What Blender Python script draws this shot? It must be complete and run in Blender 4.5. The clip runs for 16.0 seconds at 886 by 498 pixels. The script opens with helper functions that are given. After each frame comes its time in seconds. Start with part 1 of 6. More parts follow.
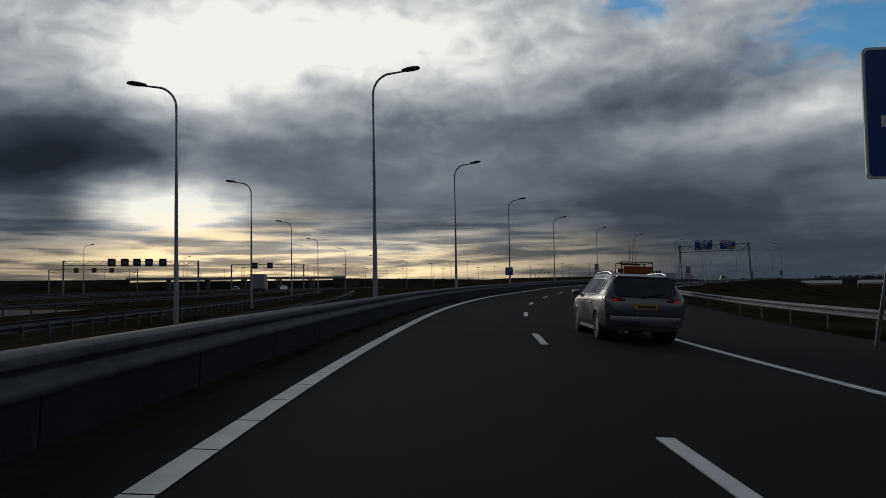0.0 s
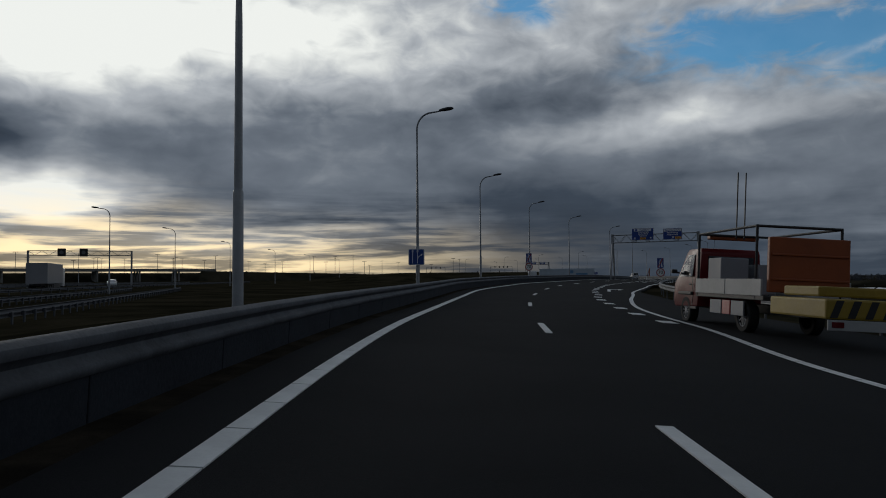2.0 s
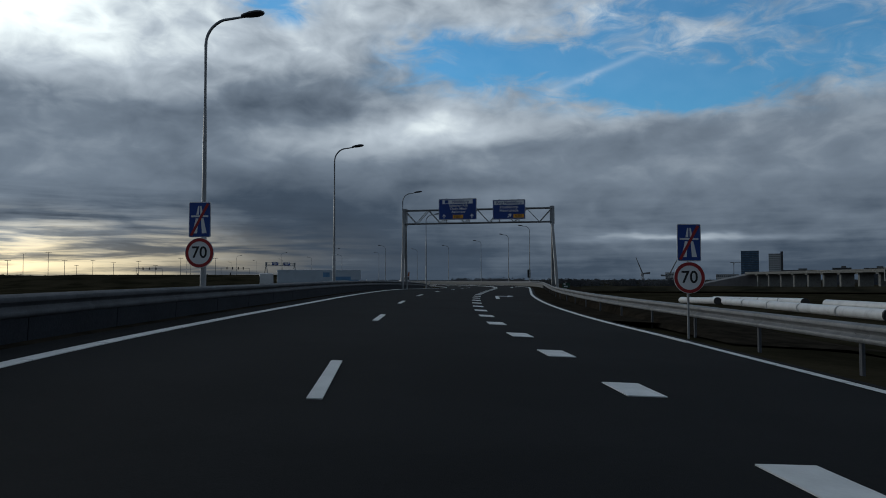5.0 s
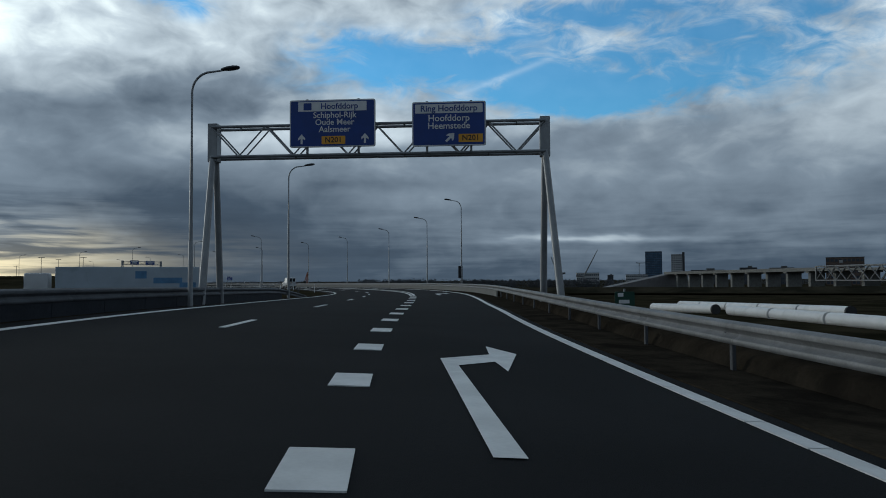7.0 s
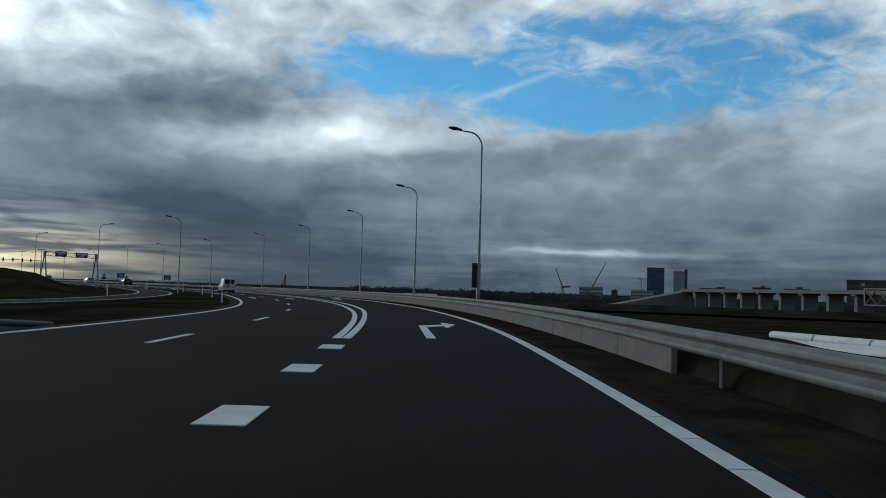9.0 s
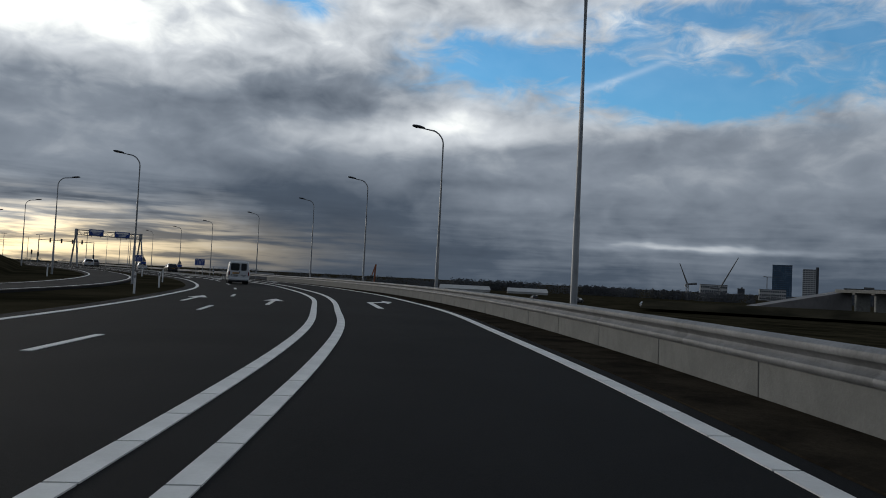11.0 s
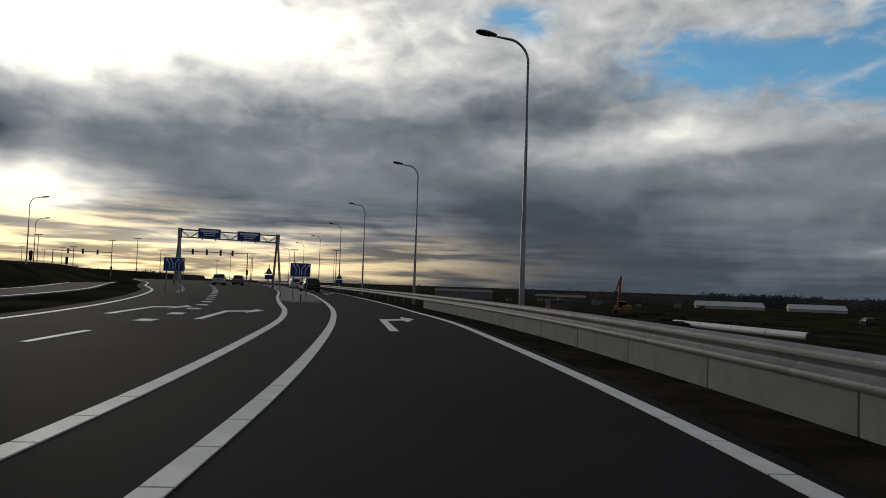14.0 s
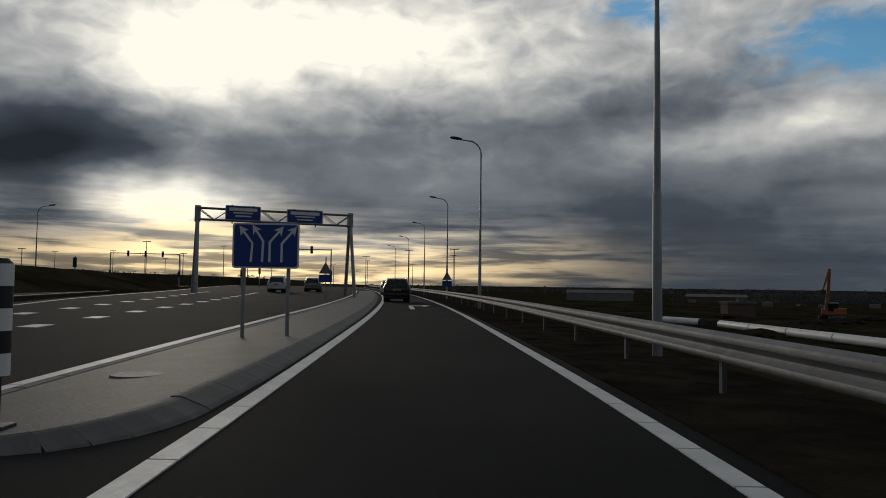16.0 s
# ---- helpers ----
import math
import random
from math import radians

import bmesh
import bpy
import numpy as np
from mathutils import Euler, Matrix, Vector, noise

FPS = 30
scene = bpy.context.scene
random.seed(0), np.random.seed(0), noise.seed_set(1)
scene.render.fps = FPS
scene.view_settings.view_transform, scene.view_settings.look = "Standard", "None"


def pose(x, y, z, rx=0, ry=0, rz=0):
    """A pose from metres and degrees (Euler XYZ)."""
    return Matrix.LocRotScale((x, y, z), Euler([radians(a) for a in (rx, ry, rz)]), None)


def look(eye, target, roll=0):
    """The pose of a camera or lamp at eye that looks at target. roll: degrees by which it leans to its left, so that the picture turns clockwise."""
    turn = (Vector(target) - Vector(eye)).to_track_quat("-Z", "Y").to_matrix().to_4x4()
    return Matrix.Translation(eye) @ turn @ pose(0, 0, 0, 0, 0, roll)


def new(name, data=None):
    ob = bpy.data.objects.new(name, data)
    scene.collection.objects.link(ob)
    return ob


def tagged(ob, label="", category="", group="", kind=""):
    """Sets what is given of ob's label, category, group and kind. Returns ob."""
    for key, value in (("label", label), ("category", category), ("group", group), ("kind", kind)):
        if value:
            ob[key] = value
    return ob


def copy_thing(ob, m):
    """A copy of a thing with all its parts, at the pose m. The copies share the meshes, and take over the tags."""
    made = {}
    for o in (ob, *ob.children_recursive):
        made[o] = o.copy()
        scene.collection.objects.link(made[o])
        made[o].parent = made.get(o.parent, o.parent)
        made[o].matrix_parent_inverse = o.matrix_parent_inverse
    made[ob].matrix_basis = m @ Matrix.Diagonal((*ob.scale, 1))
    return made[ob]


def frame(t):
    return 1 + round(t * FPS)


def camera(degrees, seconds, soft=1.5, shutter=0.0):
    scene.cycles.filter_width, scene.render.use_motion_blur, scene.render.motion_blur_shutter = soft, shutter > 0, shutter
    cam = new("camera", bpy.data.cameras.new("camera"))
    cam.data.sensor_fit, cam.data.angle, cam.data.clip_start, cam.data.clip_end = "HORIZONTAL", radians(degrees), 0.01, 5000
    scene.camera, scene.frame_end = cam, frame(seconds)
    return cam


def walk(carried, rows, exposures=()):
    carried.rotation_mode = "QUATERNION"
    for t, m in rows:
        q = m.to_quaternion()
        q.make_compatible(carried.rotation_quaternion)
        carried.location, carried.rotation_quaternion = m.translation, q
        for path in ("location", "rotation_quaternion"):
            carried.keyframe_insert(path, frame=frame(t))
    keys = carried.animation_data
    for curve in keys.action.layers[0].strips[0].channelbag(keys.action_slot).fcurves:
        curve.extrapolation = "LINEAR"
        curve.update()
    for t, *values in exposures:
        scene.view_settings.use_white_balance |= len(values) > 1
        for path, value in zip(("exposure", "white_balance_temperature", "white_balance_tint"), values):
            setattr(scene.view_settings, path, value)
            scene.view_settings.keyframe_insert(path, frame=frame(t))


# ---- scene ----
cam = camera(62.7, 16.0, soft=0.95)

# seconds, x, y, heading to the right of north, tilt up, lean to the right
ROWS = [
    (0.0, 0.00, 0.00, 0.80, 2.71, 0.92),
    (0.5, 0.09, 8.83, 2.83, 1.99, 0.77),
    (1.0, 0.61, 17.63, 4.90, 1.94, 0.44),
    (1.5, 1.53, 26.50, 7.14, 2.14, 0.22),
    (2.0, 2.76, 35.53, 9.67, 2.22, 0.37),
    (2.5, 4.54, 44.71, 12.23, 2.43, 0.30),
    (3.0, 6.74, 53.90, 15.15, 2.53, 0.31),
    (3.5, 9.46, 63.12, 18.45, 2.65, 0.45),
    (4.0, 12.76, 72.35, 22.05, 2.56, 0.48),
    (4.5, 16.70, 81.44, 25.98, 2.37, 0.24),
    (5.0, 21.04, 90.01, 29.33, 2.40, 0.10),
    (5.5, 25.79, 98.25, 31.98, 2.11, 0.21),
    (6.0, 30.86, 106.38, 33.77, 2.13, 0.26),
    (6.5, 36.16, 114.37, 35.22, 2.32, 0.29),
    (7.0, 41.61, 122.17, 36.49, 2.46, 0.34),
    (7.5, 47.12, 129.73, 37.35, 2.49, 0.23),
    (8.0, 52.63, 137.12, 37.54, 3.03, -0.22),
    (8.5, 58.18, 144.58, 37.22, 3.22, -0.95),
    (9.0, 63.74, 152.16, 36.64, 3.17, -1.74),
    (9.5, 69.26, 159.92, 35.51, 2.98, -2.42),
    (10.0, 74.66, 167.96, 33.65, 2.72, -2.90),
    (10.5, 79.87, 176.37, 31.10, 2.47, -2.98),
    (11.0, 84.75, 185.19, 28.40, 2.35, -2.81),
    (11.5, 89.16, 194.29, 25.62, 2.52, -2.93),
    (12.0, 93.02, 203.56, 22.62, 2.57, -2.93),
    (12.5, 96.35, 212.85, 19.45, 2.43, -2.81),
    (13.0, 99.16, 222.10, 16.41, 2.55, -2.35),
    (13.5, 101.47, 231.40, 13.55, 2.71, -1.92),
    (14.0, 103.36, 240.62, 10.91, 2.88, -1.92),
    (14.5, 104.77, 249.70, 8.16, 2.98, -1.97),
    (15.0, 105.73, 258.56, 5.46, 3.17, -1.83),
    (15.5, 106.29, 267.15, 3.24, 2.93, -1.49),
    (16.0, 106.50, 275.50, 1.35, 2.81, -0.78),
]
EYE = 1.208
# the road climbs a little: height of its line by station
RISE_S = [-80, 0, 20, 40, 60, 80, 100, 130, 160, 190, 220, 300, 560]
RISE_H = [-0.07, 0.0, 0.038, 0.123, 0.239, 0.354, 0.417, 0.454, 0.528, 0.533, 0.486, 0.452, 0.451]
TRAVEL = np.concatenate([[0], np.cumsum([math.hypot(q[1] - p[1], q[2] - p[2]) for p, q in zip(ROWS, ROWS[1:])])])


def row_pose(t, x, y, heading, tilt, lean):
    a, b = radians(heading), radians(tilt)
    ahead = Vector((math.sin(a) * math.cos(b), math.cos(a) * math.cos(b), math.sin(b)))
    gone = np.interp(t, [r[0] for r in ROWS], TRAVEL)
    eye = Vector((x, y, EYE + float(np.interp(gone, RISE_S, RISE_H))))
    return look(eye, eye + ahead * 10, -lean)


walk(cam, [(r[0], row_pose(*r)) for r in ROWS],
     exposures=[(0.0, -0.42, 6100, 10), (2.5, -0.41, 5950, 10), (5.0, -0.08, 5640, 6), (8.0, 0.26, 5580, 2), (10.5, 0.25, 5560, 4), (11.0, 0.26, 6100, 10), (11.6, 0.25, 6350, 10), (13.0, 0.17, 6480, 10), (16.0, -0.27, 6580, 10)])

# ---------------------------------------------------------------- world and sun
SUN_AZ, SUN_EL = -19.4, 9.0


class Nodes:
    """A short hand for node trees."""

    def __init__(self, tree):
        self.tree = tree

    def add(self, kind, **props):
        n = self.tree.nodes.new(kind)
        for key, value in props.items():
            setattr(n, key, value)
        return n

    def put(self, value, socket):
        if isinstance(value, bpy.types.NodeSocket):
            self.tree.links.new(value, socket)
        else:
            socket.default_value = value

    def m(self, op, a, b=0.0, c=0.0, clamp=False):
        n = self.add("ShaderNodeMath", operation=op, use_clamp=clamp)
        for value, socket in zip((a, b, c), n.inputs):
            self.put(value, socket)
        return n.outputs[0]

    def mix(self, f, a, b, blend="MIX"):
        n = self.add("ShaderNodeMix", data_type="RGBA", blend_type=blend)
        self.put(f, n.inputs[0])
        for value, socket in ((a, n.inputs[6]), (b, n.inputs[7])):
            self.put((*value, 1.0) if isinstance(value, tuple) and len(value) == 3 else value, socket)
        return n.outputs[2]

    def noise(self, vector, scale, detail=4.0, rough=0.55, distort=0.0):
        n = self.add("ShaderNodeTexNoise")
        if vector is not None:
            self.put(vector, n.inputs["Vector"])
        n.inputs["Scale"].default_value, n.inputs["Detail"].default_value = scale, detail
        n.inputs["Roughness"].default_value, n.inputs["Distortion"].default_value = rough, distort
        return n.outputs["Fac"]

    def span(self, v, lo, hi, a=0.0, b=1.0, smooth=True):
        n = self.add("ShaderNodeMapRange", interpolation_type="SMOOTHSTEP" if smooth else "LINEAR")
        for value, socket in zip((v, lo, hi, a, b), n.inputs):
            self.put(value, socket)
        return n.outputs[0]

    def xyz(self, x, y, z):
        n = self.add("ShaderNodeCombineXYZ")
        for value, socket in zip((x, y, z), n.inputs):
            self.put(value, socket)
        return n.outputs[0]


def build_sky():
    world = bpy.data.worlds.new("sky")
    scene.world = world
    world.use_nodes = True
    t = world.node_tree
    t.nodes.clear()
    n = Nodes(t)
    coord = n.add("ShaderNodeTexCoord").outputs["Generated"]
    sep = n.add("ShaderNodeSeparateXYZ")
    n.put(coord, sep.inputs[0])
    x, y, z = sep.outputs
    az0 = n.m("SUBTRACT", n.m("MULTIPLY", n.m("ARCTAN2", x, y), 57.2958), 1.6)
    el0 = n.m("MULTIPLY", n.m("ARCSINE", z), 57.2958)
    # drifting of the cloud edges
    stretch = n.xyz(n.m("MULTIPLY", az0, 0.05), n.m("MULTIPLY", el0, 0.13), 0.0)
    w1 = n.m("SUBTRACT", n.noise(stretch, 1.6, 4.0, 0.5), 0.5)
    shifted = n.xyz(n.m("ADD", n.m("MULTIPLY", az0, 0.05), 7.3), n.m("MULTIPLY", el0, 0.13), 3.1)
    w2 = n.m("SUBTRACT", n.noise(shifted, 1.9, 4.0, 0.5), 0.5)
    az = n.m("ADD", az0, n.m("MULTIPLY", w1, 9.0))
    el = n.m("ADD", el0, n.m("MULTIPLY", w2, 3.6))

    def blob(a, e, wa, we, tilt=0.0, amount=1.0):
        u = n.m("DIVIDE", n.m("SUBTRACT", az, a), wa)
        e_line = n.m("SUBTRACT", n.m("SUBTRACT", el, e), n.m("MULTIPLY", n.m("SUBTRACT", az, a), tilt))
        v = n.m("DIVIDE", e_line, we)
        q = n.m("ADD", n.m("MULTIPLY", u, u), n.m("MULTIPLY", v, v))
        return n.m("MULTIPLY", n.m("EXPONENT", n.m("MULTIPLY", q, -1.0)), amount)

    def total(values):
        out = values[0]
        for v in values[1:]:
            out = n.m("ADD", out, v)
        return out

    # how light the cloud sheet is: patches lighter and darker than the rest
    PATCHES = [(-28.5, 9.5, 5.6, 3.2, 0.1, -.60), (-21.5, 5.7, 5.4, 1.9, 0, .85), (-20, 15.8, 6.5, 4.2, 0.1, .50), (-7, 18.6, 12, 3.6, 0, .44), (-9, 3.0, 12, 1.4, 0, .34),
               (4, 11.9, 14, 1.5, .06, -.14), (17, 14.4, 8, 1.9, .05, -.18), (14.4, 7.8, 7, 1.2, 0, -.07), (-13, 9.6, 5, 1.4, 0, -.06), (25, 11.2, 6.0, 1.4, .05, .25),
               (39.2, 10.2, 8, 0.9, 0, -.09), (29.7, 7.5, 5, 0.6, 0, -.08), (28, 19.6, 11, 1.6, 0, -.04), (47.5, 3.2, 8, 0.35, .02, .22), (66, 8.7, 5, 1.8, 0, .10), (22, 4.5, 9, 3.5, 0, -.07), (12, 4.2, 8, 3.4, 0, -.08), (38, 5.5, 9, 3.0, 0, .06)]
    rest = n.m("ADD", n.span(el0, 0.5, 17.5, 0.30, 0.70, False), n.span(el0, 22.0, 45.0, 0.0, -0.26))
    # the cloud lies thicker away from the sun, behind the drive
    ahead = n.m("ADD", n.m("MULTIPLY", x, 0.26), n.m("MULTIPLY", y, 0.97))
    rest = n.m("ADD", rest, n.span(ahead, -0.55, 0.15, -0.14, 0.0))
    bright = n.m("ADD", rest, total([blob(*p) for p in PATCHES]))
    fine = n.noise(n.xyz(n.m("MULTIPLY", az0, 0.11), n.m("MULTIPLY", el0, 0.30), 1.7), 1.0, 5.0, 0.48, 0.4)
    billow = n.noise(n.xyz(n.m("MULTIPLY", az0, 0.34), n.m("MULTIPLY", el0, 0.55), 4.0), 1.0, 5.0, 0.5, 0.4)
    streak = n.noise(n.xyz(n.m("MULTIPLY", az0, 0.05), n.m("MULTIPLY", el0, 0.62), 5.0), 1.5, 6.0, 0.55, 0.3)
    thin = n.noise(n.xyz(n.m("MULTIPLY", az0, 0.10), n.m("MULTIPLY", el0, 1.1), 2.0), 1.5, 5.0, 0.55, 0.5)
    streak = n.m("ADD", n.m("MULTIPLY", streak, 0.6), n.m("MULTIPLY", thin, 0.4))
    low = n.span(el0, 2.5, 8.0, 1.0, 0.0)
    grain = total([n.m("MULTIPLY", n.m("SUBTRACT", fine, 0.5), 0.42), n.m("MULTIPLY", n.m("MULTIPLY", n.m("SUBTRACT", billow, 0.5), 0.52), n.span(el0, 8.0, 16.0, 0.45, 1.0)), n.m("MULTIPLY", n.m("MULTIPLY", n.m("SUBTRACT", streak, 0.5), n.span(az0, 0.0, 22.0, 2.1, 0.55)), low)])
    level = n.m("ADD", bright, n.m("MULTIPLY", grain, n.m("ADD", n.m("MULTIPLY", bright, 0.7), 0.35)), clamp=True)
    ramp = n.add("ShaderNodeValToRGB")
    n.put(level, ramp.inputs[0])
    for i, (pos, col) in enumerate(((0.0, (0.020, 0.025, 0.034)), (0.30, (0.062, 0.078, 0.100)), (0.50, (0.20, 0.222, 0.248)), (0.75, (0.57, 0.58, 0.575)), (1.0, (1.2, 1.17, 1.04)))):
        e = ramp.color_ramp.elements[i] if i < 2 else ramp.color_ramp.elements.new(pos)
        e.position, e.color = pos, (*col, 1.0)
    cloud = ramp.outputs[0]
    # low warm light under the cloud towards the sun
    glow = n.m("MULTIPLY", n.m("ADD", blob(-13, 1.4, 16, 2.0, 0, 1.4), blob(-19, 4.2, 6, 1.9, 0, 0.5)), n.span(streak, 0.42, 0.56, 0.16, 1.0), clamp=True)
    cloud = n.mix(n.m("MULTIPLY", glow, 0.92), cloud, (1.75, 1.32, 0.70))
    # clear blue between the clouds
    sky = n.add("ShaderNodeTexSky", sky_type="NISHITA", sun_disc=False, sun_elevation=radians(SUN_EL), sun_rotation=radians(SUN_AZ), altitude=0.0, air_density=1.0, dust_density=0.4, ozone_density=2.5)
    gap = total([blob(45, 13.9, 9, 1.3, 0, 1.3), blob(28.5, 16.8, 5, 2.3, 0, 1.2), blob(35, 16.8, 5.5, 1.6, 0, 1.1), blob(43, 16.2, 6, 1.5, 0, 0.9), blob(15, 20.6, 3, 1.3, 0, 1.1), blob(57, 17.0, 10, 4.0, 0, 1.0), blob(45, 19.8, 8, 1.7, 0, 0.8)])
    wisp = n.noise(n.xyz(n.m("MULTIPLY", az0, 0.28), n.m("MULTIPLY", el0, 0.62), 9.0), 1.0, 8.0, 0.6, 0.8)
    gap = n.span(n.m("ADD", gap, n.m("MULTIPLY", n.m("MULTIPLY", n.m("SUBTRACT", wisp, 0.5), n.span(gap, 0.05, 0.6)), 2.2)), 0.05, 1.15)
    # a condensation trail across it
    across = n.m("DIVIDE", n.m("SUBTRACT", n.m("SUBTRACT", el0, 15.8), n.m("MULTIPLY", n.m("SUBTRACT", az0, 40.2), 0.34)), 0.26)
    along = n.m("DIVIDE", n.m("SUBTRACT", az0, 40.2), 4.2)
    trail = n.m("EXPONENT", n.m("MULTIPLY", n.m("ADD", n.m("MULTIPLY", across, across), n.m("POWER", n.m("ABSOLUTE", along), 4.0)), -1.0))
    gap = n.m("MULTIPLY", gap, n.m("SUBTRACT", 1.0, n.m("MULTIPLY", trail, 0.26)))
    cloud = n.mix(n.m("MULTIPLY", trail, 0.6), cloud, (0.62, 0.66, 0.70))
    blue = n.mix(1.0, sky.outputs[0], (0.75, 1.35, 1.55), "MULTIPLY")
    whole = n.mix(n.m("MULTIPLY", gap, 0.92), n.mix(1.0, cloud, (10.0, 10.0, 10.0), "MULTIPLY"), blue)
    # the ground half of the world
    whole = n.mix(n.span(z, -0.03, -0.005), (0.25, 0.25, 0.25), whole)
    back = n.add("ShaderNodeBackground")
    n.put(whole, back.inputs[0])
    back.inputs[1].default_value = 0.1
    out = n.add("ShaderNodeOutputWorld")
    t.links.new(back.outputs[0], out.inputs[0])


build_sky()
sun = new("sun", bpy.data.lights.new("sun", "SUN"))
sun.data.energy, sun.data.angle, sun.data.color = 0.5, radians(14), (1.0, 0.90, 0.76)
a, b = radians(SUN_AZ), radians(SUN_EL)
sun.matrix_world = look((0, 0, 60), Vector((0, 0, 60)) - Vector((math.sin(a) * math.cos(b), math.cos(a) * math.cos(b), math.sin(b))) * 10)

# ---------------------------------------------------------------- materials


def material(name, colour, rough=0.7, metal=0.0, vary=0.25, scale=3.0, fine=40.0, bump=0.15, spec=0.5, tint=None, stain=0.0, island=0.0, emit=0.0, glass=False):
    """A surface with stains and wear at one scale and grain at another."""
    mat = bpy.data.materials.new(name)
    mat.use_nodes = True
    t = mat.node_tree
    n = Nodes(t)
    b = t.nodes["Principled BSDF"]
    where = n.add("ShaderNodeTexCoord").outputs["Object"]
    big = n.noise(where, scale, 5.0, 0.6, 0.3)
    small = n.noise(where, fine, 3.0, 0.6)
    dark = tuple(c * (1 - vary) for c in colour)
    light = tuple(min(1.0, c * (1 + vary)) for c in (tint or colour))
    col = n.mix(n.span(big, 0.3, 0.7), dark, light)
    if bump:
        col = n.mix(n.m("MULTIPLY", n.span(small, 0.35, 0.75), vary * 0.8), col, tuple(c * 0.55 for c in colour))
    if stain:
        col = n.mix(n.m("MULTIPLY", n.span(n.noise(where, scale * 0.37, 6.0, 0.7, 0.8), 0.52, 0.68), stain), col, tuple(c * 0.4 for c in colour))
    if island:
        rnd = n.add("ShaderNodeObjectInfo").outputs["Random"]
        col = n.mix(n.m("MULTIPLY", rnd, island), col, tuple(c * 0.5 for c in colour))
    n.put(col, b.inputs["Base Color"])
    b.inputs["Metallic"].default_value = metal
    n.put(n.span(small if bump else big, 0.2, 0.8, max(0.02, rough - 0.08), min(1.0, rough + 0.1)), b.inputs["Roughness"])
    b.inputs["Specular IOR Level"].default_value = spec
    if bump:
        bp = n.add("ShaderNodeBump")
        bp.inputs["Strength"].default_value, bp.inputs["Distance"].default_value = bump, 0.02
        n.put(small, bp.inputs["Height"])
        n.put(bp.outputs[0], b.inputs["Normal"])
    if emit:
        n.put(col, b.inputs["Emission Color"])
        b.inputs["Emission Strength"].default_value = emit
    return mat


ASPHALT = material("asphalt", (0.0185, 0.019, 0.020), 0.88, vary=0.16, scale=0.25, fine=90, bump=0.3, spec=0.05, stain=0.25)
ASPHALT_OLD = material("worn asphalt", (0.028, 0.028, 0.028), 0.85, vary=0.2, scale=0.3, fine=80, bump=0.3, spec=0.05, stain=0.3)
PAINT = material("road paint", (0.75, 0.75, 0.73), 0.6, vary=0.10, scale=1.5, fine=25, bump=0.1, stain=0.25, island=0.12)
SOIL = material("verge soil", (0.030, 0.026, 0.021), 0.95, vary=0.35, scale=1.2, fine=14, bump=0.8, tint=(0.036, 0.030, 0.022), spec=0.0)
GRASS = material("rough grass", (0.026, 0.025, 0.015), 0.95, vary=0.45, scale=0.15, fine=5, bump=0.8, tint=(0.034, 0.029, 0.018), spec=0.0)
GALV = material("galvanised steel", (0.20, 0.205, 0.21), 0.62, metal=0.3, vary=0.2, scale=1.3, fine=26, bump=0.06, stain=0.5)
# darker copy of GALV: shade of left beam and posts put into the colour
GALV_DARK_SHADED = material("dark and shaded steel", (0.085, 0.09, 0.10), 0.65, metal=0.2, vary=0.25, scale=1.3, fine=26, bump=0.06, stain=0.5, spec=0.3)
POLE = material("galvanised pole", (0.28, 0.29, 0.30), 0.5, metal=0.5, vary=0.12, scale=1.5, fine=25, bump=0.05, stain=0.25)
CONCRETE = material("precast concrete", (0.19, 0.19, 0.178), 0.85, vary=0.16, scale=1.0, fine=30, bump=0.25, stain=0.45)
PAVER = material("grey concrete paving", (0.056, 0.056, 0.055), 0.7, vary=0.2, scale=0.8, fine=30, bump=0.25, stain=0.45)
# darker, bluer copy of CONCRETE: the left slabs' shade is put into the colour
CONCRETE_SHADED = material("shaded concrete", (0.018, 0.021, 0.028), 0.8, vary=0.25, scale=0.8, fine=30, bump=0.25, stain=0.5, spec=0.2)
DARK = material("dark panel", (0.035, 0.037, 0.042), 0.5, vary=0.2, scale=1.5, fine=20, bump=0.1)
BLUE = material("blue sign sheeting", (0.006, 0.040, 0.235), 0.45, vary=0.12, scale=1.2, fine=20, bump=0.02)
WHITE = material("white sign sheeting", (0.72, 0.72, 0.72), 0.45, vary=0.06, scale=1.5, fine=20, bump=0.02)
YELLOW = material("yellow sign sheeting", (0.75, 0.36, 0.02), 0.45, vary=0.08, scale=1.5, fine=20, bump=0.02)
RED = material("red sign sheeting", (0.30, 0.012, 0.014), 0.45, vary=0.08, scale=1.5, fine=20, bump=0.02)
BLACK = material("black paint", (0.012, 0.012, 0.013), 0.5, vary=0.2, scale=2, fine=20, bump=0.03)
BACK = material("sign back aluminium", (0.16, 0.165, 0.17), 0.55, metal=0.4, vary=0.12, scale=1.2, fine=20, bump=0.03)

# ---------------------------------------------------------------- the road's line
HEADINGS = [-0.55, 6.45, 13.39, 21.85, 30.33, 34.67, 36.75, 35.31, 29.97, 22.14, 14.91, 7.86, 0.86, -1.14, -2.74, -4.04, -5.14, -6.14, -6.94, -7.44, -7.74]
S_MIN, S_MAX, S_STEP = -80.0, 560.0, 0.5


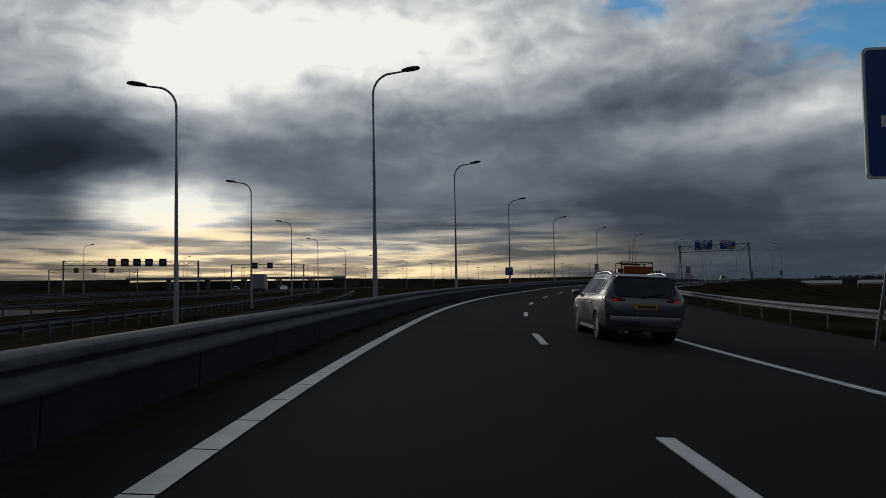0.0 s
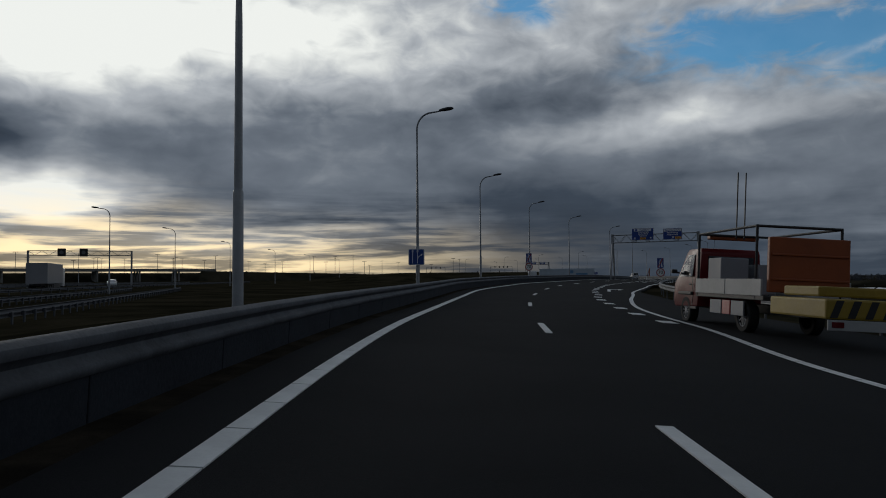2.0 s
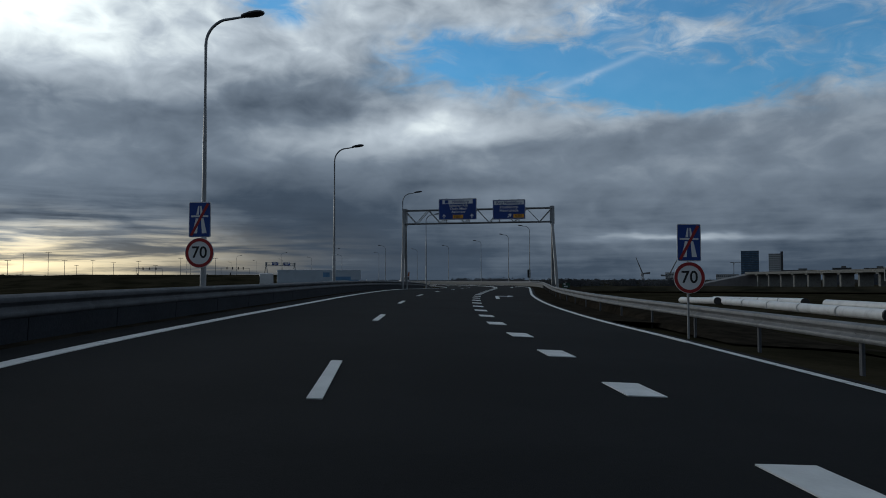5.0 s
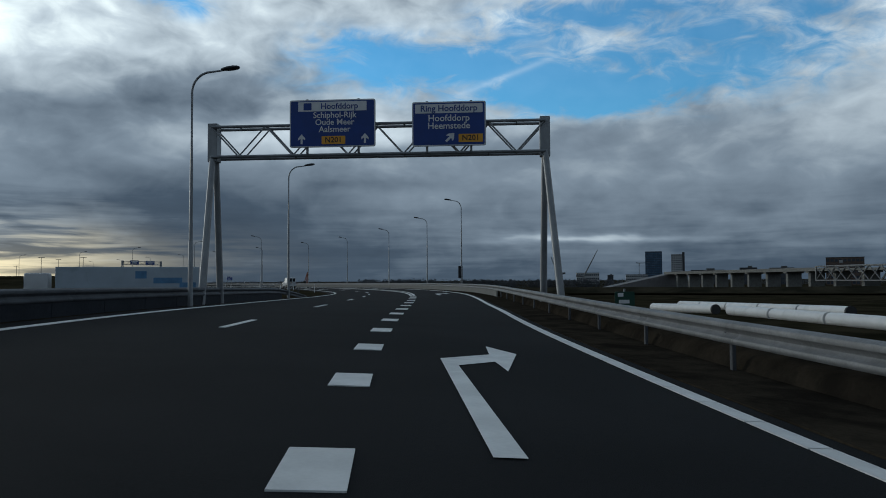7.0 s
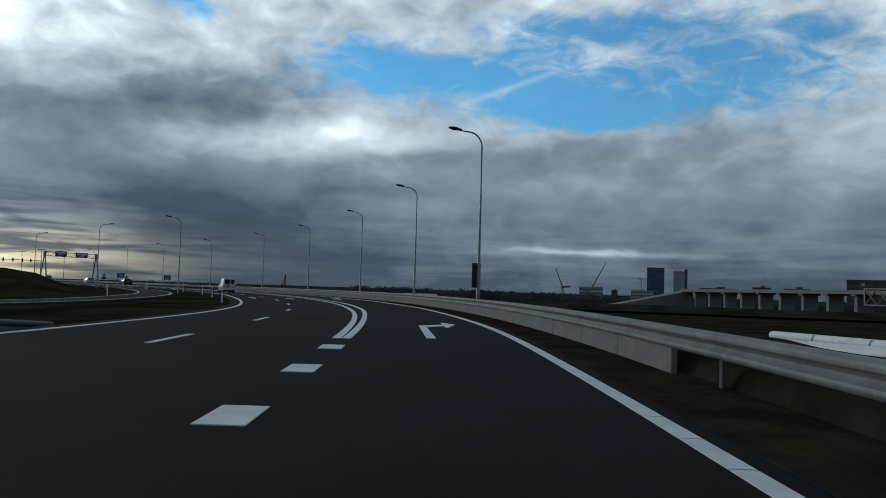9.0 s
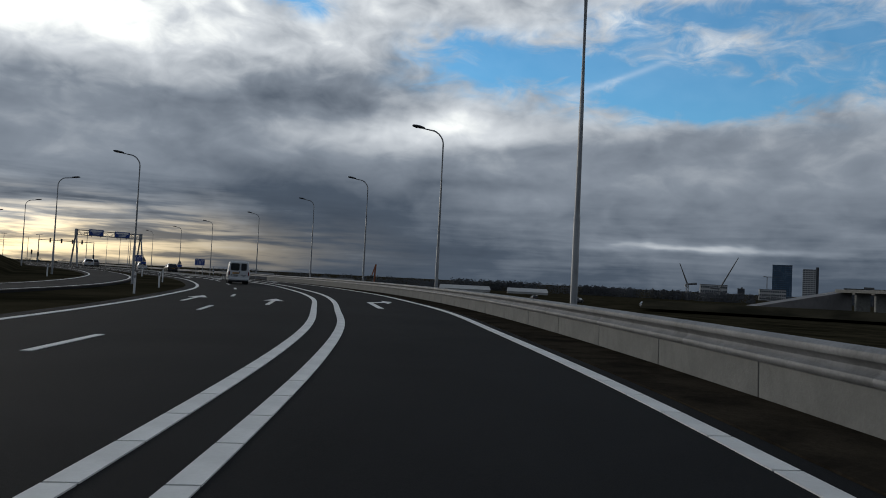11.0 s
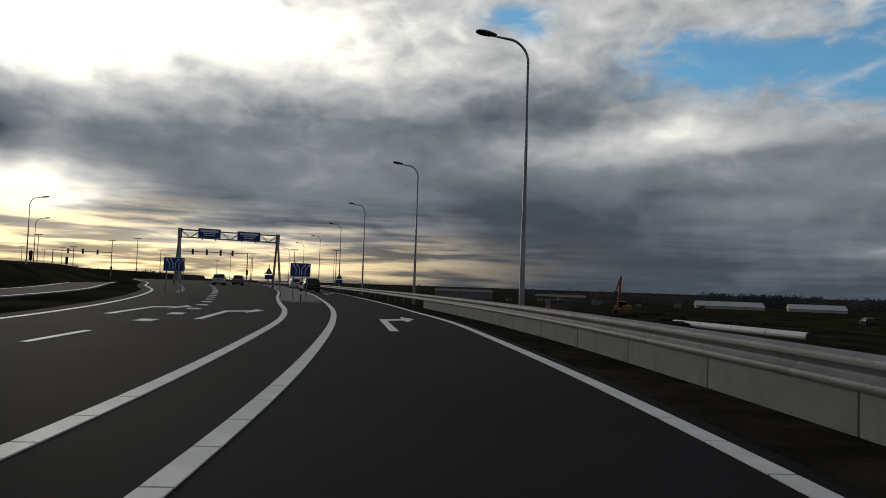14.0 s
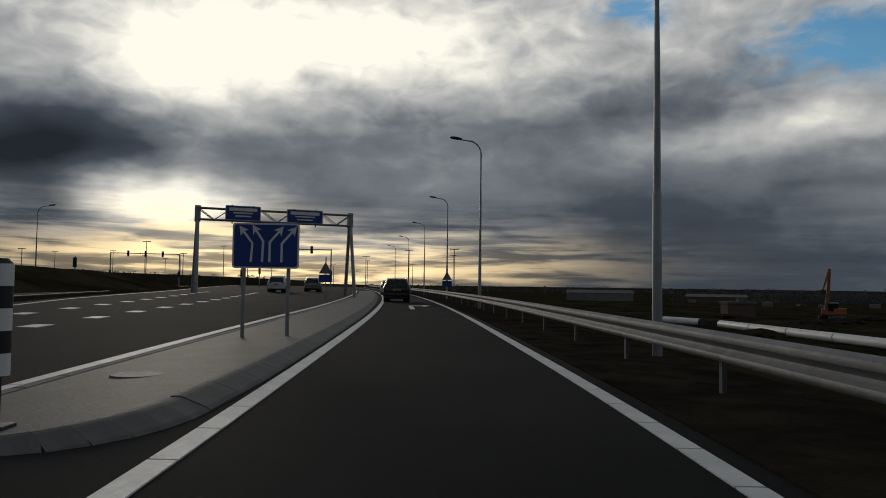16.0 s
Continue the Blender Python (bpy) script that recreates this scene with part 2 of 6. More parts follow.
def smooth(xs, ys, at):
    """A smooth curve through the given stations."""
    xs, ys, at = np.asarray(xs, float), np.asarray(ys, float), np.asarray(at, float)
    at = np.clip(at, xs[0], xs[-1])
    m = np.gradient(ys, xs)
    i = np.clip(np.searchsorted(xs, at) - 1, 0, len(xs) - 2)
    d = xs[i + 1] - xs[i]
    u = (at - xs[i]) / d
    return (2 * u**3 - 3 * u * u + 1) * ys[i] + (u**3 - 2 * u * u + u) * d * m[i] + (3 * u * u - 2 * u**3) * ys[i + 1] + (u**3 - u * u) * d * m[i + 1]


ST = np.arange(S_MIN, S_MAX, S_STEP)
HD = np.radians(np.where(ST < 0, HEADINGS[0], smooth(np.arange(len(HEADINGS)) * 25.0, HEADINGS, ST)))
AX, AY = np.cumsum(np.sin(HD)) * S_STEP, np.cumsum(np.cos(HD)) * S_STEP
zero = int(round(-S_MIN / S_STEP))
AX, AY = AX - AX[zero], AY - AY[zero]
BANK_S = [-80, 0, 18, 36, 54, 74, 93, 113, 132, 150, 169, 188, 208, 228, 248, 267, 285, 302, 560]
BANK_D = [2.91, 2.94, 3.03, 3.1, 3.09, 2.97, 2.79, 2.81, 2.8, 2.09, 0.75, -0.38, -0.82, -0.82, -0.51, -0.11, 0.3, 0.61, 0.56]


def bank(s):
    return np.tan(np.radians(smooth(BANK_S, BANK_D, s)))


def rise(s):
    return smooth(RISE_S, RISE_H, s)


def spot(s, u, h=0.0):
    """The place at station s, u metres to the right of the line, h above the road's plane."""
    x, y, a = np.interp(s, ST, AX), np.interp(s, ST, AY), np.interp(s, ST, HD)
    return Vector((float(x + u * math.cos(a)), float(y - u * math.sin(a)), float(h - np.clip(u, -16, 16) * bank(s) + rise(s))))


def heading(s):
    return float(np.degrees(np.interp(s, ST, HD)))


def on_road(s, u, h=0.0, turn=0.0):
    """A pose at that place, whose y axis points along the road."""
    p = spot(s, u, h)
    return pose(p.x, p.y, p.z, 0, 0, -heading(s) - turn)


# lateral places of the long things, by station
LINES = {
    "left_edge": ([-80, 5, 16, 33, 51, 60, 70, 80, 87, 94, 102, 110, 118, 135, 151, 160, 170, 180, 190, 203, 214, 225, 246, 256, 270, 290, 312, 321, 340, 368, 400, 450, 540], [-1.6, -1.6, -1.45, -1.53, -1.62, -1.62, -2.05, -2.97, -3.5, -4.1, -5, -5.5, -5.95, -7.2, -8.3, -8.6, -8.95, -9.1, -8.95, -8.5, -8.4, -8.6, -8.75, -8.6, -9, -9.9, -12, -13.2, -16.8, -20.5, -25, -31, -38]),
    "right_edge": ([-80, 9, 22, 40, 47, 56, 61, 66, 75, 85, 91, 97, 104, 108, 112, 116, 125, 135, 144, 149, 154, 160, 166, 178, 190, 205, 214, 225, 235, 244, 254, 264, 272, 283, 292, 300, 309, 320, 345, 400, 540], [5.5, 5.5, 5.15, 5.5, 5.5, 6.1, 5.9, 5.75, 5.95, 6.15, 5.9, 5.75, 5.5, 5.25, 4.95, 4.5, 3.75, 3.1, 2.66, 2.46, 2.34, 2.28, 2.18, 2.3, 2.5, 2.46, 2.52, 2.45, 2.66, 2.6, 2.65, 2.55, 2.5, 2.28, 2.25, 2.04, 2.1, 2.05, 2, 2, 2]),
    "dashes": ([-80, 4, 16, 28, 40, 46, 53, 59, 65, 71, 78, 84, 90, 96, 102, 108, 114, 130, 149, 161, 173, 185, 207, 220, 245, 270, 281, 330], [1.83, 1.83, 1.83, 1.83, 1.74, 1.78, 1.68, 1.6, 1.36, 1.08, 0.7, 0.3, -0.2, -0.75, -1.42, -1.95, -2.42, -3.75, -4.74, -5, -5.22, -5.3, -5.17, -5.36, -5.9, -6.45, -6.5, -9.6]),
    "blocks": ([50, 58, 62, 66, 70, 77, 83, 87, 91, 94, 98, 102, 106, 110, 113, 117, 130, 144, 148, 152, 156, 161, 166, 173, 184, 200], [6.1, 5.5, 5.15, 4.95, 4.72, 4.25, 4.05, 3.6, 3.2, 2.95, 2.45, 2.15, 1.7, 1.29, 0.9, 0.56, -0.35, -1.19, -1.33, -1.45, -1.53, -1.6, -1.66, -1.72, -1.75, -1.78]),
    "double_left": ([184, 203, 214, 225, 235, 244, 251, 263, 268, 273, 282, 290, 298, 303, 307, 313, 318, 340, 400, 540], [-1.88, -1.91, -1.96, -1.98, -2.17, -2.13, -2.28, -2.63, -2.68, -2.8, -3.12, -3.3, -3.68, -4.02, -4.22, -4.45, -4.56, -4.6, -4.6, -4.6]),
    "double_right": ([184, 203, 206, 209, 214, 219, 226, 234, 238, 244, 251, 263, 268, 273, 283, 290, 300, 307, 314, 330, 400, 540], [-1.68, -1.43, -1.36, -1.3, -1.27, -1.24, -1.22, -1.35, -1.31, -1.25, -1.24, -1.47, -1.47, -1.5, -1.67, -1.7, -1.66, -1.67, -1.68, -1.68, -1.7, -1.7]),
    "rail_left": ([-80, 5, 16, 33, 51, 60, 70, 80, 87, 94, 102, 110, 118, 135, 151, 160, 170, 180, 190], [-2.75, -2.75, -2.6, -2.68, -2.77, -2.77, -3.2, -4.12, -4.65, -5.25, -6.15, -6.65, -7.1, -8.35, -9.45, -9.75, -10.1, -10.25, -10.1]),
    "rail_right": ([-80, 40, 48, 56, 63, 73, 83, 94, 104, 110, 118, 125, 135, 144, 155, 168, 185, 205, 225, 245, 264, 283, 300, 312, 345, 400, 540], [13.5, 13, 12.5, 11.8, 11, 9.4, 8.4, 7.7, 7.1, 6.7, 6, 5.35, 4.7, 4.15, 3.85, 3.7, 3.9, 3.9, 3.95, 4.05, 4, 3.75, 3.5, 3.5, 3.5, 3.5, 3.5]),
}


def side(name, s):
    return smooth(*LINES[name], s)


# ---------------------------------------------------------------- building helpers


def link(name, verts, faces, mat, parent=None, label="", smooth_shade=False):
    me = bpy.data.meshes.new(name)
    me.from_pydata([tuple(v) for v in verts], [], faces)
    me.update()
    if mat:
        me.materials.append(mat)
    if smooth_shade:
        me.polygons.foreach_set("use_smooth", [True] * len(me.polygons))
    ob = new(name, me)
    if parent:
        ob.parent = parent
    if label:
        ob["label"] = label
    return ob


def part(name, bm, mat, parent=None, label="", smooth_shade=False):
    """One mesh object from a bmesh, under a thing or a part."""
    bmesh.ops.recalc_face_normals(bm, faces=bm.faces)
    me = bpy.data.meshes.new(name)
    bm.to_mesh(me)
    bm.free()
    if mat:
        me.materials.append(mat)
    if smooth_shade:
        me.polygons.foreach_set("use_smooth", [True] * len(me.polygons))
        me.set_sharp_from_angle(angle=radians(40))
    ob = new(name, me)
    if parent:
        ob.parent = parent
    if label:
        ob["label"] = label
    return ob


def thing(name, label, category, group="", kind="", m=None):
    ob = new(name)
    if m is not None:
        ob.matrix_world = m
    return tagged(ob, label, category, group, kind)


def box_bm(size, at=(0, 0, 0), bevel=0.0, bm=None, rot=None):
    bm = bm or bmesh.new()
    m = Matrix.Translation(at) @ (rot.to_4x4() if rot else Matrix()) @ Matrix.Diagonal((*size, 1))
    made = bmesh.ops.create_cube(bm, size=1.0, matrix=m)
    if bevel:
        edges = list({e for v in made["verts"] for e in v.link_edges})
        bmesh.ops.bevel(bm, geom=edges, offset=bevel, segments=2, profile=0.6, affect="EDGES")
    return bm


def rod(bm, a, b, r1, r2=None, seg=10):
    """A tapered round bar from a to b."""
    a, b = Vector(a), Vector(b)
    d = b - a
    m = Matrix.Translation((a + b) / 2) @ d.to_track_quat("Z", "Y").to_matrix().to_4x4()
    bmesh.ops.create_cone(bm, cap_ends=True, segments=seg, radius1=r1, radius2=r1 if r2 is None else r2, depth=d.length, matrix=m)
    return bm


def tube(bm, points, radii, seg=10):
    """A tube along points."""
    rings = []
    for i, p in enumerate(points):
        p = Vector(p)
        d = (Vector(points[min(i + 1, len(points) - 1)]) - Vector(points[max(i - 1, 0)])).normalized()
        q = d.to_track_quat("Z", "Y")
        rings.append([bm.verts.new(p + q @ Vector((math.cos(2 * math.pi * k / seg), math.sin(2 * math.pi * k / seg), 0)) * radii[i]) for k in range(seg)])
    for r, s in zip(rings, rings[1:]):
        for k in range(seg):
            bm.faces.new((r[k], r[(k + 1) % seg], s[(k + 1) % seg], s[k]))
    bm.faces.new(rings[0][::-1])
    bm.faces.new(rings[-1])
    return bm


def sweep(name, profile, stations, place, mat, parent=None, closed=True, label="", smooth_shade=False):
    """A profile of (u, h) drawn along stations; place(s, u, h) gives the point."""
    verts, faces, k = [], [], len(profile)
    for s in stations:
        verts += [place(s, u, h) for u, h in profile]
    span = k if closed else k - 1
    for i in range(len(stations) - 1):
        for j in range(span):
            a, b = i * k + j, i * k + (j + 1) % k
            faces.append((a, b, b + k, a + k))
    if closed:
        faces += [tuple(range(k))[::-1], tuple(range((len(stations) - 1) * k, len(stations) * k))]
    return link(name, verts, faces, mat, parent, label, smooth_shade)


# ---------------------------------------------------------------- ground
def near_line(x, y):
    """Station and offset of many places at once, from a coarse line."""
    step = 8
    lx, ly, ls, lh = AX[::step], AY[::step], ST[::step], HD[::step]
    d = (x[:, None] - lx) ** 2 + (y[:, None] - ly) ** 2
    i = np.argmin(d, axis=1)
    dx, dy = x - lx[i], y - ly[i]
    return ls[i] + dx * np.sin(lh[i]) + dy * np.cos(lh[i]), dx * np.cos(lh[i]) - dy * np.sin(lh[i])


def ground_height(x, y):
    s, u = near_line(x, y)
    s = np.clip(s, S_MIN, S_MAX - 1)
    plane = -np.clip(u, -16, 16) * bank(s) - np.where((u < 0) & (s > 186), 0.09, 0.16) + rise(s)
    le = np.where(s < 182, side("rail_left", s) - 2.5, side("left_edge", s) - 2.0)
    re = side("rail_right", s) + 2.0
    le = np.where(s > 205, np.minimum(le, -20.0), le)
    t = lambda v, lo, hi: np.clip((v - lo) / (hi - lo), 0, 1) ** 2 * (3 - 2 * np.clip((v - lo) / (hi - lo), 0, 1))
    left = t(le - u, 0, 9)
    right = t(u - re, 0, 12)
    left_level = -0.4 + rise(s) * 0.6 + 2.9 * t(s, 225, 280) * t(-u, 21, 30) * (1 - t(s, 385, 450)) * (1 - t(-u, 75, 120))
    right_level = -0.9 - 1.5 * t(s, 90, 140) - 1.3 * t(s, 195, 265)
    z = plane * (1 - left) * (1 - right) + left_level * left + right_level * right
    far = t(np.hypot(x - 50, y - 180), 330, 560)
    return z * (1 - far) - np.where(u > 0, 4.4, 1.4) * far


def axis_steps(lo, hi, step, reach):
    mid = list(np.arange(lo, hi + 0.1, step))
    out, d = [], step
    v = hi
    while v < reach:
        d *= 1.35
        v += d
        out.append(v)
    low, d = [], step
    v = lo
    while v > -reach:
        d *= 1.35
        v -= d
        low.append(v)
    return np.array(low[::-1] + mid + out)


def build_ground():
    gx, gy = axis_steps(-110, 260, 4.0, 4600), axis_steps(-80, 560, 4.0, 4600)
    xx, yy = np.meshgrid(gx, gy)
    zz = ground_height(xx.ravel(), yy.ravel())
    verts = np.stack([xx.ravel(), yy.ravel(), zz], 1)
    nx, ny = len(gx), len(gy)
    faces = [(j * nx + i, j * nx + i + 1, (j + 1) * nx + i + 1, (j + 1) * nx + i) for j in range(ny - 1) for i in range(nx - 1)]
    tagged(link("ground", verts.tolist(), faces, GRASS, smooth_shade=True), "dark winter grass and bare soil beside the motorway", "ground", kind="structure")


def build_surface(name, left, right, s0, s1, mat, lift=0.0, label="", step=2.0, cols=7, category="road"):
    st = np.arange(s0, s1 + 0.01, step)
    verts, faces = [], []
    for s in st:
        a, b = left(s), right(s)
        row = [spot(s, a + (b - a) * i / cols, lift) for i in range(cols + 1)]
        verts += [row[0] - Vector((0, 0, 0.35))] + row + [row[-1] - Vector((0, 0, 0.35))]
    k = cols + 3
    for i in range(len(st) - 1):
        for j in range(k - 1):
            a = i * k + j
            faces.append((a, a + 1, a + 1 + k, a + k))
    return tagged(link(name, verts, faces, mat), label, category, kind="structure")


build_ground()
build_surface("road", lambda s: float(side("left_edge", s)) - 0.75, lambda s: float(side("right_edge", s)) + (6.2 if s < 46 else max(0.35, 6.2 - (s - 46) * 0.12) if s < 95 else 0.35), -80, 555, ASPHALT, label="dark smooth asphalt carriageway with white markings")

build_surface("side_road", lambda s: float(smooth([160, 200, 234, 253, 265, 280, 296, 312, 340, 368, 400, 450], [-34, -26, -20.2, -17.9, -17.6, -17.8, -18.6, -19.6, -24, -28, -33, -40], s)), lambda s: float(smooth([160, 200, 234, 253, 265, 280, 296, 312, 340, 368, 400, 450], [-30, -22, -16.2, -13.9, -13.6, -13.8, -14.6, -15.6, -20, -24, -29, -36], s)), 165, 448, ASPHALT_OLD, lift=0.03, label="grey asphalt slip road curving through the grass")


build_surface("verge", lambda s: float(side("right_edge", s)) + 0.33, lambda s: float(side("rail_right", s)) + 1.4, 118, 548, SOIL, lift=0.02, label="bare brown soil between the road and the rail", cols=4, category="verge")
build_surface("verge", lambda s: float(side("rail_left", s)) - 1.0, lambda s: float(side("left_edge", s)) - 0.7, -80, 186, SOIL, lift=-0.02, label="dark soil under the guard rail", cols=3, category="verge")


def soil_bank(s0, s1):
    """A low uneven bank of soil behind the right rail."""
    st = np.arange(s0, s1, 1.0)
    prof = [(0.16, -0.10), (0.32, 0.24), (0.9, 0.42), (2.3, 0.48), (3.2, 0.30), (5.0, -0.9)]
    verts, faces = [], []
    for i, s in enumerate(st):
        low = min(1.0, min(i, len(st) - 1 - i) / 12)
        for k, (du, h) in enumerate(prof):
            bump = 0.10 * noise.noise(Vector((s * 0.35, du * 0.8, 2.0))) if 0 < k < 5 else 0.0
            verts.append(spot(s, float(side("rail_right", s)) + du, (h + bump) * low - 0.12 * (1 - low)))
    m = len(prof)
    for i in range(len(st) - 1):
        for k in range(m - 1):
            a = i * m + k
            faces.append((a, a + 1, a + 1 + m, a + m))
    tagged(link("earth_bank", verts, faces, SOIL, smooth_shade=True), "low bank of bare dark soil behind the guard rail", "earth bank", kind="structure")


soil_bank(112, 196)


def shared(name, bm, mat, smooth_shade=False):
    """Mesh data for many alike pieces."""
    bmesh.ops.recalc_face_normals(bm, faces=bm.faces)
    me = bpy.data.meshes.new(name)
    bm.to_mesh(me)
    bm.free()
    me.materials.append(mat)
    if smooth_shade:
        me.polygons.foreach_set("use_smooth", [True] * len(me.polygons))
        me.set_sharp_from_angle(angle=radians(35))
    return me


def lay(name, me, a, b, parent, length, up=Vector((0, 0, 1))):
    """A piece whose y axis runs from a to b."""
    a, b = Vector(a), Vector(b)
    d = b - a
    y = d.normalized()
    x = y.cross(up).normalized()
    z = x.cross(y)
    m = Matrix((x, y, z)).transposed().to_4x4()
    m.translation = (a + b) / 2
    ob = new(name, me)
    ob.parent = parent
    ob.matrix_world = m @ Matrix.Diagonal((1, d.length / length, 1, 1))
    return ob


def up_at(s):
    a, t = math.radians(heading(s)), float(bank(s))
    return Vector((t * math.cos(a), -t * math.sin(a), 1)).normalized()


def line_strip(name, key, s0, s1, width, label, du=0.0, place=None):
    """A long painted line in lengths of about a metre with fine joints."""
    holder = thing(name, label, "road marking", kind="structure", m=Matrix.Translation(spot(s0, 0)))
    verts, faces = [], []
    s = s0
    while s < s1:
        e = min(s + 1.05, s1)
        for w, st in ((-1, s), (1, s), (1, e - 0.025), (-1, e - 0.025)):
            u = float(side(key, st)) + du
            verts.append(spot(st, u + w * width / 2, 0.009) - holder.location)
        k = len(verts)
        faces.append((k - 4, k - 3, k - 2, k - 1))
        s = e
    tagged(link("painted_line", verts, faces, PAINT, holder), kind="stuff")
    return holder


DASH = shared("dash", box_bm((0.15, 3.0, 0.012)), PAINT)
BLOCK = shared("block", box_bm((0.45, 1.0, 0.012)), PAINT)
SEGMENT = {w: shared("segment", box_bm((w, 1.0, 0.012)), PAINT) for w in (0.2,)}


def dashed(name, key, first, last, period, length, me, label, du=0.0):
    holder = thing(name, label, "road marking", kind="structure", m=Matrix.Translation(spot(100, 0)))
    for s in (first if last is None else np.arange(first, last, period)):
        lay("dash" if length > 2 else "block", me, spot(s - length / 2, float(side(key, s - length / 2)) + du, 0.006), spot(s + length / 2, float(side(key, s + length / 2)) + du, 0.006), holder, length, up_at(s))
    return holder


def segmented(name, key, s0, s1, width, label):
    """The same line where the camera passes close, each length a piece."""
    holder = thing(name, label, "road marking", kind="structure", m=Matrix.Translation(spot(s0, float(side(key, s0)))))
    s = s0
    while s < s1 - 0.5:
        e = s + 1.05
        lay("segment", SEGMENT[width], spot(s, float(side(key, s)), 0.006), spot(e - 0.03, float(side(key, e - 0.03)), 0.006), holder, 1.0, up_at(s))
        s = e
    return holder


line_strip("left_edge_line", "left_edge", -80, 20, 0.2, "solid white left edge line in short lengths")
segmented("left_edge_line", "left_edge", 20, 255, 0.2, "solid white left edge line in short lengths")
line_strip("left_edge_line", "left_edge", 255, 540, 0.2, "solid white left edge line in short lengths")
line_strip("right_edge_line", "right_edge", -80, 110, 0.2, "solid white right edge line in short lengths")
segmented("right_edge_line", "right_edge", 110, 330, 0.2, "solid white right edge line in short lengths")
line_strip("right_edge_line", "right_edge", 330, 545, 0.2, "solid white right edge line in short lengths")
segmented("double_line", "double_left", 186, 345, 0.2, "solid white line between through lane and exit lane")
segmented("double_line", "double_right", 186, 345, 0.2, "solid white line beside the exit lane")
line_strip("double_line", "double_left", 345, 420, 0.2, "solid white line along the kerbed island")
line_strip("double_line", "double_right", 345, 540, 0.2, "solid white line along the kerbed island")
DASHES = smooth([-6, 0, 1, 2, 3, 4, 5, 6, 7, 8, 9, 12, 13, 14, 17, 18, 22, 23], [-67.6, 4.5, 16.5, 28.3, 40.4, 53, 65.3, 77.7, 90.2, 101.8, 113.5, 148.7, 161.5, 173.5, 207.6, 220.3, 269.5, 281.2], np.arange(-6, 24))
dashed("lane_line", "dashes", DASHES, None, None, 3.0, DASH, "white dashed lane line on dark asphalt")
BLOCKS = smooth([0, 11, 22, 24, 26, 28, 33], [58, 102, 144, 152, 159.6, 167.6, 187.4], np.arange(0, 33))
dashed("exit_line", "blocks", BLOCKS, None, None, 1.0, BLOCK, "row of white block marks before the exit lane")
LINES["lane_a"] = ([284, 293, 303, 314, 323, 333, 370], [-6.5, -6.7, -7.45, -8.4, -9.15, -10, -13])
LINES["lane_b"] = ([310, 327, 345, 370], [-10.2, -12.0, -14.2, -17.0])
dashed("lane_line", "lane_a", 287, 368, 4.0, 1.0, BLOCK, "row of white block marks between queue lanes")
dashed("lane_line", "lane_b", 320, 368, 4.0, 1.0, BLOCK, "row of white block marks between queue lanes")
LINES["side_a"] = ([160, 200, 234, 253, 265, 280, 296, 312, 340, 368, 400, 450], [-30.35, -22.35, -16.55, -14.25, -13.95, -14.15, -14.95, -15.95, -20.35, -24.35, -29.35, -36.35])
LINES["side_b"] = ([160, 200, 234, 253, 265, 280, 296, 312, 340, 368, 400, 450], [-33.65, -25.65, -19.85, -17.55, -17.25, -17.45, -18.25, -19.25, -23.65, -27.65, -32.65, -39.65])
for key in ("side_a", "side_b"):
    ob = line_strip("side_road_line", key, 166, 446, 0.15, "thin white edge line of the slip road")
    ob.location.z += 0.035

# arrows painted on the lanes


def flat_shape(outline, at_s, at_u, name, label, thick=0.010):
    """A painted shape of (across, along) corners, laid on the road."""
    holder = tagged(new(name, bpy.data.meshes.new(name)), label, "road marking", "lane arrows", "structure")
    base = spot(at_s, at_u)
    bm = bmesh.new()
    vs = [bm.verts.new(spot(at_s + v, at_u + float(side_shift(at_s, v)) + u, 0.012) - base) for u, v in outline]
    bm.faces.new(vs)
    bm.to_mesh(holder.data)
    bm.free()
    holder.data.materials.append(PAINT)
    holder.location = base
    return holder


def side_shift(s, v):
    return side("double_right", s + v) - side("double_right", s) if s > 180 else side("blocks", s + v) - side("blocks", s)


TURN_RIGHT = [(-0.12, 0), (0.12, 0), (0.08, 5.2), (0.66, 5.8), (0.70, 4.7), (1.15, 7.0), (0.76, 8.2), (0.68, 6.8), (-0.14, 6.0)]
STRAIGHT = [(-0.09, 0), (0.09, 0), (0.09, 3.9), (0.42, 3.9), (0, 6.4), (-0.42, 3.9), (-0.09, 3.9)]
for s, u in ((90.6, 4.25), (136.6, 0.5), (186.5, 0.35), (235.5, 0.3), (285.5, -0.02), (337.0, 0.0)):
    flat_shape(TURN_RIGHT, s, u, "lane_arrow", "white right-turn arrow painted on asphalt")
for s, u in ((236.0, -3.9), (237.5, -7.2)):
    flat_shape(STRAIGHT, s, u, "lane_arrow", "white straight-on arrow painted on asphalt")
for s, u in ((288.1, -5.45), (289.5, -8.3)):
    flat_shape(TURN_RIGHT, s, u, "lane_arrow", "white right-turn arrow painted on asphalt")

# ---------------------------------------------------------------- guard rails
# two-wave beam seen end on; x towards the traffic is negative
WAVE = [(-0.055, 0.00), (-0.075, 0.02), (-0.085, 0.055), (-0.075, 0.085), (-0.02, 0.12), (0.0, 0.155), (-0.02, 0.19), (-0.075, 0.225), (-0.085, 0.26), (-0.075, 0.295), (-0.03, 0.325), (0.03, 0.335), (0.04, 0.32), (-0.02, 0.305), (-0.05, 0.285), (-0.06, 0.26), (-0.05, 0.235), (0.0, 0.2), (0.02, 0.155), (0.0, 0.115), (-0.05, 0.08), (-0.06, 0.055), (-0.05, 0.03), (-0.04, 0.0)]


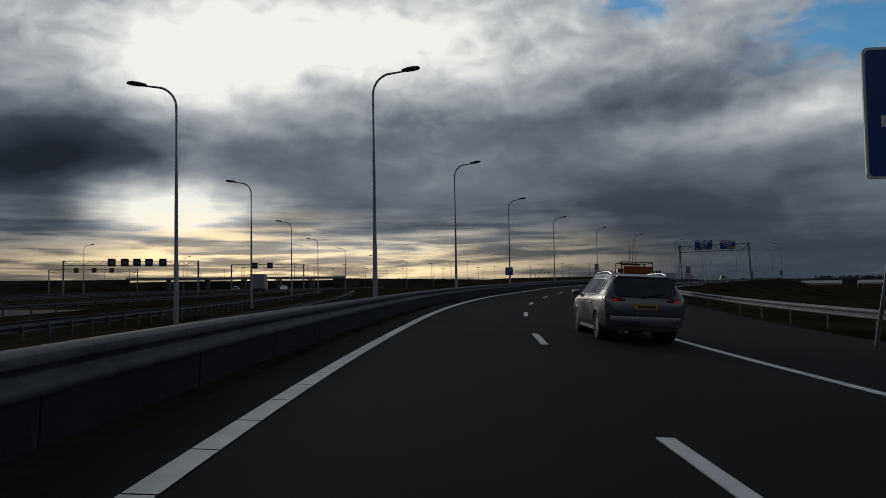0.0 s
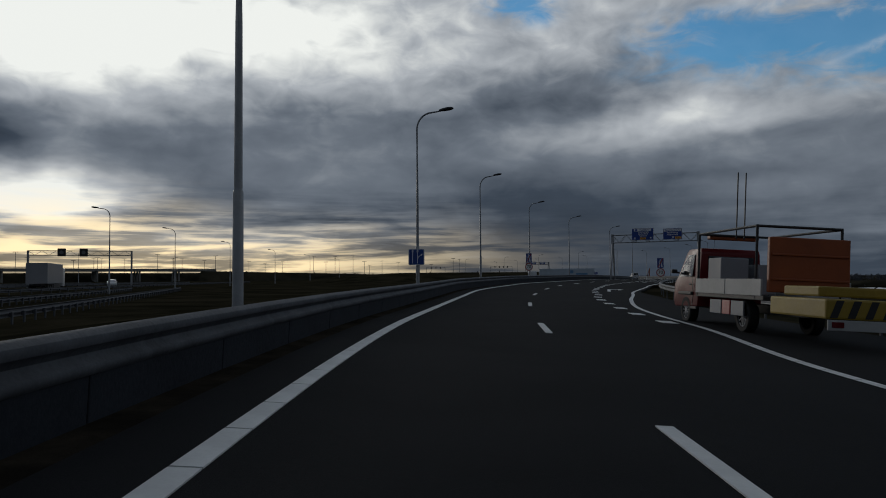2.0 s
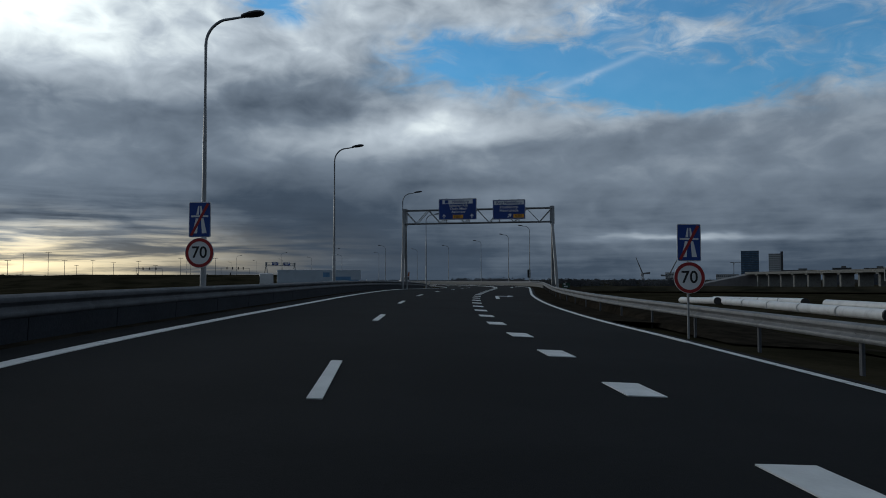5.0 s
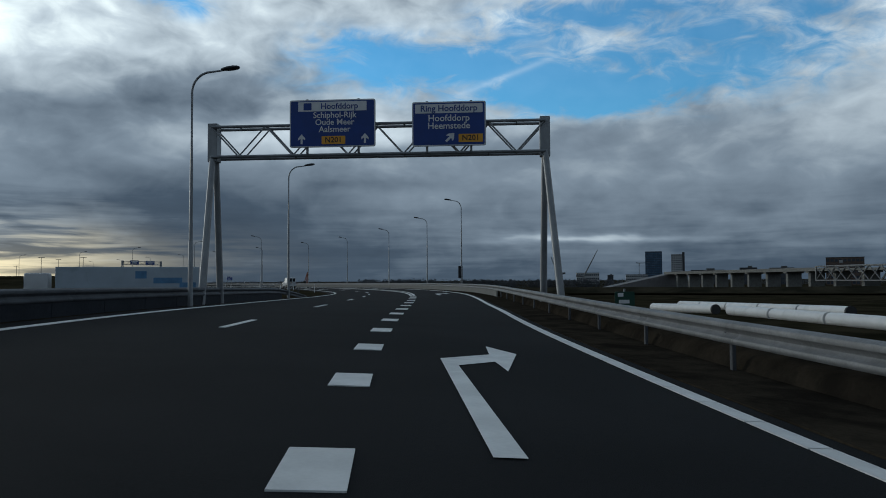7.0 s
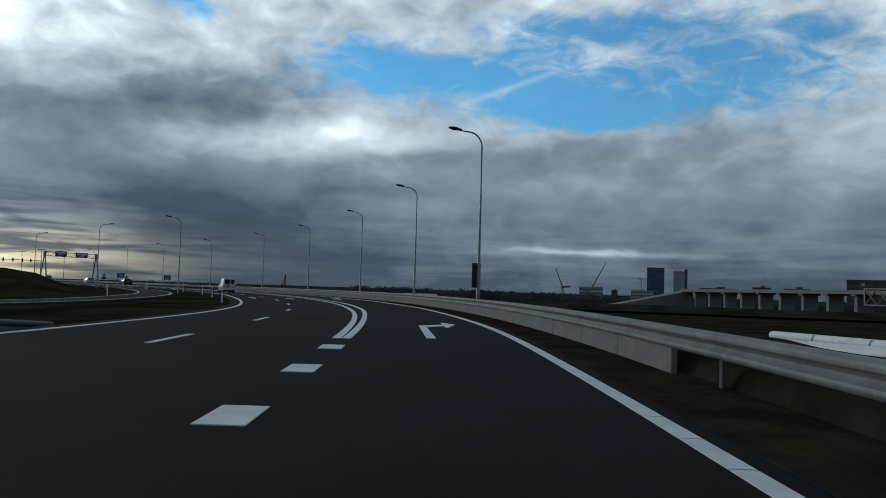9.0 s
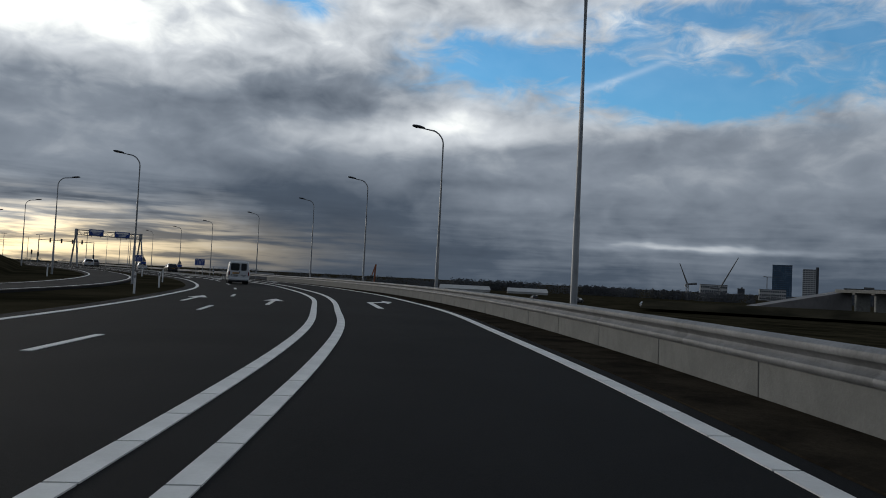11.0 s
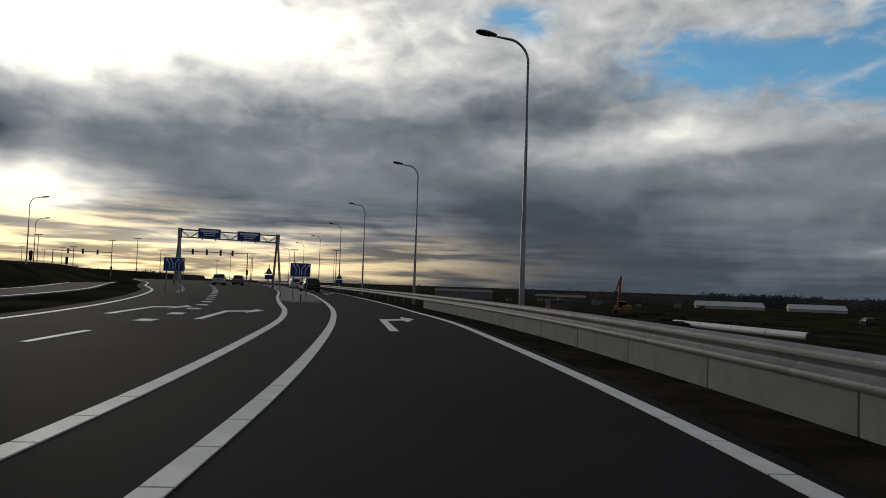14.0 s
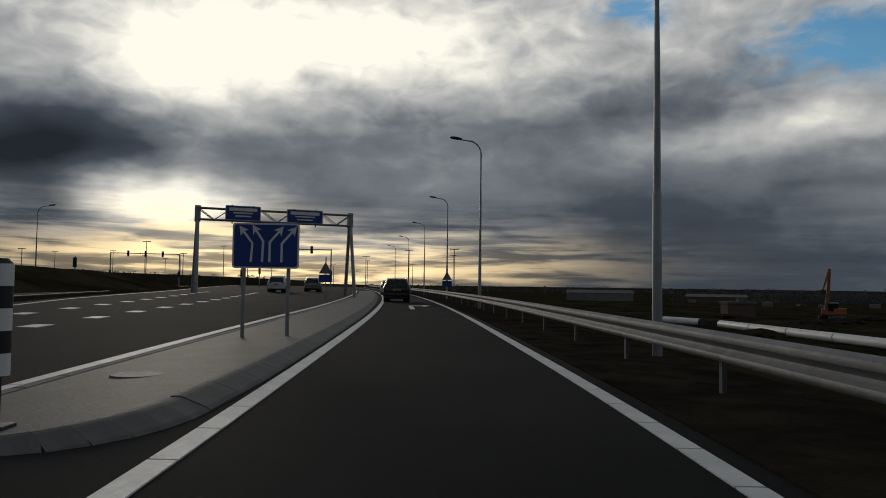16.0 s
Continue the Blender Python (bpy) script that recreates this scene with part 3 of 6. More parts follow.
def beam_mesh(sign, length):
    bm = bmesh.new()
    rows = [[bm.verts.new((sign * x, y, z)) for x, z in WAVE] for y in (-length / 2 - 0.03, length / 2 + 0.03)]
    k = len(WAVE)
    for i in range(k):
        bm.faces.new((rows[0][i], rows[0][(i + 1) % k], rows[1][(i + 1) % k], rows[1][i]))
    bm.faces.new(rows[0])
    bm.faces.new(rows[1][::-1])
    # the beam left of the road has its shade put into the colour
    return shared("beam", bm, GALV if sign > 0 else GALV_DARK_SHADED, True)


def post_mesh(sign):
    bm = box_bm((0.06, 0.10, 0.95), (sign * 0.11, 0, 0.12), 0.008)
    box_bm((0.10, 0.06, 0.16), (sign * 0.05, 0, 0.50), 0.006, bm)
    return shared("post", bm, GALV_DARK_SHADED)


PANELS = {m: shared("panel", box_bm((0.10, 2.98, 0.61), (0, 0, 0.11), 0.015), m) for m in (CONCRETE, CONCRETE_SHADED)}


def guard_rail(key, s0, s1, sign, base_h, panels, label, step=4.0, drop=0.0):
    """sign +1: traffic on its left."""
    holder = thing("guard_rail", label, "guard rail", "guard rails", m=on_road(s0, float(side(key, s0)), -0.05))
    beam, post = beam_mesh(sign, step), post_mesh(sign)
    st = np.arange(s0, s1, step)
    for s in st:
        e = s + step
        h0 = base_h - drop * max(0, (s - (s1 - 14)) / 14) ** 1.5
        h1 = base_h - drop * max(0, (e - (s1 - 14)) / 14) ** 1.5
        a, b = spot(s, float(side(key, s)), h0), spot(e, float(side(key, e)), h1)
        lay("beam", beam, a, b, holder, step, up_at(s))
        p = spot(s + 0.4, float(side(key, s + 0.4)))
        ob = new("post", post)
        ob.parent = holder
        ob.matrix_world = pose(p.x, p.y, p.z, 0, 0, -heading(s))
    if panels:
        for s in np.arange(panels[0], panels[1], 3.0):
            # slabs left of the road take the concrete with shade in its colour
            lay("panel", PANELS[CONCRETE_SHADED if sign < 0 else CONCRETE], spot(s, float(side(key, s)) + sign * 0.02), spot(s + 3, float(side(key, s + 3)) + sign * 0.02), holder, 3.0, up_at(s))
    return holder


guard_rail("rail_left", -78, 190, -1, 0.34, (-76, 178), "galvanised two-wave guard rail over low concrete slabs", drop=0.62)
guard_rail("rail_right", -78, 540, 1, 0.42, (180, 304), "galvanised two-wave guard rail beside the exit lane")

# ---------------------------------------------------------------- lamp posts


def lamp_post(name, height_, arm, label, dia=0.074):
    """Arm along +x, foot at the origin."""
    post = thing(name, label, "street lamp", "lamp posts along the road")
    bm = bmesh.new()
    tube(bm, [(0, 0, -1.2), (0, 0, 0.25), (0, 0, height_ * 0.32), (0, 0, height_ * 0.325)], [dia * 1.25, dia * 1.25, dia * 1.12, dia * 0.95], 14)
    part("lower_pole", bm, POLE, post, smooth_shade=True)
    bm = bmesh.new()
    r = 0.75
    top = height_ - 0.28
    pts = [(0, 0, height_ * 0.322), (0, 0, height_ * 0.6), (0, 0, top - r)]
    rad = [dia * 0.93, dia * 0.78, dia * 0.60]
    for k in range(1, 8):
        a = math.pi / 2 * k / 8 * 0.93
        pts.append((r - r * math.cos(a), 0, top - r + r * math.sin(a)))
        rad.append(dia * 0.56)
    end = pts[-1]
    pts.append((arm - 0.55, 0, end[2] + (arm - 0.55 - end[0]) * 0.13))
    rad.append(dia * 0.42)
    tube(bm, pts, rad, 12)
    part("upper_pole", bm, POLE, post, smooth_shade=True)
    bm = bmesh.new()
    z = pts[-1][2] + 0.02
    sect = [(0.0, 0.05, 0.05), (0.08, 0.10, 0.07), (0.25, 0.17, 0.09), (0.45, 0.19, 0.095), (0.6, 0.15, 0.075), (0.68, 0.06, 0.04)]
    rings = []
    for dx, w, h in sect:
        rings.append([bm.verts.new((arm - 0.66 + dx, w * math.cos(2 * math.pi * k / 12), z + dx * 0.12 + h * math.sin(2 * math.pi * k / 12) * (0.7 if math.sin(2 * math.pi * k / 12) < 0 else 1))) for k in range(12)])
    for p, q in zip(rings, rings[1:]):
        for k in range(12):
            bm.faces.new((p[k], p[(k + 1) % 12], q[(k + 1) % 12], q[k]))
    bm.faces.new(rings[0][::-1])
    bm.faces.new(rings[-1])
    part("lamp_head", bm, DARK, post, "dark streamlined lamp head", True)
    bm = box_bm((0.08, 0.02, 0.42), (0, -dia * 1.24, 0.95), 0.008)
    part("service_door", bm, POLE, post)
    return post


def set_thing(ob, m):
    ob.matrix_world = m
    return ob


lamp = lamp_post("lamp_post", 9.65, 1.72, "tall galvanised lamp post with curved arm")
first = True
LEFT_LAMPS = [(4.8, -3.6), (26.0, -3.56), (47.0, -3.54), (69.1, -4.03), (91.7, -5.66), (114.1, -7.65), (135.2, -9.05), (158.0, -9.16), (181.0, -10.13)]
RIGHT_LAMPS = [(204.9, 4.24), (225.7, 4.48), (246.5, 4.45), (268.9, 4.34), (289.4, 4.2), (315.1, 4.38), (341.7, 3.75), (369, 4.2), (397, 4.2), (425, 4.2), (455, 4.2)]
for s, u in LEFT_LAMPS:
    p = spot(s, u)
    m = pose(p.x, p.y, float(rise(s - 30)) - 0.45, 0, 0, -heading(s))
    set_thing(lamp, m) if first else copy_thing(lamp, m)
    first = False
for s, u in RIGHT_LAMPS:
    p = spot(s, u)
    copy_thing(lamp, pose(p.x, p.y, float(rise(s)) - 0.15, 0, 0, -heading(s) + 180))
# the lamps of the roads beyond the left verge
for s, u, turn in ((262.5, -12.95, 180), (283.5, -20.6, 0), (318, -24.6, 0), (347.8, -29.3, 0), (380, -37, 0)):
    p = spot(s, u)
    copy_thing(lamp, pose(p.x, p.y, -0.2, 0, 0, -heading(s) + turn))
for x, y, turn in ((-9.0, 25.6, 180), (-12.4, 49.8, 180), (-15.7, 80.9, 180), (-17.7, 112, 180), (-17.1, 142, 180), (-14.1, 180, 180), (-8, 220, 180), (0, 262, 180), (10, 305, 180), (-57, 62, 0), (-56.6, 118.6, 0), (-58, 170, 0), (-55, 225, 0), (-46, 292, 0), (-34, 365, 0)):
    copy_thing(lamp, pose(x, y, -1.05, 0, 0, turn))

# ---------------------------------------------------------------- gantries


def text(body, size, at, parent, mat, name="lettering", align="CENTER"):
    cu = bpy.data.curves.new(name, "FONT")
    cu.body, cu.size, cu.align_x, cu.align_y, cu.extrude = body, size, align, "CENTER", 0.004
    cu.materials.append(mat)
    cu.resolution_u = 3
    cu.offset = size * 0.012
    ob = new(name, cu)
    ob.parent = parent
    ob.matrix_basis = Matrix.Translation(at) @ Euler((math.pi / 2, 0, 0)).to_matrix().to_4x4()
    return ob


def plate(name, w, h, at, mat, parent, thick=0.03, radius=0.06, label=""):
    """A flat board with round corners in the xz plane, facing -y."""
    bm = bmesh.new()
    pts = []
    for cx, cz, a0 in ((w / 2 - radius, h / 2 - radius, 0), (-w / 2 + radius, h / 2 - radius, 90), (-w / 2 + radius, -h / 2 + radius, 180), (w / 2 - radius, -h / 2 + radius, 270)):
        for k in range(5):
            a = radians(a0 + k * 22.5)
            pts.append((cx + radius * math.cos(a), cz + radius * math.sin(a)))
    front = [bm.verts.new((at[0] + x, at[1] - thick / 2, at[2] + z)) for x, z in pts]
    back = [bm.verts.new((at[0] + x, at[1] + thick / 2, at[2] + z)) for x, z in pts]
    bm.faces.new(front)
    bm.faces.new(back[::-1])
    for i in range(len(pts)):
        j = (i + 1) % len(pts)
        bm.faces.new((front[i], back[i], back[j], front[j]))
    return part(name, bm, mat, parent, label)


def shape(name, outline, y, mat, parent, thick=0.006):
    """A cut-out in the xz plane, facing -y."""
    bm = bmesh.new()
    f = [bm.verts.new((x, y - thick, z)) for x, z in outline]
    b = [bm.verts.new((x, y, z)) for x, z in outline]
    bm.faces.new(f)
    for i in range(len(f)):
        j = (i + 1) % len(f)
        bm.faces.new((f[i], b[i], b[j], f[j]))
    return part(name, bm, mat, parent)


def arrow_outline(x, z, w, h, turn=0.0):
    pts = [(-0.12 * w, -0.5 * h), (0.12 * w, -0.5 * h), (0.12 * w, 0.05 * h), (0.42 * w, -0.12 * h), (0.42 * w, 0.1 * h), (0, 0.5 * h), (-0.42 * w, 0.1 * h), (-0.42 * w, -0.12 * h), (-0.12 * w, 0.05 * h)]
    c, s = math.cos(radians(turn)), math.sin(radians(turn))
    return [(x + px * c + pz * s, z - px * s + pz * c) for px, pz in pts]


def gantry_frame(name, u0, u1, z_top, deep, label, foot, skew=0.0):
    """A portal across the road: x across, y along; trestle legs, whose feet stand askew."""
    g = thing(name, label, "sign gantry", "gantries")
    for x, side_ in ((u0, -1), (u1, 1)):
        for y in (-1.5, 1.5):
            fx = x + side_ * 0.1 - skew * y + (3 * skew if side_ > 0 and y < 0 else 0)
            bm = tube(bmesh.new(), [(fx, y, foot - 1.6), (fx, y, foot), (x, y * 0.12, z_top - deep + 0.1)], [0.155, 0.155, 0.13], 14)
            part("leg", bm, POLE, g, smooth_shade=True)
            part("foot_plate", box_bm((0.6, 0.6, 0.12), (fx, y, foot + 0.05), 0.02), CONCRETE, g)
        part("corner_post", box_bm((0.42, 0.5, deep + 0.25), (x, 0, z_top - deep / 2), 0.03), POLE, g)
    for y in (-0.32, 0.32):
        for z in (z_top - 0.06, z_top - deep + 0.06):
            part("chord", rod(bmesh.new(), (u0, y, z), (u1, y, z), 0.065, seg=8), POLE, g, smooth_shade=True)
    n = int((u1 - u0) / 1.15)
    for y in (-0.32, 0.32):
        bm = bmesh.new()
        for i in range(n):
            xa, xb = u0 + (u1 - u0) * i / n, u0 + (u1 - u0) * (i + 1) / n
            za, zb = (z_top - deep + 0.06, z_top - 0.06) if i % 2 else (z_top - 0.06, z_top - deep + 0.06)
            rod(bm, (xa, y, za), (xb, y, zb), 0.035, seg=6)
        part("lattice", bm, POLE, g, smooth_shade=True)
    bm = bmesh.new()
    for i in range(n + 1):
        x = u0 + (u1 - u0) * i / n
        for z in (z_top - 0.06, z_top - deep + 0.06):
            rod(bm, (x, -0.32, z), (x, 0.32, z), 0.03, seg=6)
    part("cross_bars", bm, POLE, g, smooth_shade=True)
    return g


def sign_board(parent, x0, x1, z0, z1, y=-0.5):
    w, h, at = x1 - x0, z1 - z0, ((x0 + x1) / 2, y, (z0 + z1) / 2)
    b = plate("sign_board", w, h, at, BACK, parent, 0.06, 0.09)
    plate("border", w - 0.02, h - 0.02, (at[0], y - 0.034, at[2]), WHITE, b, 0.008, 0.085)
    plate("face", w - 0.10, h - 0.10, (at[0], y - 0.040, at[2]), BLUE, b, 0.008, 0.06)
    for dx in (-w * 0.3, w * 0.3):
        part("hanger", box_bm((0.09, 0.10, h + 0.3), (at[0] + dx, y + 0.09, at[2] - 0.1), 0.01), GALV, b)
    return b, at, y - 0.046


g1 = gantry_frame("sign_gantry", -7.0, 7.1, 8.3, 1.4, "galvanised lattice gantry with two blue direction signs", 0.1, 0.10)
b, at, y = sign_board(g1, -3.55, 0.08, 7.25, 9.25)
plate("place_panel", 2.9, 0.40, (at[0], y - 0.004, 8.960), WHITE, b, 0.006, 0.03)
text("Hoofddorp", 0.35, (at[0] + 0.3, y - 0.014, 8.960), b, BLUE)
plate("symbol", 0.34, 0.30, (at[0] - 1.05, y - 0.008, 8.960), BLUE, b, 0.006, 0.03)
for k, w in enumerate(("Schiphol-Rijk", "Oude Meer", "Aalsmeer")):
    text(w, 0.35, (at[0] + 0.1, y - 0.01, 8.587 - 0.30 * k), b, WHITE)
plate("road_number_plate", 1.0, 0.34, (at[0] + 0.05, y - 0.004, 7.540), YELLOW, b, 0.006, 0.03)
text("N201", 0.32, (at[0] + 0.05, y - 0.012, 7.540), b, BLACK)
for dx in (-1.3, 1.38):
    shape("arrow", arrow_outline(at[0] + dx, 7.595, 0.36, 0.42), y - 0.002, WHITE, b)
b, at, y = sign_board(g1, 1.62, 4.67, 7.2, 9.05)
plate("place_panel", 2.8, 0.38, (at[0], y - 0.004, 8.755), WHITE, b, 0.006, 0.03)
text("Ring Hoofddorp", 0.36, (at[0], y - 0.014, 8.755), b, BLUE)
for k, w in enumerate(("Hoofddorp", "Heemstede")):
    text(w, 0.38, (at[0], y - 0.01, 8.348 - 0.32 * k), b, WHITE)
plate("road_number_plate", 1.0, 0.34, (at[0] + 0.9, y - 0.004, 7.514), YELLOW, b, 0.006, 0.03)
text("N201", 0.32, (at[0] + 0.9, y - 0.012, 7.514), b, BLACK)
shape("arrow", arrow_outline(at[0] + 0.05, 7.553, 0.40, 0.5, 45), y - 0.002, WHITE, b)
g1.matrix_world = pose(57.5, 148.4, 0, 0, 0, -40.8)

g2 = gantry_frame("sign_gantry", -6.2, 5.95, 7.4, 1.0, "galvanised lattice gantry with two blue signs before the junction", 0.2)
for x0, x1, z1 in ((-4.2, -1.5, 7.62), (0.56, 3.5, 7.56)):
    b, at, y = sign_board(g2, x0, x1, 6.45, z1)
    plate("place_panel", (x1 - x0) * 0.8, 0.26, (at[0], y - 0.004, z1 - 0.3), WHITE, b, 0.006, 0.03)
    for k in range(2):
        part("writing_bar", box_bm(((x1 - x0) * (0.55 - 0.1 * k), 0.006, 0.11), (at[0], y - 0.006, z1 - 0.58 - 0.24 * k)), WHITE, b)
g2.matrix_world = pose(94.6, 334.2, 0, 0, 0, 22)


# ---------------------------------------------------------------- road signs


def round_plate(name, r, at, mat, parent, thick=0.02, seg=28, label=""):
    bm = bmesh.new()
    m = Matrix.Translation(at) @ Euler((math.pi / 2, 0, 0)).to_matrix().to_4x4()
    bmesh.ops.create_cone(bm, cap_ends=True, segments=seg, radius1=r, radius2=r, depth=thick, matrix=m)
    return part(name, bm, mat, parent, label)


def end_of_motorway_sign(name, label, pole):
    """A blue end-of-motorway board over a round limit of 70; the foot is at the origin, facing -y."""
    t = thing(name, label, "road sign", "signs at the end of the motorway")
    if pole:
        for dx in (-0.0,):
            part("post", rod(bmesh.new(), (dx, 0, -2.0), (dx, 0, 3.45), 0.045, seg=12), POLE, t, smooth_shade=True)
    y = -0.16
    b = plate("motorway_board", 0.92, 1.42, (0, y, 2.75), WHITE, t, 0.03, 0.07)
    plate("face", 0.86, 1.36, (0, y - 0.018, 2.75), BLUE, b, 0.008, 0.05)
    z = 2.75
    shape("carriageway_mark", [(-0.30, z - 0.55), (-0.10, z - 0.55), (-0.06, z + 0.05), (-0.16, z + 0.05)], y - 0.023, WHITE, b)
    shape("carriageway_mark", [(0.10, z - 0.55), (0.30, z - 0.55), (0.16, z + 0.05), (0.06, z + 0.05)], y - 0.023, WHITE, b)
    shape("bridge_mark", [(-0.36, z + 0.10), (0.36, z + 0.10), (0.36, z + 0.17), (-0.36, z + 0.17)], y - 0.023, WHITE, b)
    shape("carriageway_mark", [(-0.14, z + 0.20), (-0.03, z + 0.20), (-0.02, z + 0.55), (-0.07, z + 0.55)], y - 0.023, WHITE, b)
    shape("carriageway_mark", [(0.03, z + 0.20), (0.14, z + 0.20), (0.07, z + 0.55), (0.02, z + 0.55)], y - 0.023, WHITE, b)
    shape("red_bar", [(-0.40, z - 0.62), (-0.30, z - 0.66), (0.40, z + 0.62), (0.30, z + 0.66)], y - 0.030, RED, b)
    r = round_plate("limit_disc", 0.60, (0, y, 1.42), WHITE, t, 0.03)
    ring = bmesh.new()
    seg = 36
    outer = [ring.verts.new((0.585 * math.cos(2 * math.pi * k / seg), y - 0.02, 1.42 + 0.585 * math.sin(2 * math.pi * k / seg))) for k in range(seg)]
    inner = [ring.verts.new((0.46 * math.cos(2 * math.pi * k / seg), y - 0.02, 1.42 + 0.46 * math.sin(2 * math.pi * k / seg))) for k in range(seg)]
    for k in range(seg):
        ring.faces.new((outer[k], outer[(k + 1) % seg], inner[(k + 1) % seg], inner[k]))
    part("red_ring", ring, RED, r)
    text("70", 0.66, (0.0, y - 0.024, 1.42), r, BLACK)
    for z in (1.3, 1.65, 2.3, 3.2):
        part("clamp", box_bm((0.22, 0.14, 0.05), (0, -0.07, z), 0.01), GALV, t)
    return t


ob = end_of_motorway_sign("road_sign", "end of motorway and speed limit boards on a lamp post", False)
p = spot(113.95, -7.65)
ob.matrix_world = pose(p.x, p.y, 1.36, 0, 0, -heading(114) - 3) @ Matrix.Scale(0.72, 4)
ob = end_of_motorway_sign("road_sign", "end of motorway and speed limit boards on a steel post", True)
p = spot(113.8, 6.1)
ob.matrix_world = pose(p.x, p.y, 0.62, 0, 0, -heading(113.8) + 6) @ Matrix.Scale(0.72, 4)


def polyline_shape(pts, w):
    """The outline of a bent stroke of width w."""
    left, right = [], []
    for i, p in enumerate(pts):
        a, b = Vector(pts[max(i - 1, 0)]), Vector(pts[min(i + 1, len(pts) - 1)])
        d = (b - a).normalized()
        n = Vector((-d.y, d.x)) * w / 2
        left.append(tuple(Vector(p) + n))
        right.append(tuple(Vector(p) - n))
    return left + right[::-1]


def lane_board(name, w, h, z0, strokes, label, posts, group="lane boards"):
    """A blue board with a white rim and lane arrows; strokes are bent lines from 0 to 1 over the board."""
    t = thing(name, label, "road sign", group)
    y = -0.14
    b = plate("board", w, h, (0, y, z0 + h / 2), WHITE, t, 0.03, 0.06)
    plate("face", w - 0.07, h - 0.07, (0, y - 0.018, z0 + h / 2), BLUE, b, 0.008, 0.05)
    for pts in strokes:
        q = [((x - 0.5) * w, z0 + v * h) for x, v in pts]
        shape("arrow_shaft", polyline_shape(q, 0.035 * w), y - 0.023, WHITE, b)
        d = (Vector(q[-1]) - Vector(q[-2])).normalized()
        n = Vector((-d.y, d.x))
        e = Vector(q[-1])
        k = 0.075 * w
        shape("arrow_head", [tuple(e + d * k * 1.3), tuple(e + n * k - d * k * 0.5), tuple(e - d * k * 0.05), tuple(e - n * k - d * k * 0.5)], y - 0.025, WHITE, b)
    for x in posts:
        part("post", rod(bmesh.new(), (x, -0.05, -0.5), (x, -0.05, z0 + h - 0.05), 0.04, seg=12), POLE, t, smooth_shade=True)
    for z in (z0 + 0.2 * h, z0 + 0.8 * h):
        part("clamp", box_bm((max(0.3, w * 0.6) if posts else 0.26, 0.10, 0.05), (0, -0.07, z), 0.008), GALV, t)
    return t


ob = lane_board("lane_sign", 0.76, 0.76, 1.88, [[(0.27, 0.1), (0.27, 0.86)], [(0.58, 0.1), (0.58, 0.86)], [(0.58, 0.35), (0.64, 0.5), (0.82, 0.63)]], "blue lane board with forking white arrows on a lamp post", ())
p = spot(69.0, -4.03)
ob.matrix_world = pose(p.x, p.y, 0.0, 0, 0, -heading(69) - 2)
ob = lane_board("lane_sign", 0.76, 0.7, 1.4, [[(0.3, 0.12), (0.3, 0.84)], [(0.62, 0.12), (0.62, 0.84)]], "small blue lane board on its own steel post", (0.0,))
p = spot(73.5, 9.2)
ob.matrix_world = pose(p.x, p.y, 0.0, 0, 0, -heading(73.5) + 4)
FOUR = [[(0.28, 0.14), (0.30, 0.55), (0.16, 0.82)], [(0.45, 0.14), (0.46, 0.60), (0.35, 0.84)], [(0.56, 0.14), (0.56, 0.58), (0.70, 0.82)], [(0.74, 0.14), (0.74, 0.55), (0.90, 0.82)]]
ob = lane_board("lane_sign", 1.34, 0.92, 1.42, FOUR, "wide blue board with four lane arrows on two posts", (-0.45, 0.45))
p = spot(316.8, -3.12)
ob.matrix_world = pose(p.x, p.y, 0.52, 0, 0, 1)
ob = lane_board("lane_sign", 1.3, 0.9, 1.6, FOUR, "wide blue board with four lane arrows on two posts", (-0.45, 0.45))
ob.matrix_world = pose(95.2, 290.4, 0.42, 0, 0, 1)

# the back of a board on the first lamp post of the exit lane
t = thing("road_sign", "dark back of a tall board on a lamp post", "road sign")
b = plate("board", 0.75, 1.24, (0, 0.14, 1.97), DARK, t, 0.03, 0.05)
for z in (1.55, 1.97, 2.4):
    part("stiffener", box_bm((0.68, 0.05, 0.05), (0, 0.10, z), 0.008), BLACK, b)
    part("clamp", box_bm((0.16, 0.14, 0.04), (0, 0.03, z), 0.008), GALV_DARK_SHADED, t)
p = spot(204.9, 4.24)
t.matrix_world = pose(p.x, p.y, float(rise(204.9)), 0, 0, -heading(204.9) + 46)

# distance plate on the guard rail
GREEN = material("green sign sheeting", (0.008, 0.05, 0.03), 0.45, vary=0.1, scale=1.2, fine=20, bump=0.02)
t = thing("distance_plate", "small green distance plate on a post behind the rail", "road sign")
b = plate("plate", 0.56, 0.40, (0, -0.03, 1.12), GREEN, t, 0.02, 0.03)
plate("symbol", 0.16, 0.10, (-0.12, -0.044, 1.23), WHITE, b, 0.006, 0.02)
part("writing_bar", box_bm((0.30, 0.006, 0.10), (-0.02, -0.044, 1.04)), WHITE, b)
part("post", rod(bmesh.new(), (0, 0, -0.7), (0, 0, 1.4), 0.03, seg=10), POLE, t, smooth_shade=True)
p = spot(152.0, 5.1)
t.matrix_world = pose(p.x, p.y, 0.0, 0, 0, -heading(152) + 4)

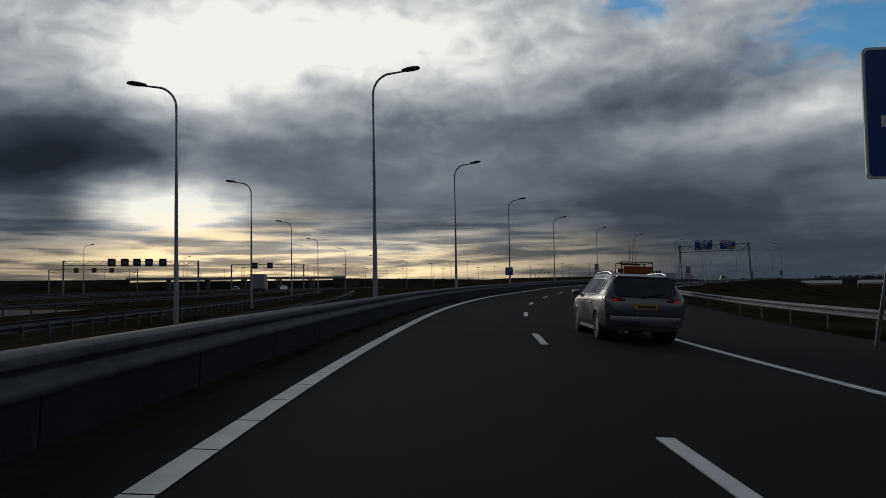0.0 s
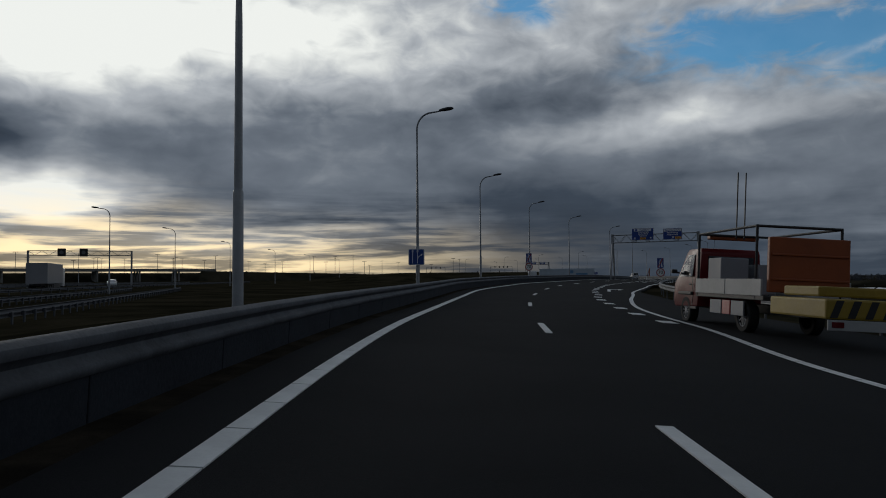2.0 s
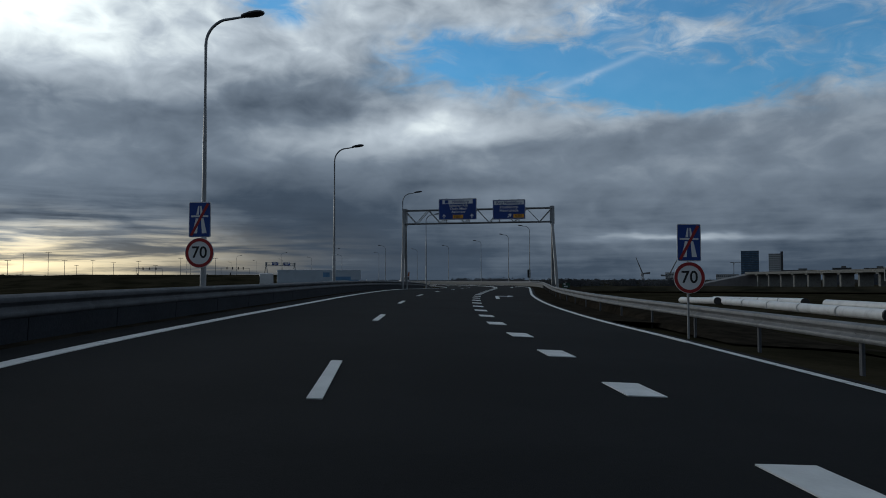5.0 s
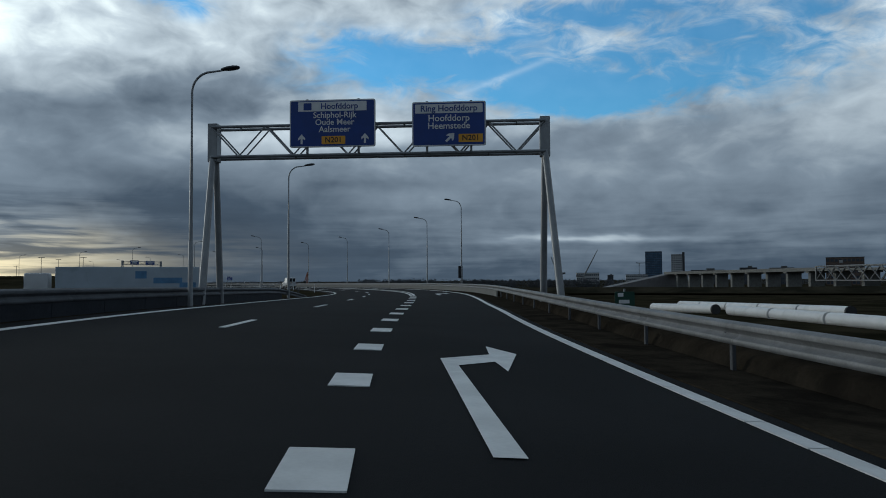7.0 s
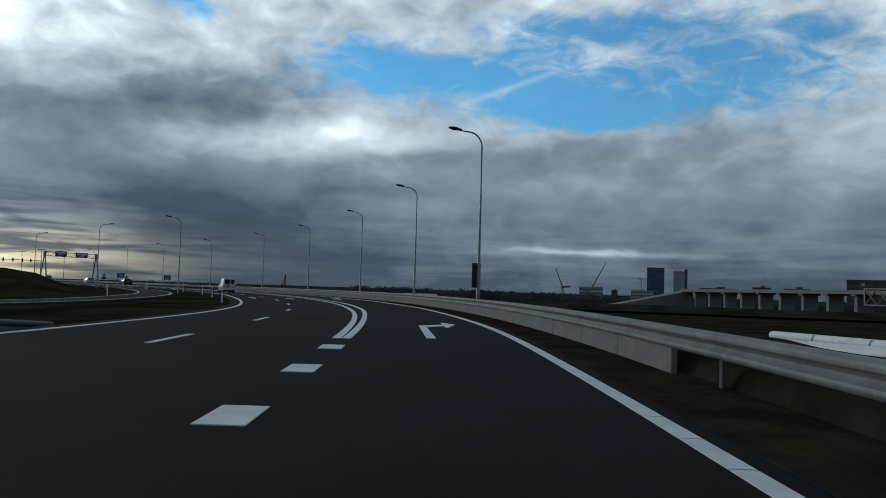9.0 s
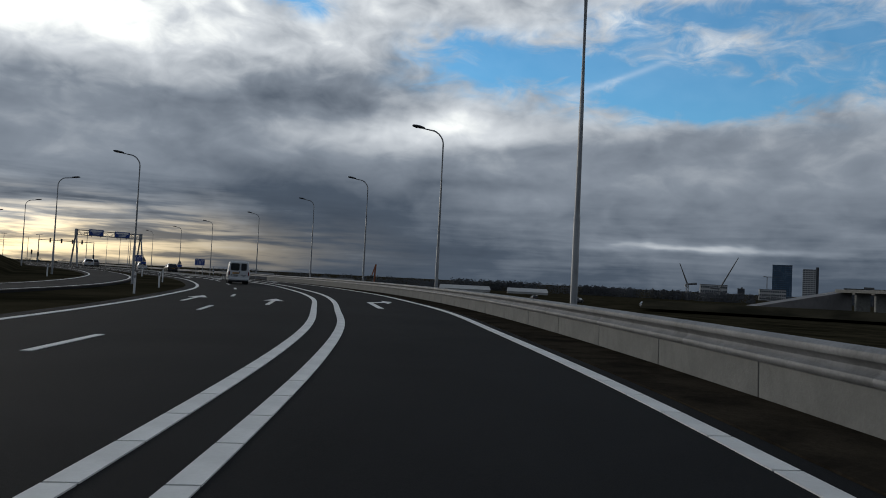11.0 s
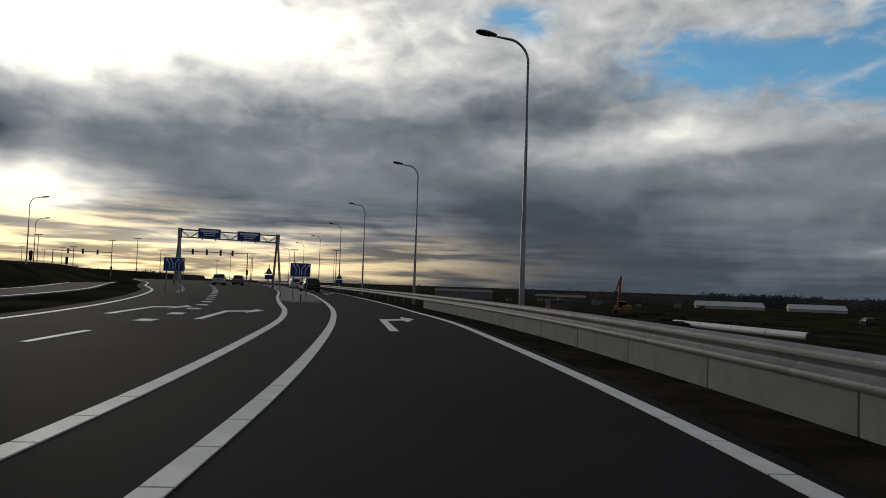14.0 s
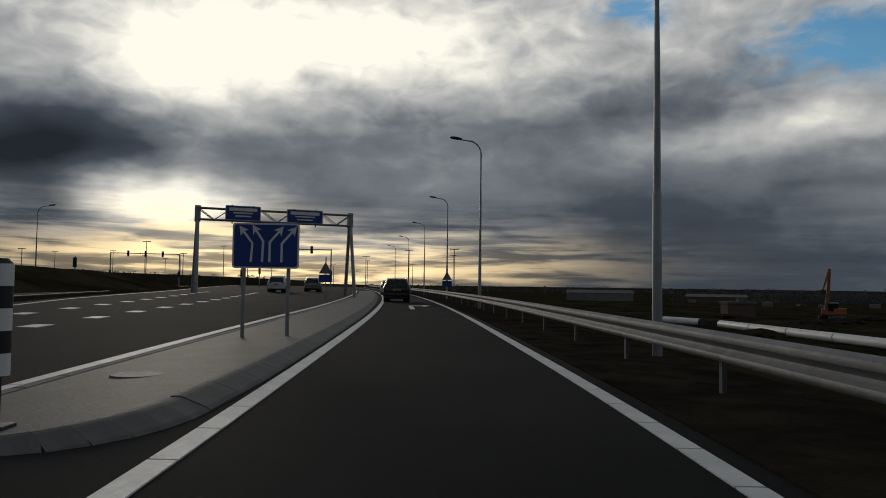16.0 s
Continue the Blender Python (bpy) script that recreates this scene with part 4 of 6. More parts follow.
# the tall blue direction sign at the start, seen nearly edge on
t = thing("direction_sign", "tall blue direction sign on braced steel posts", "road sign")
b = plate("board", 4.2, 3.0, (0, -0.1, 4.9), WHITE, t, 0.06, 0.12)
plate("face", 4.08, 2.88, (0, -0.136, 4.9), BLUE, b, 0.01, 0.1)
for z, w in ((5.8, 2.6), (5.25, 2.2), (4.7, 2.9)):
    part("writing_bar", box_bm((w, 0.006, 0.26), (-0.3, -0.145, z)), WHITE, b)
plate("road_number_plate", 0.9, 0.4, (-0.9, -0.145, 4.0), YELLOW, b, 0.008, 0.04)
for x in (-1.3, 1.3):
    part("post", rod(bmesh.new(), (x, 0, -1.2), (x, 0, 6.0), 0.09, seg=12), POLE, t, smooth_shade=True)
    part("brace", rod(bmesh.new(), (x, 1.9, -1.2), (x, 0.05, 3.4), 0.05, seg=10), POLE, t, smooth_shade=True)
t.matrix_world = pose(11.9, 16.0, 0.0, 0, 0, -8)

# ---------------------------------------------------------------- kerbed island
LINES["island_l"] = ([306.6, 308.6, 310, 314, 320, 335, 360, 420], [-4.15, -4.15, -4.19, -4.25, -4.3, -4.3, -4.2, -4.2])
LINES["island_r"] = ([306.6, 308.6, 310, 314, 320, 335, 360, 420], [-1.91, -1.91, -1.87, -1.86, -1.88, -1.95, -2.1, -2.2])


def kerb_mesh():
    """A splayed kerbstone, 1 m long, its slope towards the traffic at +x."""
    prof = [(-0.20, -0.12), (0.17, -0.12), (0.17, 0.015), (0.13, 0.045), (-0.08, 0.125), (-0.13, 0.135), (-0.20, 0.130)]
    bm = bmesh.new()
    ends = [[bm.verts.new((x, y, z)) for x, z in prof] for y in (-0.4925, 0.4925)]
    bm.faces.new(ends[0])
    bm.faces.new(ends[1][::-1])
    for k in range(len(prof)):
        j = (k + 1) % len(prof)
        bm.faces.new((ends[0][j], ends[0][k], ends[1][k], ends[1][j]))
    return shared("kerbstone", bm, KERB)


def build_island():
    holder = thing("traffic_island", "raised grey paved island with pale splayed kerbs", "traffic island", kind="structure", m=Matrix.Translation(spot(306.6, -2.6)))
    base = holder.location
    st = np.concatenate([np.linspace(307.02, 308.6, 14), np.arange(309, 415, 1.0)])
    verts, faces = [], []
    level = lambda u: 0.02 + 0.105 * min(1.0, max(0.0, (u + 4.1) / 1.95))
    for s in st:
        a, b = float(side("island_l", s)) + 0.10, float(side("island_r", s)) - 0.28
        if s < 308.6:
            half = 0.92 * math.sqrt(max(0.0, 1 - ((308.6 - s) / 1.6) ** 2))
            a, b = max(a, -3.10 - half), min(b, -3.10 + half)
        verts += [spot(s, a + (b - a) * k / 3, level(a + (b - a) * k / 3)) - base for k in range(4)]
    for i in range(len(st) - 1):
        for k in range(3):
            j = i * 4 + k
            faces.append((j, j + 1, j + 5, j + 4))
    link("paving", verts, faces, PAVER, holder)
    splay = kerb_mesh()
    low = shared("kerbstone", box_bm((0.16, 0.985, 0.30), (0, 0, 0.0), 0.02), KERB)
    for s in np.arange(308.6, 412, 1.0):
        lay("kerbstone", splay, spot(s, float(side("island_r", s)) - 0.16, 0.0), spot(s + 1, float(side("island_r", s + 1)) - 0.16, 0.0), holder, 1.0, up_at(s))
        lay("kerbstone", low, spot(s, float(side("island_l", s)), 0.0), spot(s + 1, float(side("island_l", s + 1)), 0.0), holder, 1.0, up_at(s)).location.z -= 0.125
    # short stones round the nose
    bend = [(308.6 - 1.76 * math.sin(radians(q)), -3.05 - 0.98 * math.cos(radians(q))) for q in np.linspace(0, 180, 15)]
    for (s0, u0), (s1, u1) in zip(bend, bend[1:]):
        lay("kerbstone", splay, spot(s0, u0, level(u0) - 0.135), spot(s1, u1, level(u1) - 0.135), holder, 0.93, up_at(s0))
    cover = bmesh.new()
    bmesh.ops.create_cone(cover, cap_ends=True, segments=24, radius1=0.30, radius2=0.29, depth=0.02)
    ob = part("manhole_cover", cover, GALV_DARK_SHADED, holder, "dark iron manhole cover")
    ob.location = spot(310.5, -3.30, 0.066) - base


KERB = material("grey kerb concrete", (0.115, 0.115, 0.112), 0.8, vary=0.18, scale=1.4, fine=30, bump=0.25, stain=0.45, island=0.25)
build_island()


def beacon(at, label):
    """A black and white banded guide post on a base."""
    t = thing("island_beacon", label, "traffic bollard")
    part("foot", box_bm((0.22, 0.22, 0.05), (0, 0, 0.02), 0.02), BLACK, t)
    part("stem", rod(bmesh.new(), (0, 0, 0.03), (0, 0, 0.42), 0.035, seg=12), BLACK, t, smooth_shade=True)
    for k in range(5):
        bm = rod(bmesh.new(), (0, 0, 0.40 + 0.165 * k), (0, 0, 0.565 + 0.165 * k), 0.088, seg=16)
        part("band", bm, BLACK if k % 2 else WHITE, t, "black band" if k % 2 else "white band", smooth_shade=True)
    bm = rod(bmesh.new(), (0, 0, 1.225), (0, 0, 1.265), 0.088, 0.05, seg=16)
    part("cap", bm, BLACK, t, smooth_shade=True)
    t.matrix_world = Matrix.Translation(at)
    return t


beacon(spot(307.3, -3.1, 0.06), "black and white banded guide post on the island nose")
# white reflector posts in the verge
for s, u in ((226, -10.0), (246, -10.6), (257, -10.8), (271, -11.4), (291, -12.9), (243, -19.8), (275, -20.1)):
    t = thing("reflector_post", "short white plastic reflector post in the grass", "reflector post", "reflector posts")
    part("shaft", box_bm((0.10, 0.06, 1.3), (0, 0, 0.2), 0.015), WHITE, t)
    part("reflector", box_bm((0.05, 0.065, 0.16), (0, 0, 0.68), 0.004), BLACK, t, "dark reflector band")
    p = spot(s, u)
    t.matrix_world = pose(p.x, p.y, p.z + 0.05, 0, 0, -heading(s))

# ---------------------------------------------------------------- traffic lights at the junction
AMBER = material("signal lens", (0.10, 0.03, 0.01), 0.3, vary=0.1, scale=4, fine=30, bump=0.0)


def signal_head(parent, at):
    b = box_bm((0.34, 0.24, 0.98), at, 0.04)
    h = part("signal_head", b, BLACK, parent, "black signal head")
    for k in range(3):
        c = rod(bmesh.new(), (at[0], at[1] - 0.12, at[2] + 0.3 - 0.3 * k), (at[0], at[1] - 0.2, at[2] + 0.3 - 0.3 * k), 0.12, seg=14)
        part("hood", c, BLACK, h)
        round_plate("lens", 0.095, (at[0], at[1] - 0.135, at[2] + 0.3 - 0.3 * k), AMBER, h, 0.02, 14)
    return h


def signal_bridge(x, y, turn, width, heads, label):
    t = thing("signal_portal", label, "traffic light", "traffic lights")
    for sx in (-width / 2, width / 2):
        part("post", rod(bmesh.new(), (sx, 0, -1.5), (sx, 0, 6.0), 0.11, 0.08, seg=12), POLE, t, smooth_shade=True)
    part("beam", rod(bmesh.new(), (-width / 2, 0, 5.9), (width / 2, 0, 5.9), 0.07, seg=10), POLE, t, smooth_shade=True)
    for hx in heads:
        signal_head(t, (hx * width / 2, -0.1, 5.85))
    signal_head(t, (width / 2, -0.2, 2.6))
    signal_head(t, (-width / 2, -0.2, 2.6))
    t.matrix_world = pose(x, y, 0.2, 0, 0, turn)
    return t


signal_bridge(88.2, 372.0, 12, 11.5, (-0.6, -0.2, 0.2, 0.55), "steel portal with black signal heads over the lanes")
signal_bridge(60.5, 396.0, 18, 10.5, (-0.5, 0.0, 0.5), "steel portal with black signal heads over the lanes")
for x, y in ((75.2, 324.3), (71.4, 349.2), (81, 388), (52.1, 360.1)):
    t = thing("traffic_light", "single traffic light on a slim post", "traffic light", "traffic lights")
    part("post", rod(bmesh.new(), (0, 0, -1.5), (0, 0, 3.6), 0.06, seg=10), POLE, t, smooth_shade=True)
    signal_head(t, (0, -0.12, 3.0))
    t.matrix_world = pose(x, y, 0.4, 0, 0, 10)

# warning triangles on the far lamp posts
for s, u in ((369, 4.2), (352, -5.6)):
    t = thing("warning_sign", "dark triangular sign over a blue board on a post", "road sign", "warning signs")
    part("post", rod(bmesh.new(), (0, 0, -1), (0, 0, 2.9), 0.04, seg=10), POLE, t, smooth_shade=True)
    shape("triangle", [(-0.45, 1.75), (0.45, 1.75), (0.0, 2.55)], -0.2, BACK, t, 0.02)
    plate("board", 0.9, 0.5, (0, -0.2, 1.42), BLUE, t, 0.02, 0.04)
    p = spot(s, u)
    t.matrix_world = pose(p.x, p.y, p.z, 0, 0, -heading(s))


# ---------------------------------------------------------------- vehicles
SILVER = material("silver car paint", (0.17, 0.172, 0.18), 0.27, metal=0.8, vary=0.02, scale=0.6, fine=60, bump=0.0)
VAN_WHITE = material("white van paint", (0.54, 0.55, 0.56), 0.35, vary=0.04, scale=0.8, fine=30, bump=0.0, stain=0.12)
CAR_BLACK = material("black car paint", (0.012, 0.012, 0.014), 0.25, vary=0.1, scale=2, fine=40, bump=0.0)
TRUCK_RED = material("red truck paint", (0.12, 0.006, 0.008), 0.38, vary=0.08, scale=1.0, fine=30, bump=0.0, spec=0.25)
ORANGE = material("orange board", (0.26, 0.055, 0.006), 0.5, vary=0.12, scale=1.2, fine=25, bump=0.02, stain=0.25)
CUSHION = material("yellow crash cushion", (0.28, 0.19, 0.012), 0.55, vary=0.12, scale=1.2, fine=25, bump=0.04, stain=0.3)
PLASTIC = material("black plastic trim", (0.02, 0.02, 0.021), 0.6, vary=0.15, scale=3, fine=40, bump=0.05)
TYRE = material("tyre rubber", (0.015, 0.015, 0.015), 0.85, vary=0.2, scale=5, fine=40, bump=0.2)
RIM = material("alloy rim", (0.45, 0.45, 0.46), 0.35, metal=0.8, vary=0.1, scale=4, fine=40, bump=0.0)
GLASS = material("tinted glass", (0.010, 0.012, 0.014), 0.06, vary=0.1, scale=1, fine=10, bump=0.0, spec=0.8)
CHROME = material("bright satin trim", (0.86, 0.86, 0.87), 0.22, metal=0.9, vary=0.03, scale=3, fine=40, bump=0.0)
TAIL = material("red lamp glass", (0.11, 0.006, 0.010), 0.2, vary=0.1, scale=6, fine=40, bump=0.0)
TAIL_LIT = material("lit red lamp glass", (0.38, 0.012, 0.022), 0.15, vary=0.25, scale=9, fine=40, bump=0.0, emit=0.28)
PLATE_Y = material("yellow number plate", (0.48, 0.24, 0.015), 0.4, vary=0.05, scale=4, fine=40, bump=0.0)
GREY_BOX = material("grey trailer side", (0.24, 0.245, 0.26), 0.5, vary=0.06, scale=0.6, fine=20, bump=0.0, spec=0.3)
TRAILER_WHITE = material("white trailer side", (0.40, 0.46, 0.52), 0.4, vary=0.06, scale=0.5, fine=20, bump=0.02, stain=0.3)


def wheel(parent, at, r, w, side_, spokes=10, rim_mat=None):
    """One wheel with its axle along x; side_ +1 outside at +x."""
    bm = bmesh.new()
    prof = [(-w / 2, r * 0.66), (-w / 2, r * 0.93), (-w * 0.38, r), (w * 0.38, r), (w / 2, r * 0.93), (w / 2, r * 0.66)]
    seg = 28
    rings = [[bm.verts.new((at[0] + x, at[1] + q * math.cos(2 * math.pi * k / seg), at[2] + q * math.sin(2 * math.pi * k / seg))) for k in range(seg)] for x, q in prof]
    for a, b in zip(rings, rings[1:] + rings[:1]):
        for k in range(seg):
            bm.faces.new((a[k], a[(k + 1) % seg], b[(k + 1) % seg], b[k]))
    hub = new("wheel")
    hub.parent = parent
    part("tyre", bm, TYRE, hub, smooth_shade=True)
    bm = bmesh.new()
    x = at[0] + side_ * w * 0.36
    rot = Matrix.Rotation(math.pi / 2, 4, "Y")
    bmesh.ops.create_cone(bm, cap_ends=True, segments=24, radius1=r * 0.17, radius2=r * 0.13, depth=0.05, matrix=Matrix.Translation((x, at[1], at[2])) @ rot)
    for k in range(spokes):
        a = 2 * math.pi * k / spokes
        c, s = math.cos(a), math.sin(a)
        m = Matrix.Translation((x, at[1] + c * r * 0.39, at[2] + s * r * 0.39)) @ Matrix.Rotation(a, 4, "X")
        bmesh.ops.create_cube(bm, size=1, matrix=m @ Matrix.Diagonal((0.03, r * 0.56, r * (0.06 if spokes > 8 else 0.13), 1)))
    ring = [[bm.verts.new((x + dx, at[1] + q * math.cos(2 * math.pi * k / 28), at[2] + q * math.sin(2 * math.pi * k / 28))) for k in range(28)] for dx, q in ((0.02 * side_, r * 0.60), (0.02 * side_, r * 0.68), (-0.08 * side_, r * 0.66))]
    for a, b in zip(ring, ring[1:]):
        for k in range(28):
            bm.faces.new((a[k], a[(k + 1) % 28], b[(k + 1) % 28], b[k]))
    part("rim", bm, rim_mat or RIM, hub, smooth_shade=False)
    bm = bmesh.new()
    bmesh.ops.create_cone(bm, cap_ends=True, segments=24, radius1=r * 0.64, radius2=r * 0.64, depth=0.02, matrix=Matrix.Translation((at[0] + side_ * w * 0.1, at[1], at[2])) @ rot)
    part("brake_disc", bm, PLASTIC, hub)
    return hub


class Shell:
    """A body lofted through stations (y, low, waist, top, half widths low, waist, top), with open wheel arches."""

    def __init__(self, parent, stations, mat, axles, arch, n=120):
        ys = [s[0] for s in stations]
        self.ys = np.linspace(ys[0], ys[-1], n)
        cols = [smooth(ys, [s[i] for s in stations], self.ys) for i in range(1, 7)]
        self.rows, self.top = [], cols[2]
        for lo, wa, to, wl, ww, wt in zip(*cols):
            h = max(to - wa, 0.0)
            half = [(0, lo), (wl * 0.6, lo), (wl * 0.94, lo + 0.015), (wl * 0.985, lo + 0.06)]
            for k in range(9):
                f = (k + 0.5) / 9
                half.append((wl + (ww - wl) * math.sin(f * math.pi / 2) ** 0.8, lo + 0.08 + (wa - 0.05 - lo - 0.08) * f))
            half += [(ww * 0.995, wa - 0.03), (ww * 0.972, wa)]
            half += [(ww * 0.972 + (wt - ww * 0.972) * f ** 1.25, wa + h * 0.90 * f) for f in (0.2, 0.4, 0.6, 0.8, 1.0)]
            half += [(wt * 0.955, wa + h * 0.955), (wt * 0.86, wa + h * 0.985), (wt * 0.5, wa + h), (0, wa + h * 1.006)]
            self.rows.append(half)
        count = len(self.rows[0])
        where = lambda i, j: (self.ys[i], self.rows[i][j][1], self.rows[i][j][0])
        gone, kept = set(), set()
        for i in range(n - 1):
            for j in range(count - 1):
                q = [(i, j), (i + 1, j), (i + 1, j + 1), (i, j + 1)]
                y, z = sum(where(*c)[0] for c in q) / 4, sum(where(*c)[1] for c in q) / 4
                cut = 1 <= j <= 12 and any(math.hypot(y - ya, z - za) < arch for ya, za in axles)
                (gone if cut else kept).add((i, j))
        corner = {}
        for i, j in kept:
            for c in ((i, j), (i + 1, j), (i + 1, j + 1), (i, j + 1)):
                corner[c] = 1
        edge = {c for i, j in gone for c in ((i, j), (i + 1, j), (i + 1, j + 1), (i, j + 1)) if c in corner}
        place = {}
        for c in corner:
            y, z, x = where(*c)
            if c in edge and c[1] >= 2:
                ya, za = min(axles, key=lambda a: math.hypot(y - a[0], z - a[1]))
                d = math.hypot(y - ya, z - za)
                y, z = ya + (y - ya) * arch / d, za + (z - za) * arch / d
            place[c] = (x, y, z)
        bm, made = bmesh.new(), {}

        def vert(c, sgn):
            x, y, z = place[c]
            key = (c, sgn if x > 1e-6 else 0)
            if key not in made:
                made[key] = bm.verts.new((sgn * x, y, z))
            return made[key]

        for i, j in sorted(kept):
            for sgn in (1, -1):
                q = list(dict.fromkeys(vert(c, sgn) for c in ((i, j), (i + 1, j), (i + 1, j + 1), (i, j + 1))))
                if len(q) > 2:
                    bm.faces.new(q)
        for i in (0, n - 1):
            bm.faces.new([vert((i, j), 1) for j in range(count)] + [vert((i, j), -1) for j in range(count - 2, 0, -1)])
        self.parent, self.body = parent, part("body", bm, mat, parent, smooth_shade=True)
        for ya, za in axles:
            for sgn in (1, -1):
                bm = bmesh.new()
                turn_y = Matrix.Rotation(math.pi / 2, 4, "Y")
                bmesh.ops.create_cone(bm, cap_ends=False, segments=32, radius1=arch, radius2=arch, depth=0.36, matrix=Matrix.Translation((sgn * 0.64, ya, za)) @ turn_y)
                bmesh.ops.create_circle(bm, cap_ends=True, segments=32, radius=arch, matrix=Matrix.Translation((sgn * 0.46, ya, za)) @ turn_y)
                part("wheel_arch", bm, PLASTIC, parent, "dark wheel arch")
                ring = [(ya + arch * math.cos(radians(a)), za + arch * math.sin(radians(a))) for a in range(-8, 189, 14)]
                bm = tube(bmesh.new(), [(sgn * (self.x(y, z) - 0.004), y, z) for y, z in ring], [0.016] * len(ring), 6)
                part("arch_lip", bm, mat, parent, smooth_shade=True)

    def x(self, y, z):
        """Half the width of the body at that height."""
        i = int(np.clip(np.searchsorted(self.ys, y), 1, len(self.ys) - 1))
        f = (y - self.ys[i - 1]) / (self.ys[i] - self.ys[i - 1])
        a, b = [np.interp(z, [p[1] for p in r[3:20]], [p[0] for p in r[3:20]]) for r in (self.rows[i - 1], self.rows[i])]
        return float(a + (b - a) * f)

    def roof(self, y):
        return float(np.interp(y, self.ys, self.top))

    def patch(self, name, mat, y0, y1, low, high, off, label="", parent=None, cols=14):
        """A sheet on each flank between two lines; returns the pair."""
        out = []
        for sgn in (1, -1):
            verts, faces = [], []
            for i in range(cols + 1):
                y = y0 + (y1 - y0) * i / cols
                zb, zt = low(y), max(low(y) + 0.004, high(y))
                for k in range(6):
                    z = zb + (zt - zb) * k / 5
                    verts.append((sgn * (self.x(y, z) + off), y, z))
            for i in range(cols):
                for k in range(5):
                    a = i * 6 + k
                    faces.append((a, a + 1, a + 7, a + 6) if sgn < 0 else (a, a + 6, a + 7, a + 1))
            out.append(link(name, verts, faces, mat, parent or self.parent, label, True))
        return out

    def trim(self, name, mat, ys, height, r, off, label=""):
        for sgn in (1, -1):
            bm = tube(bmesh.new(), [(sgn * (self.x(y, height(y)) + off), y, height(y)) for y in ys], [r] * len(ys), 6)
            part(name, bm, mat, self.parent, label, True)


def tilted_plate(name, w, h, at, tilt, mat, parent, thick=0.02, radius=0.08, label="", turn=0.0):
    ob = plate(name, w, h, (0, 0, 0), mat, parent, thick, radius, label)
    ob.matrix_basis = Matrix.Translation(at) @ Euler((radians(tilt), 0, radians(turn))).to_matrix().to_4x4()
    return ob


def mirror(parent, x, y, z, mat):
    bm = box_bm((0.19, 0.12, 0.13), (x, y, z), 0.045)
    box_bm((0.14, 0.05, 0.05), (x - math.copysign(0.12, x), y + 0.02, z - 0.04), 0.015, bm)
    return part("wing_mirror", bm, mat, parent, smooth_shade=True)


def number_plate(parent, at, tilt=0.0):
    b = tilted_plate("number_plate", 0.52, 0.115, at, tilt, PLATE_Y, parent, 0.012, 0.015, "yellow number plate")
    part("writing_bar", box_bm((0.38, 0.004, 0.06), (0.02, -0.009, 0)), BLACK, b)
    return b


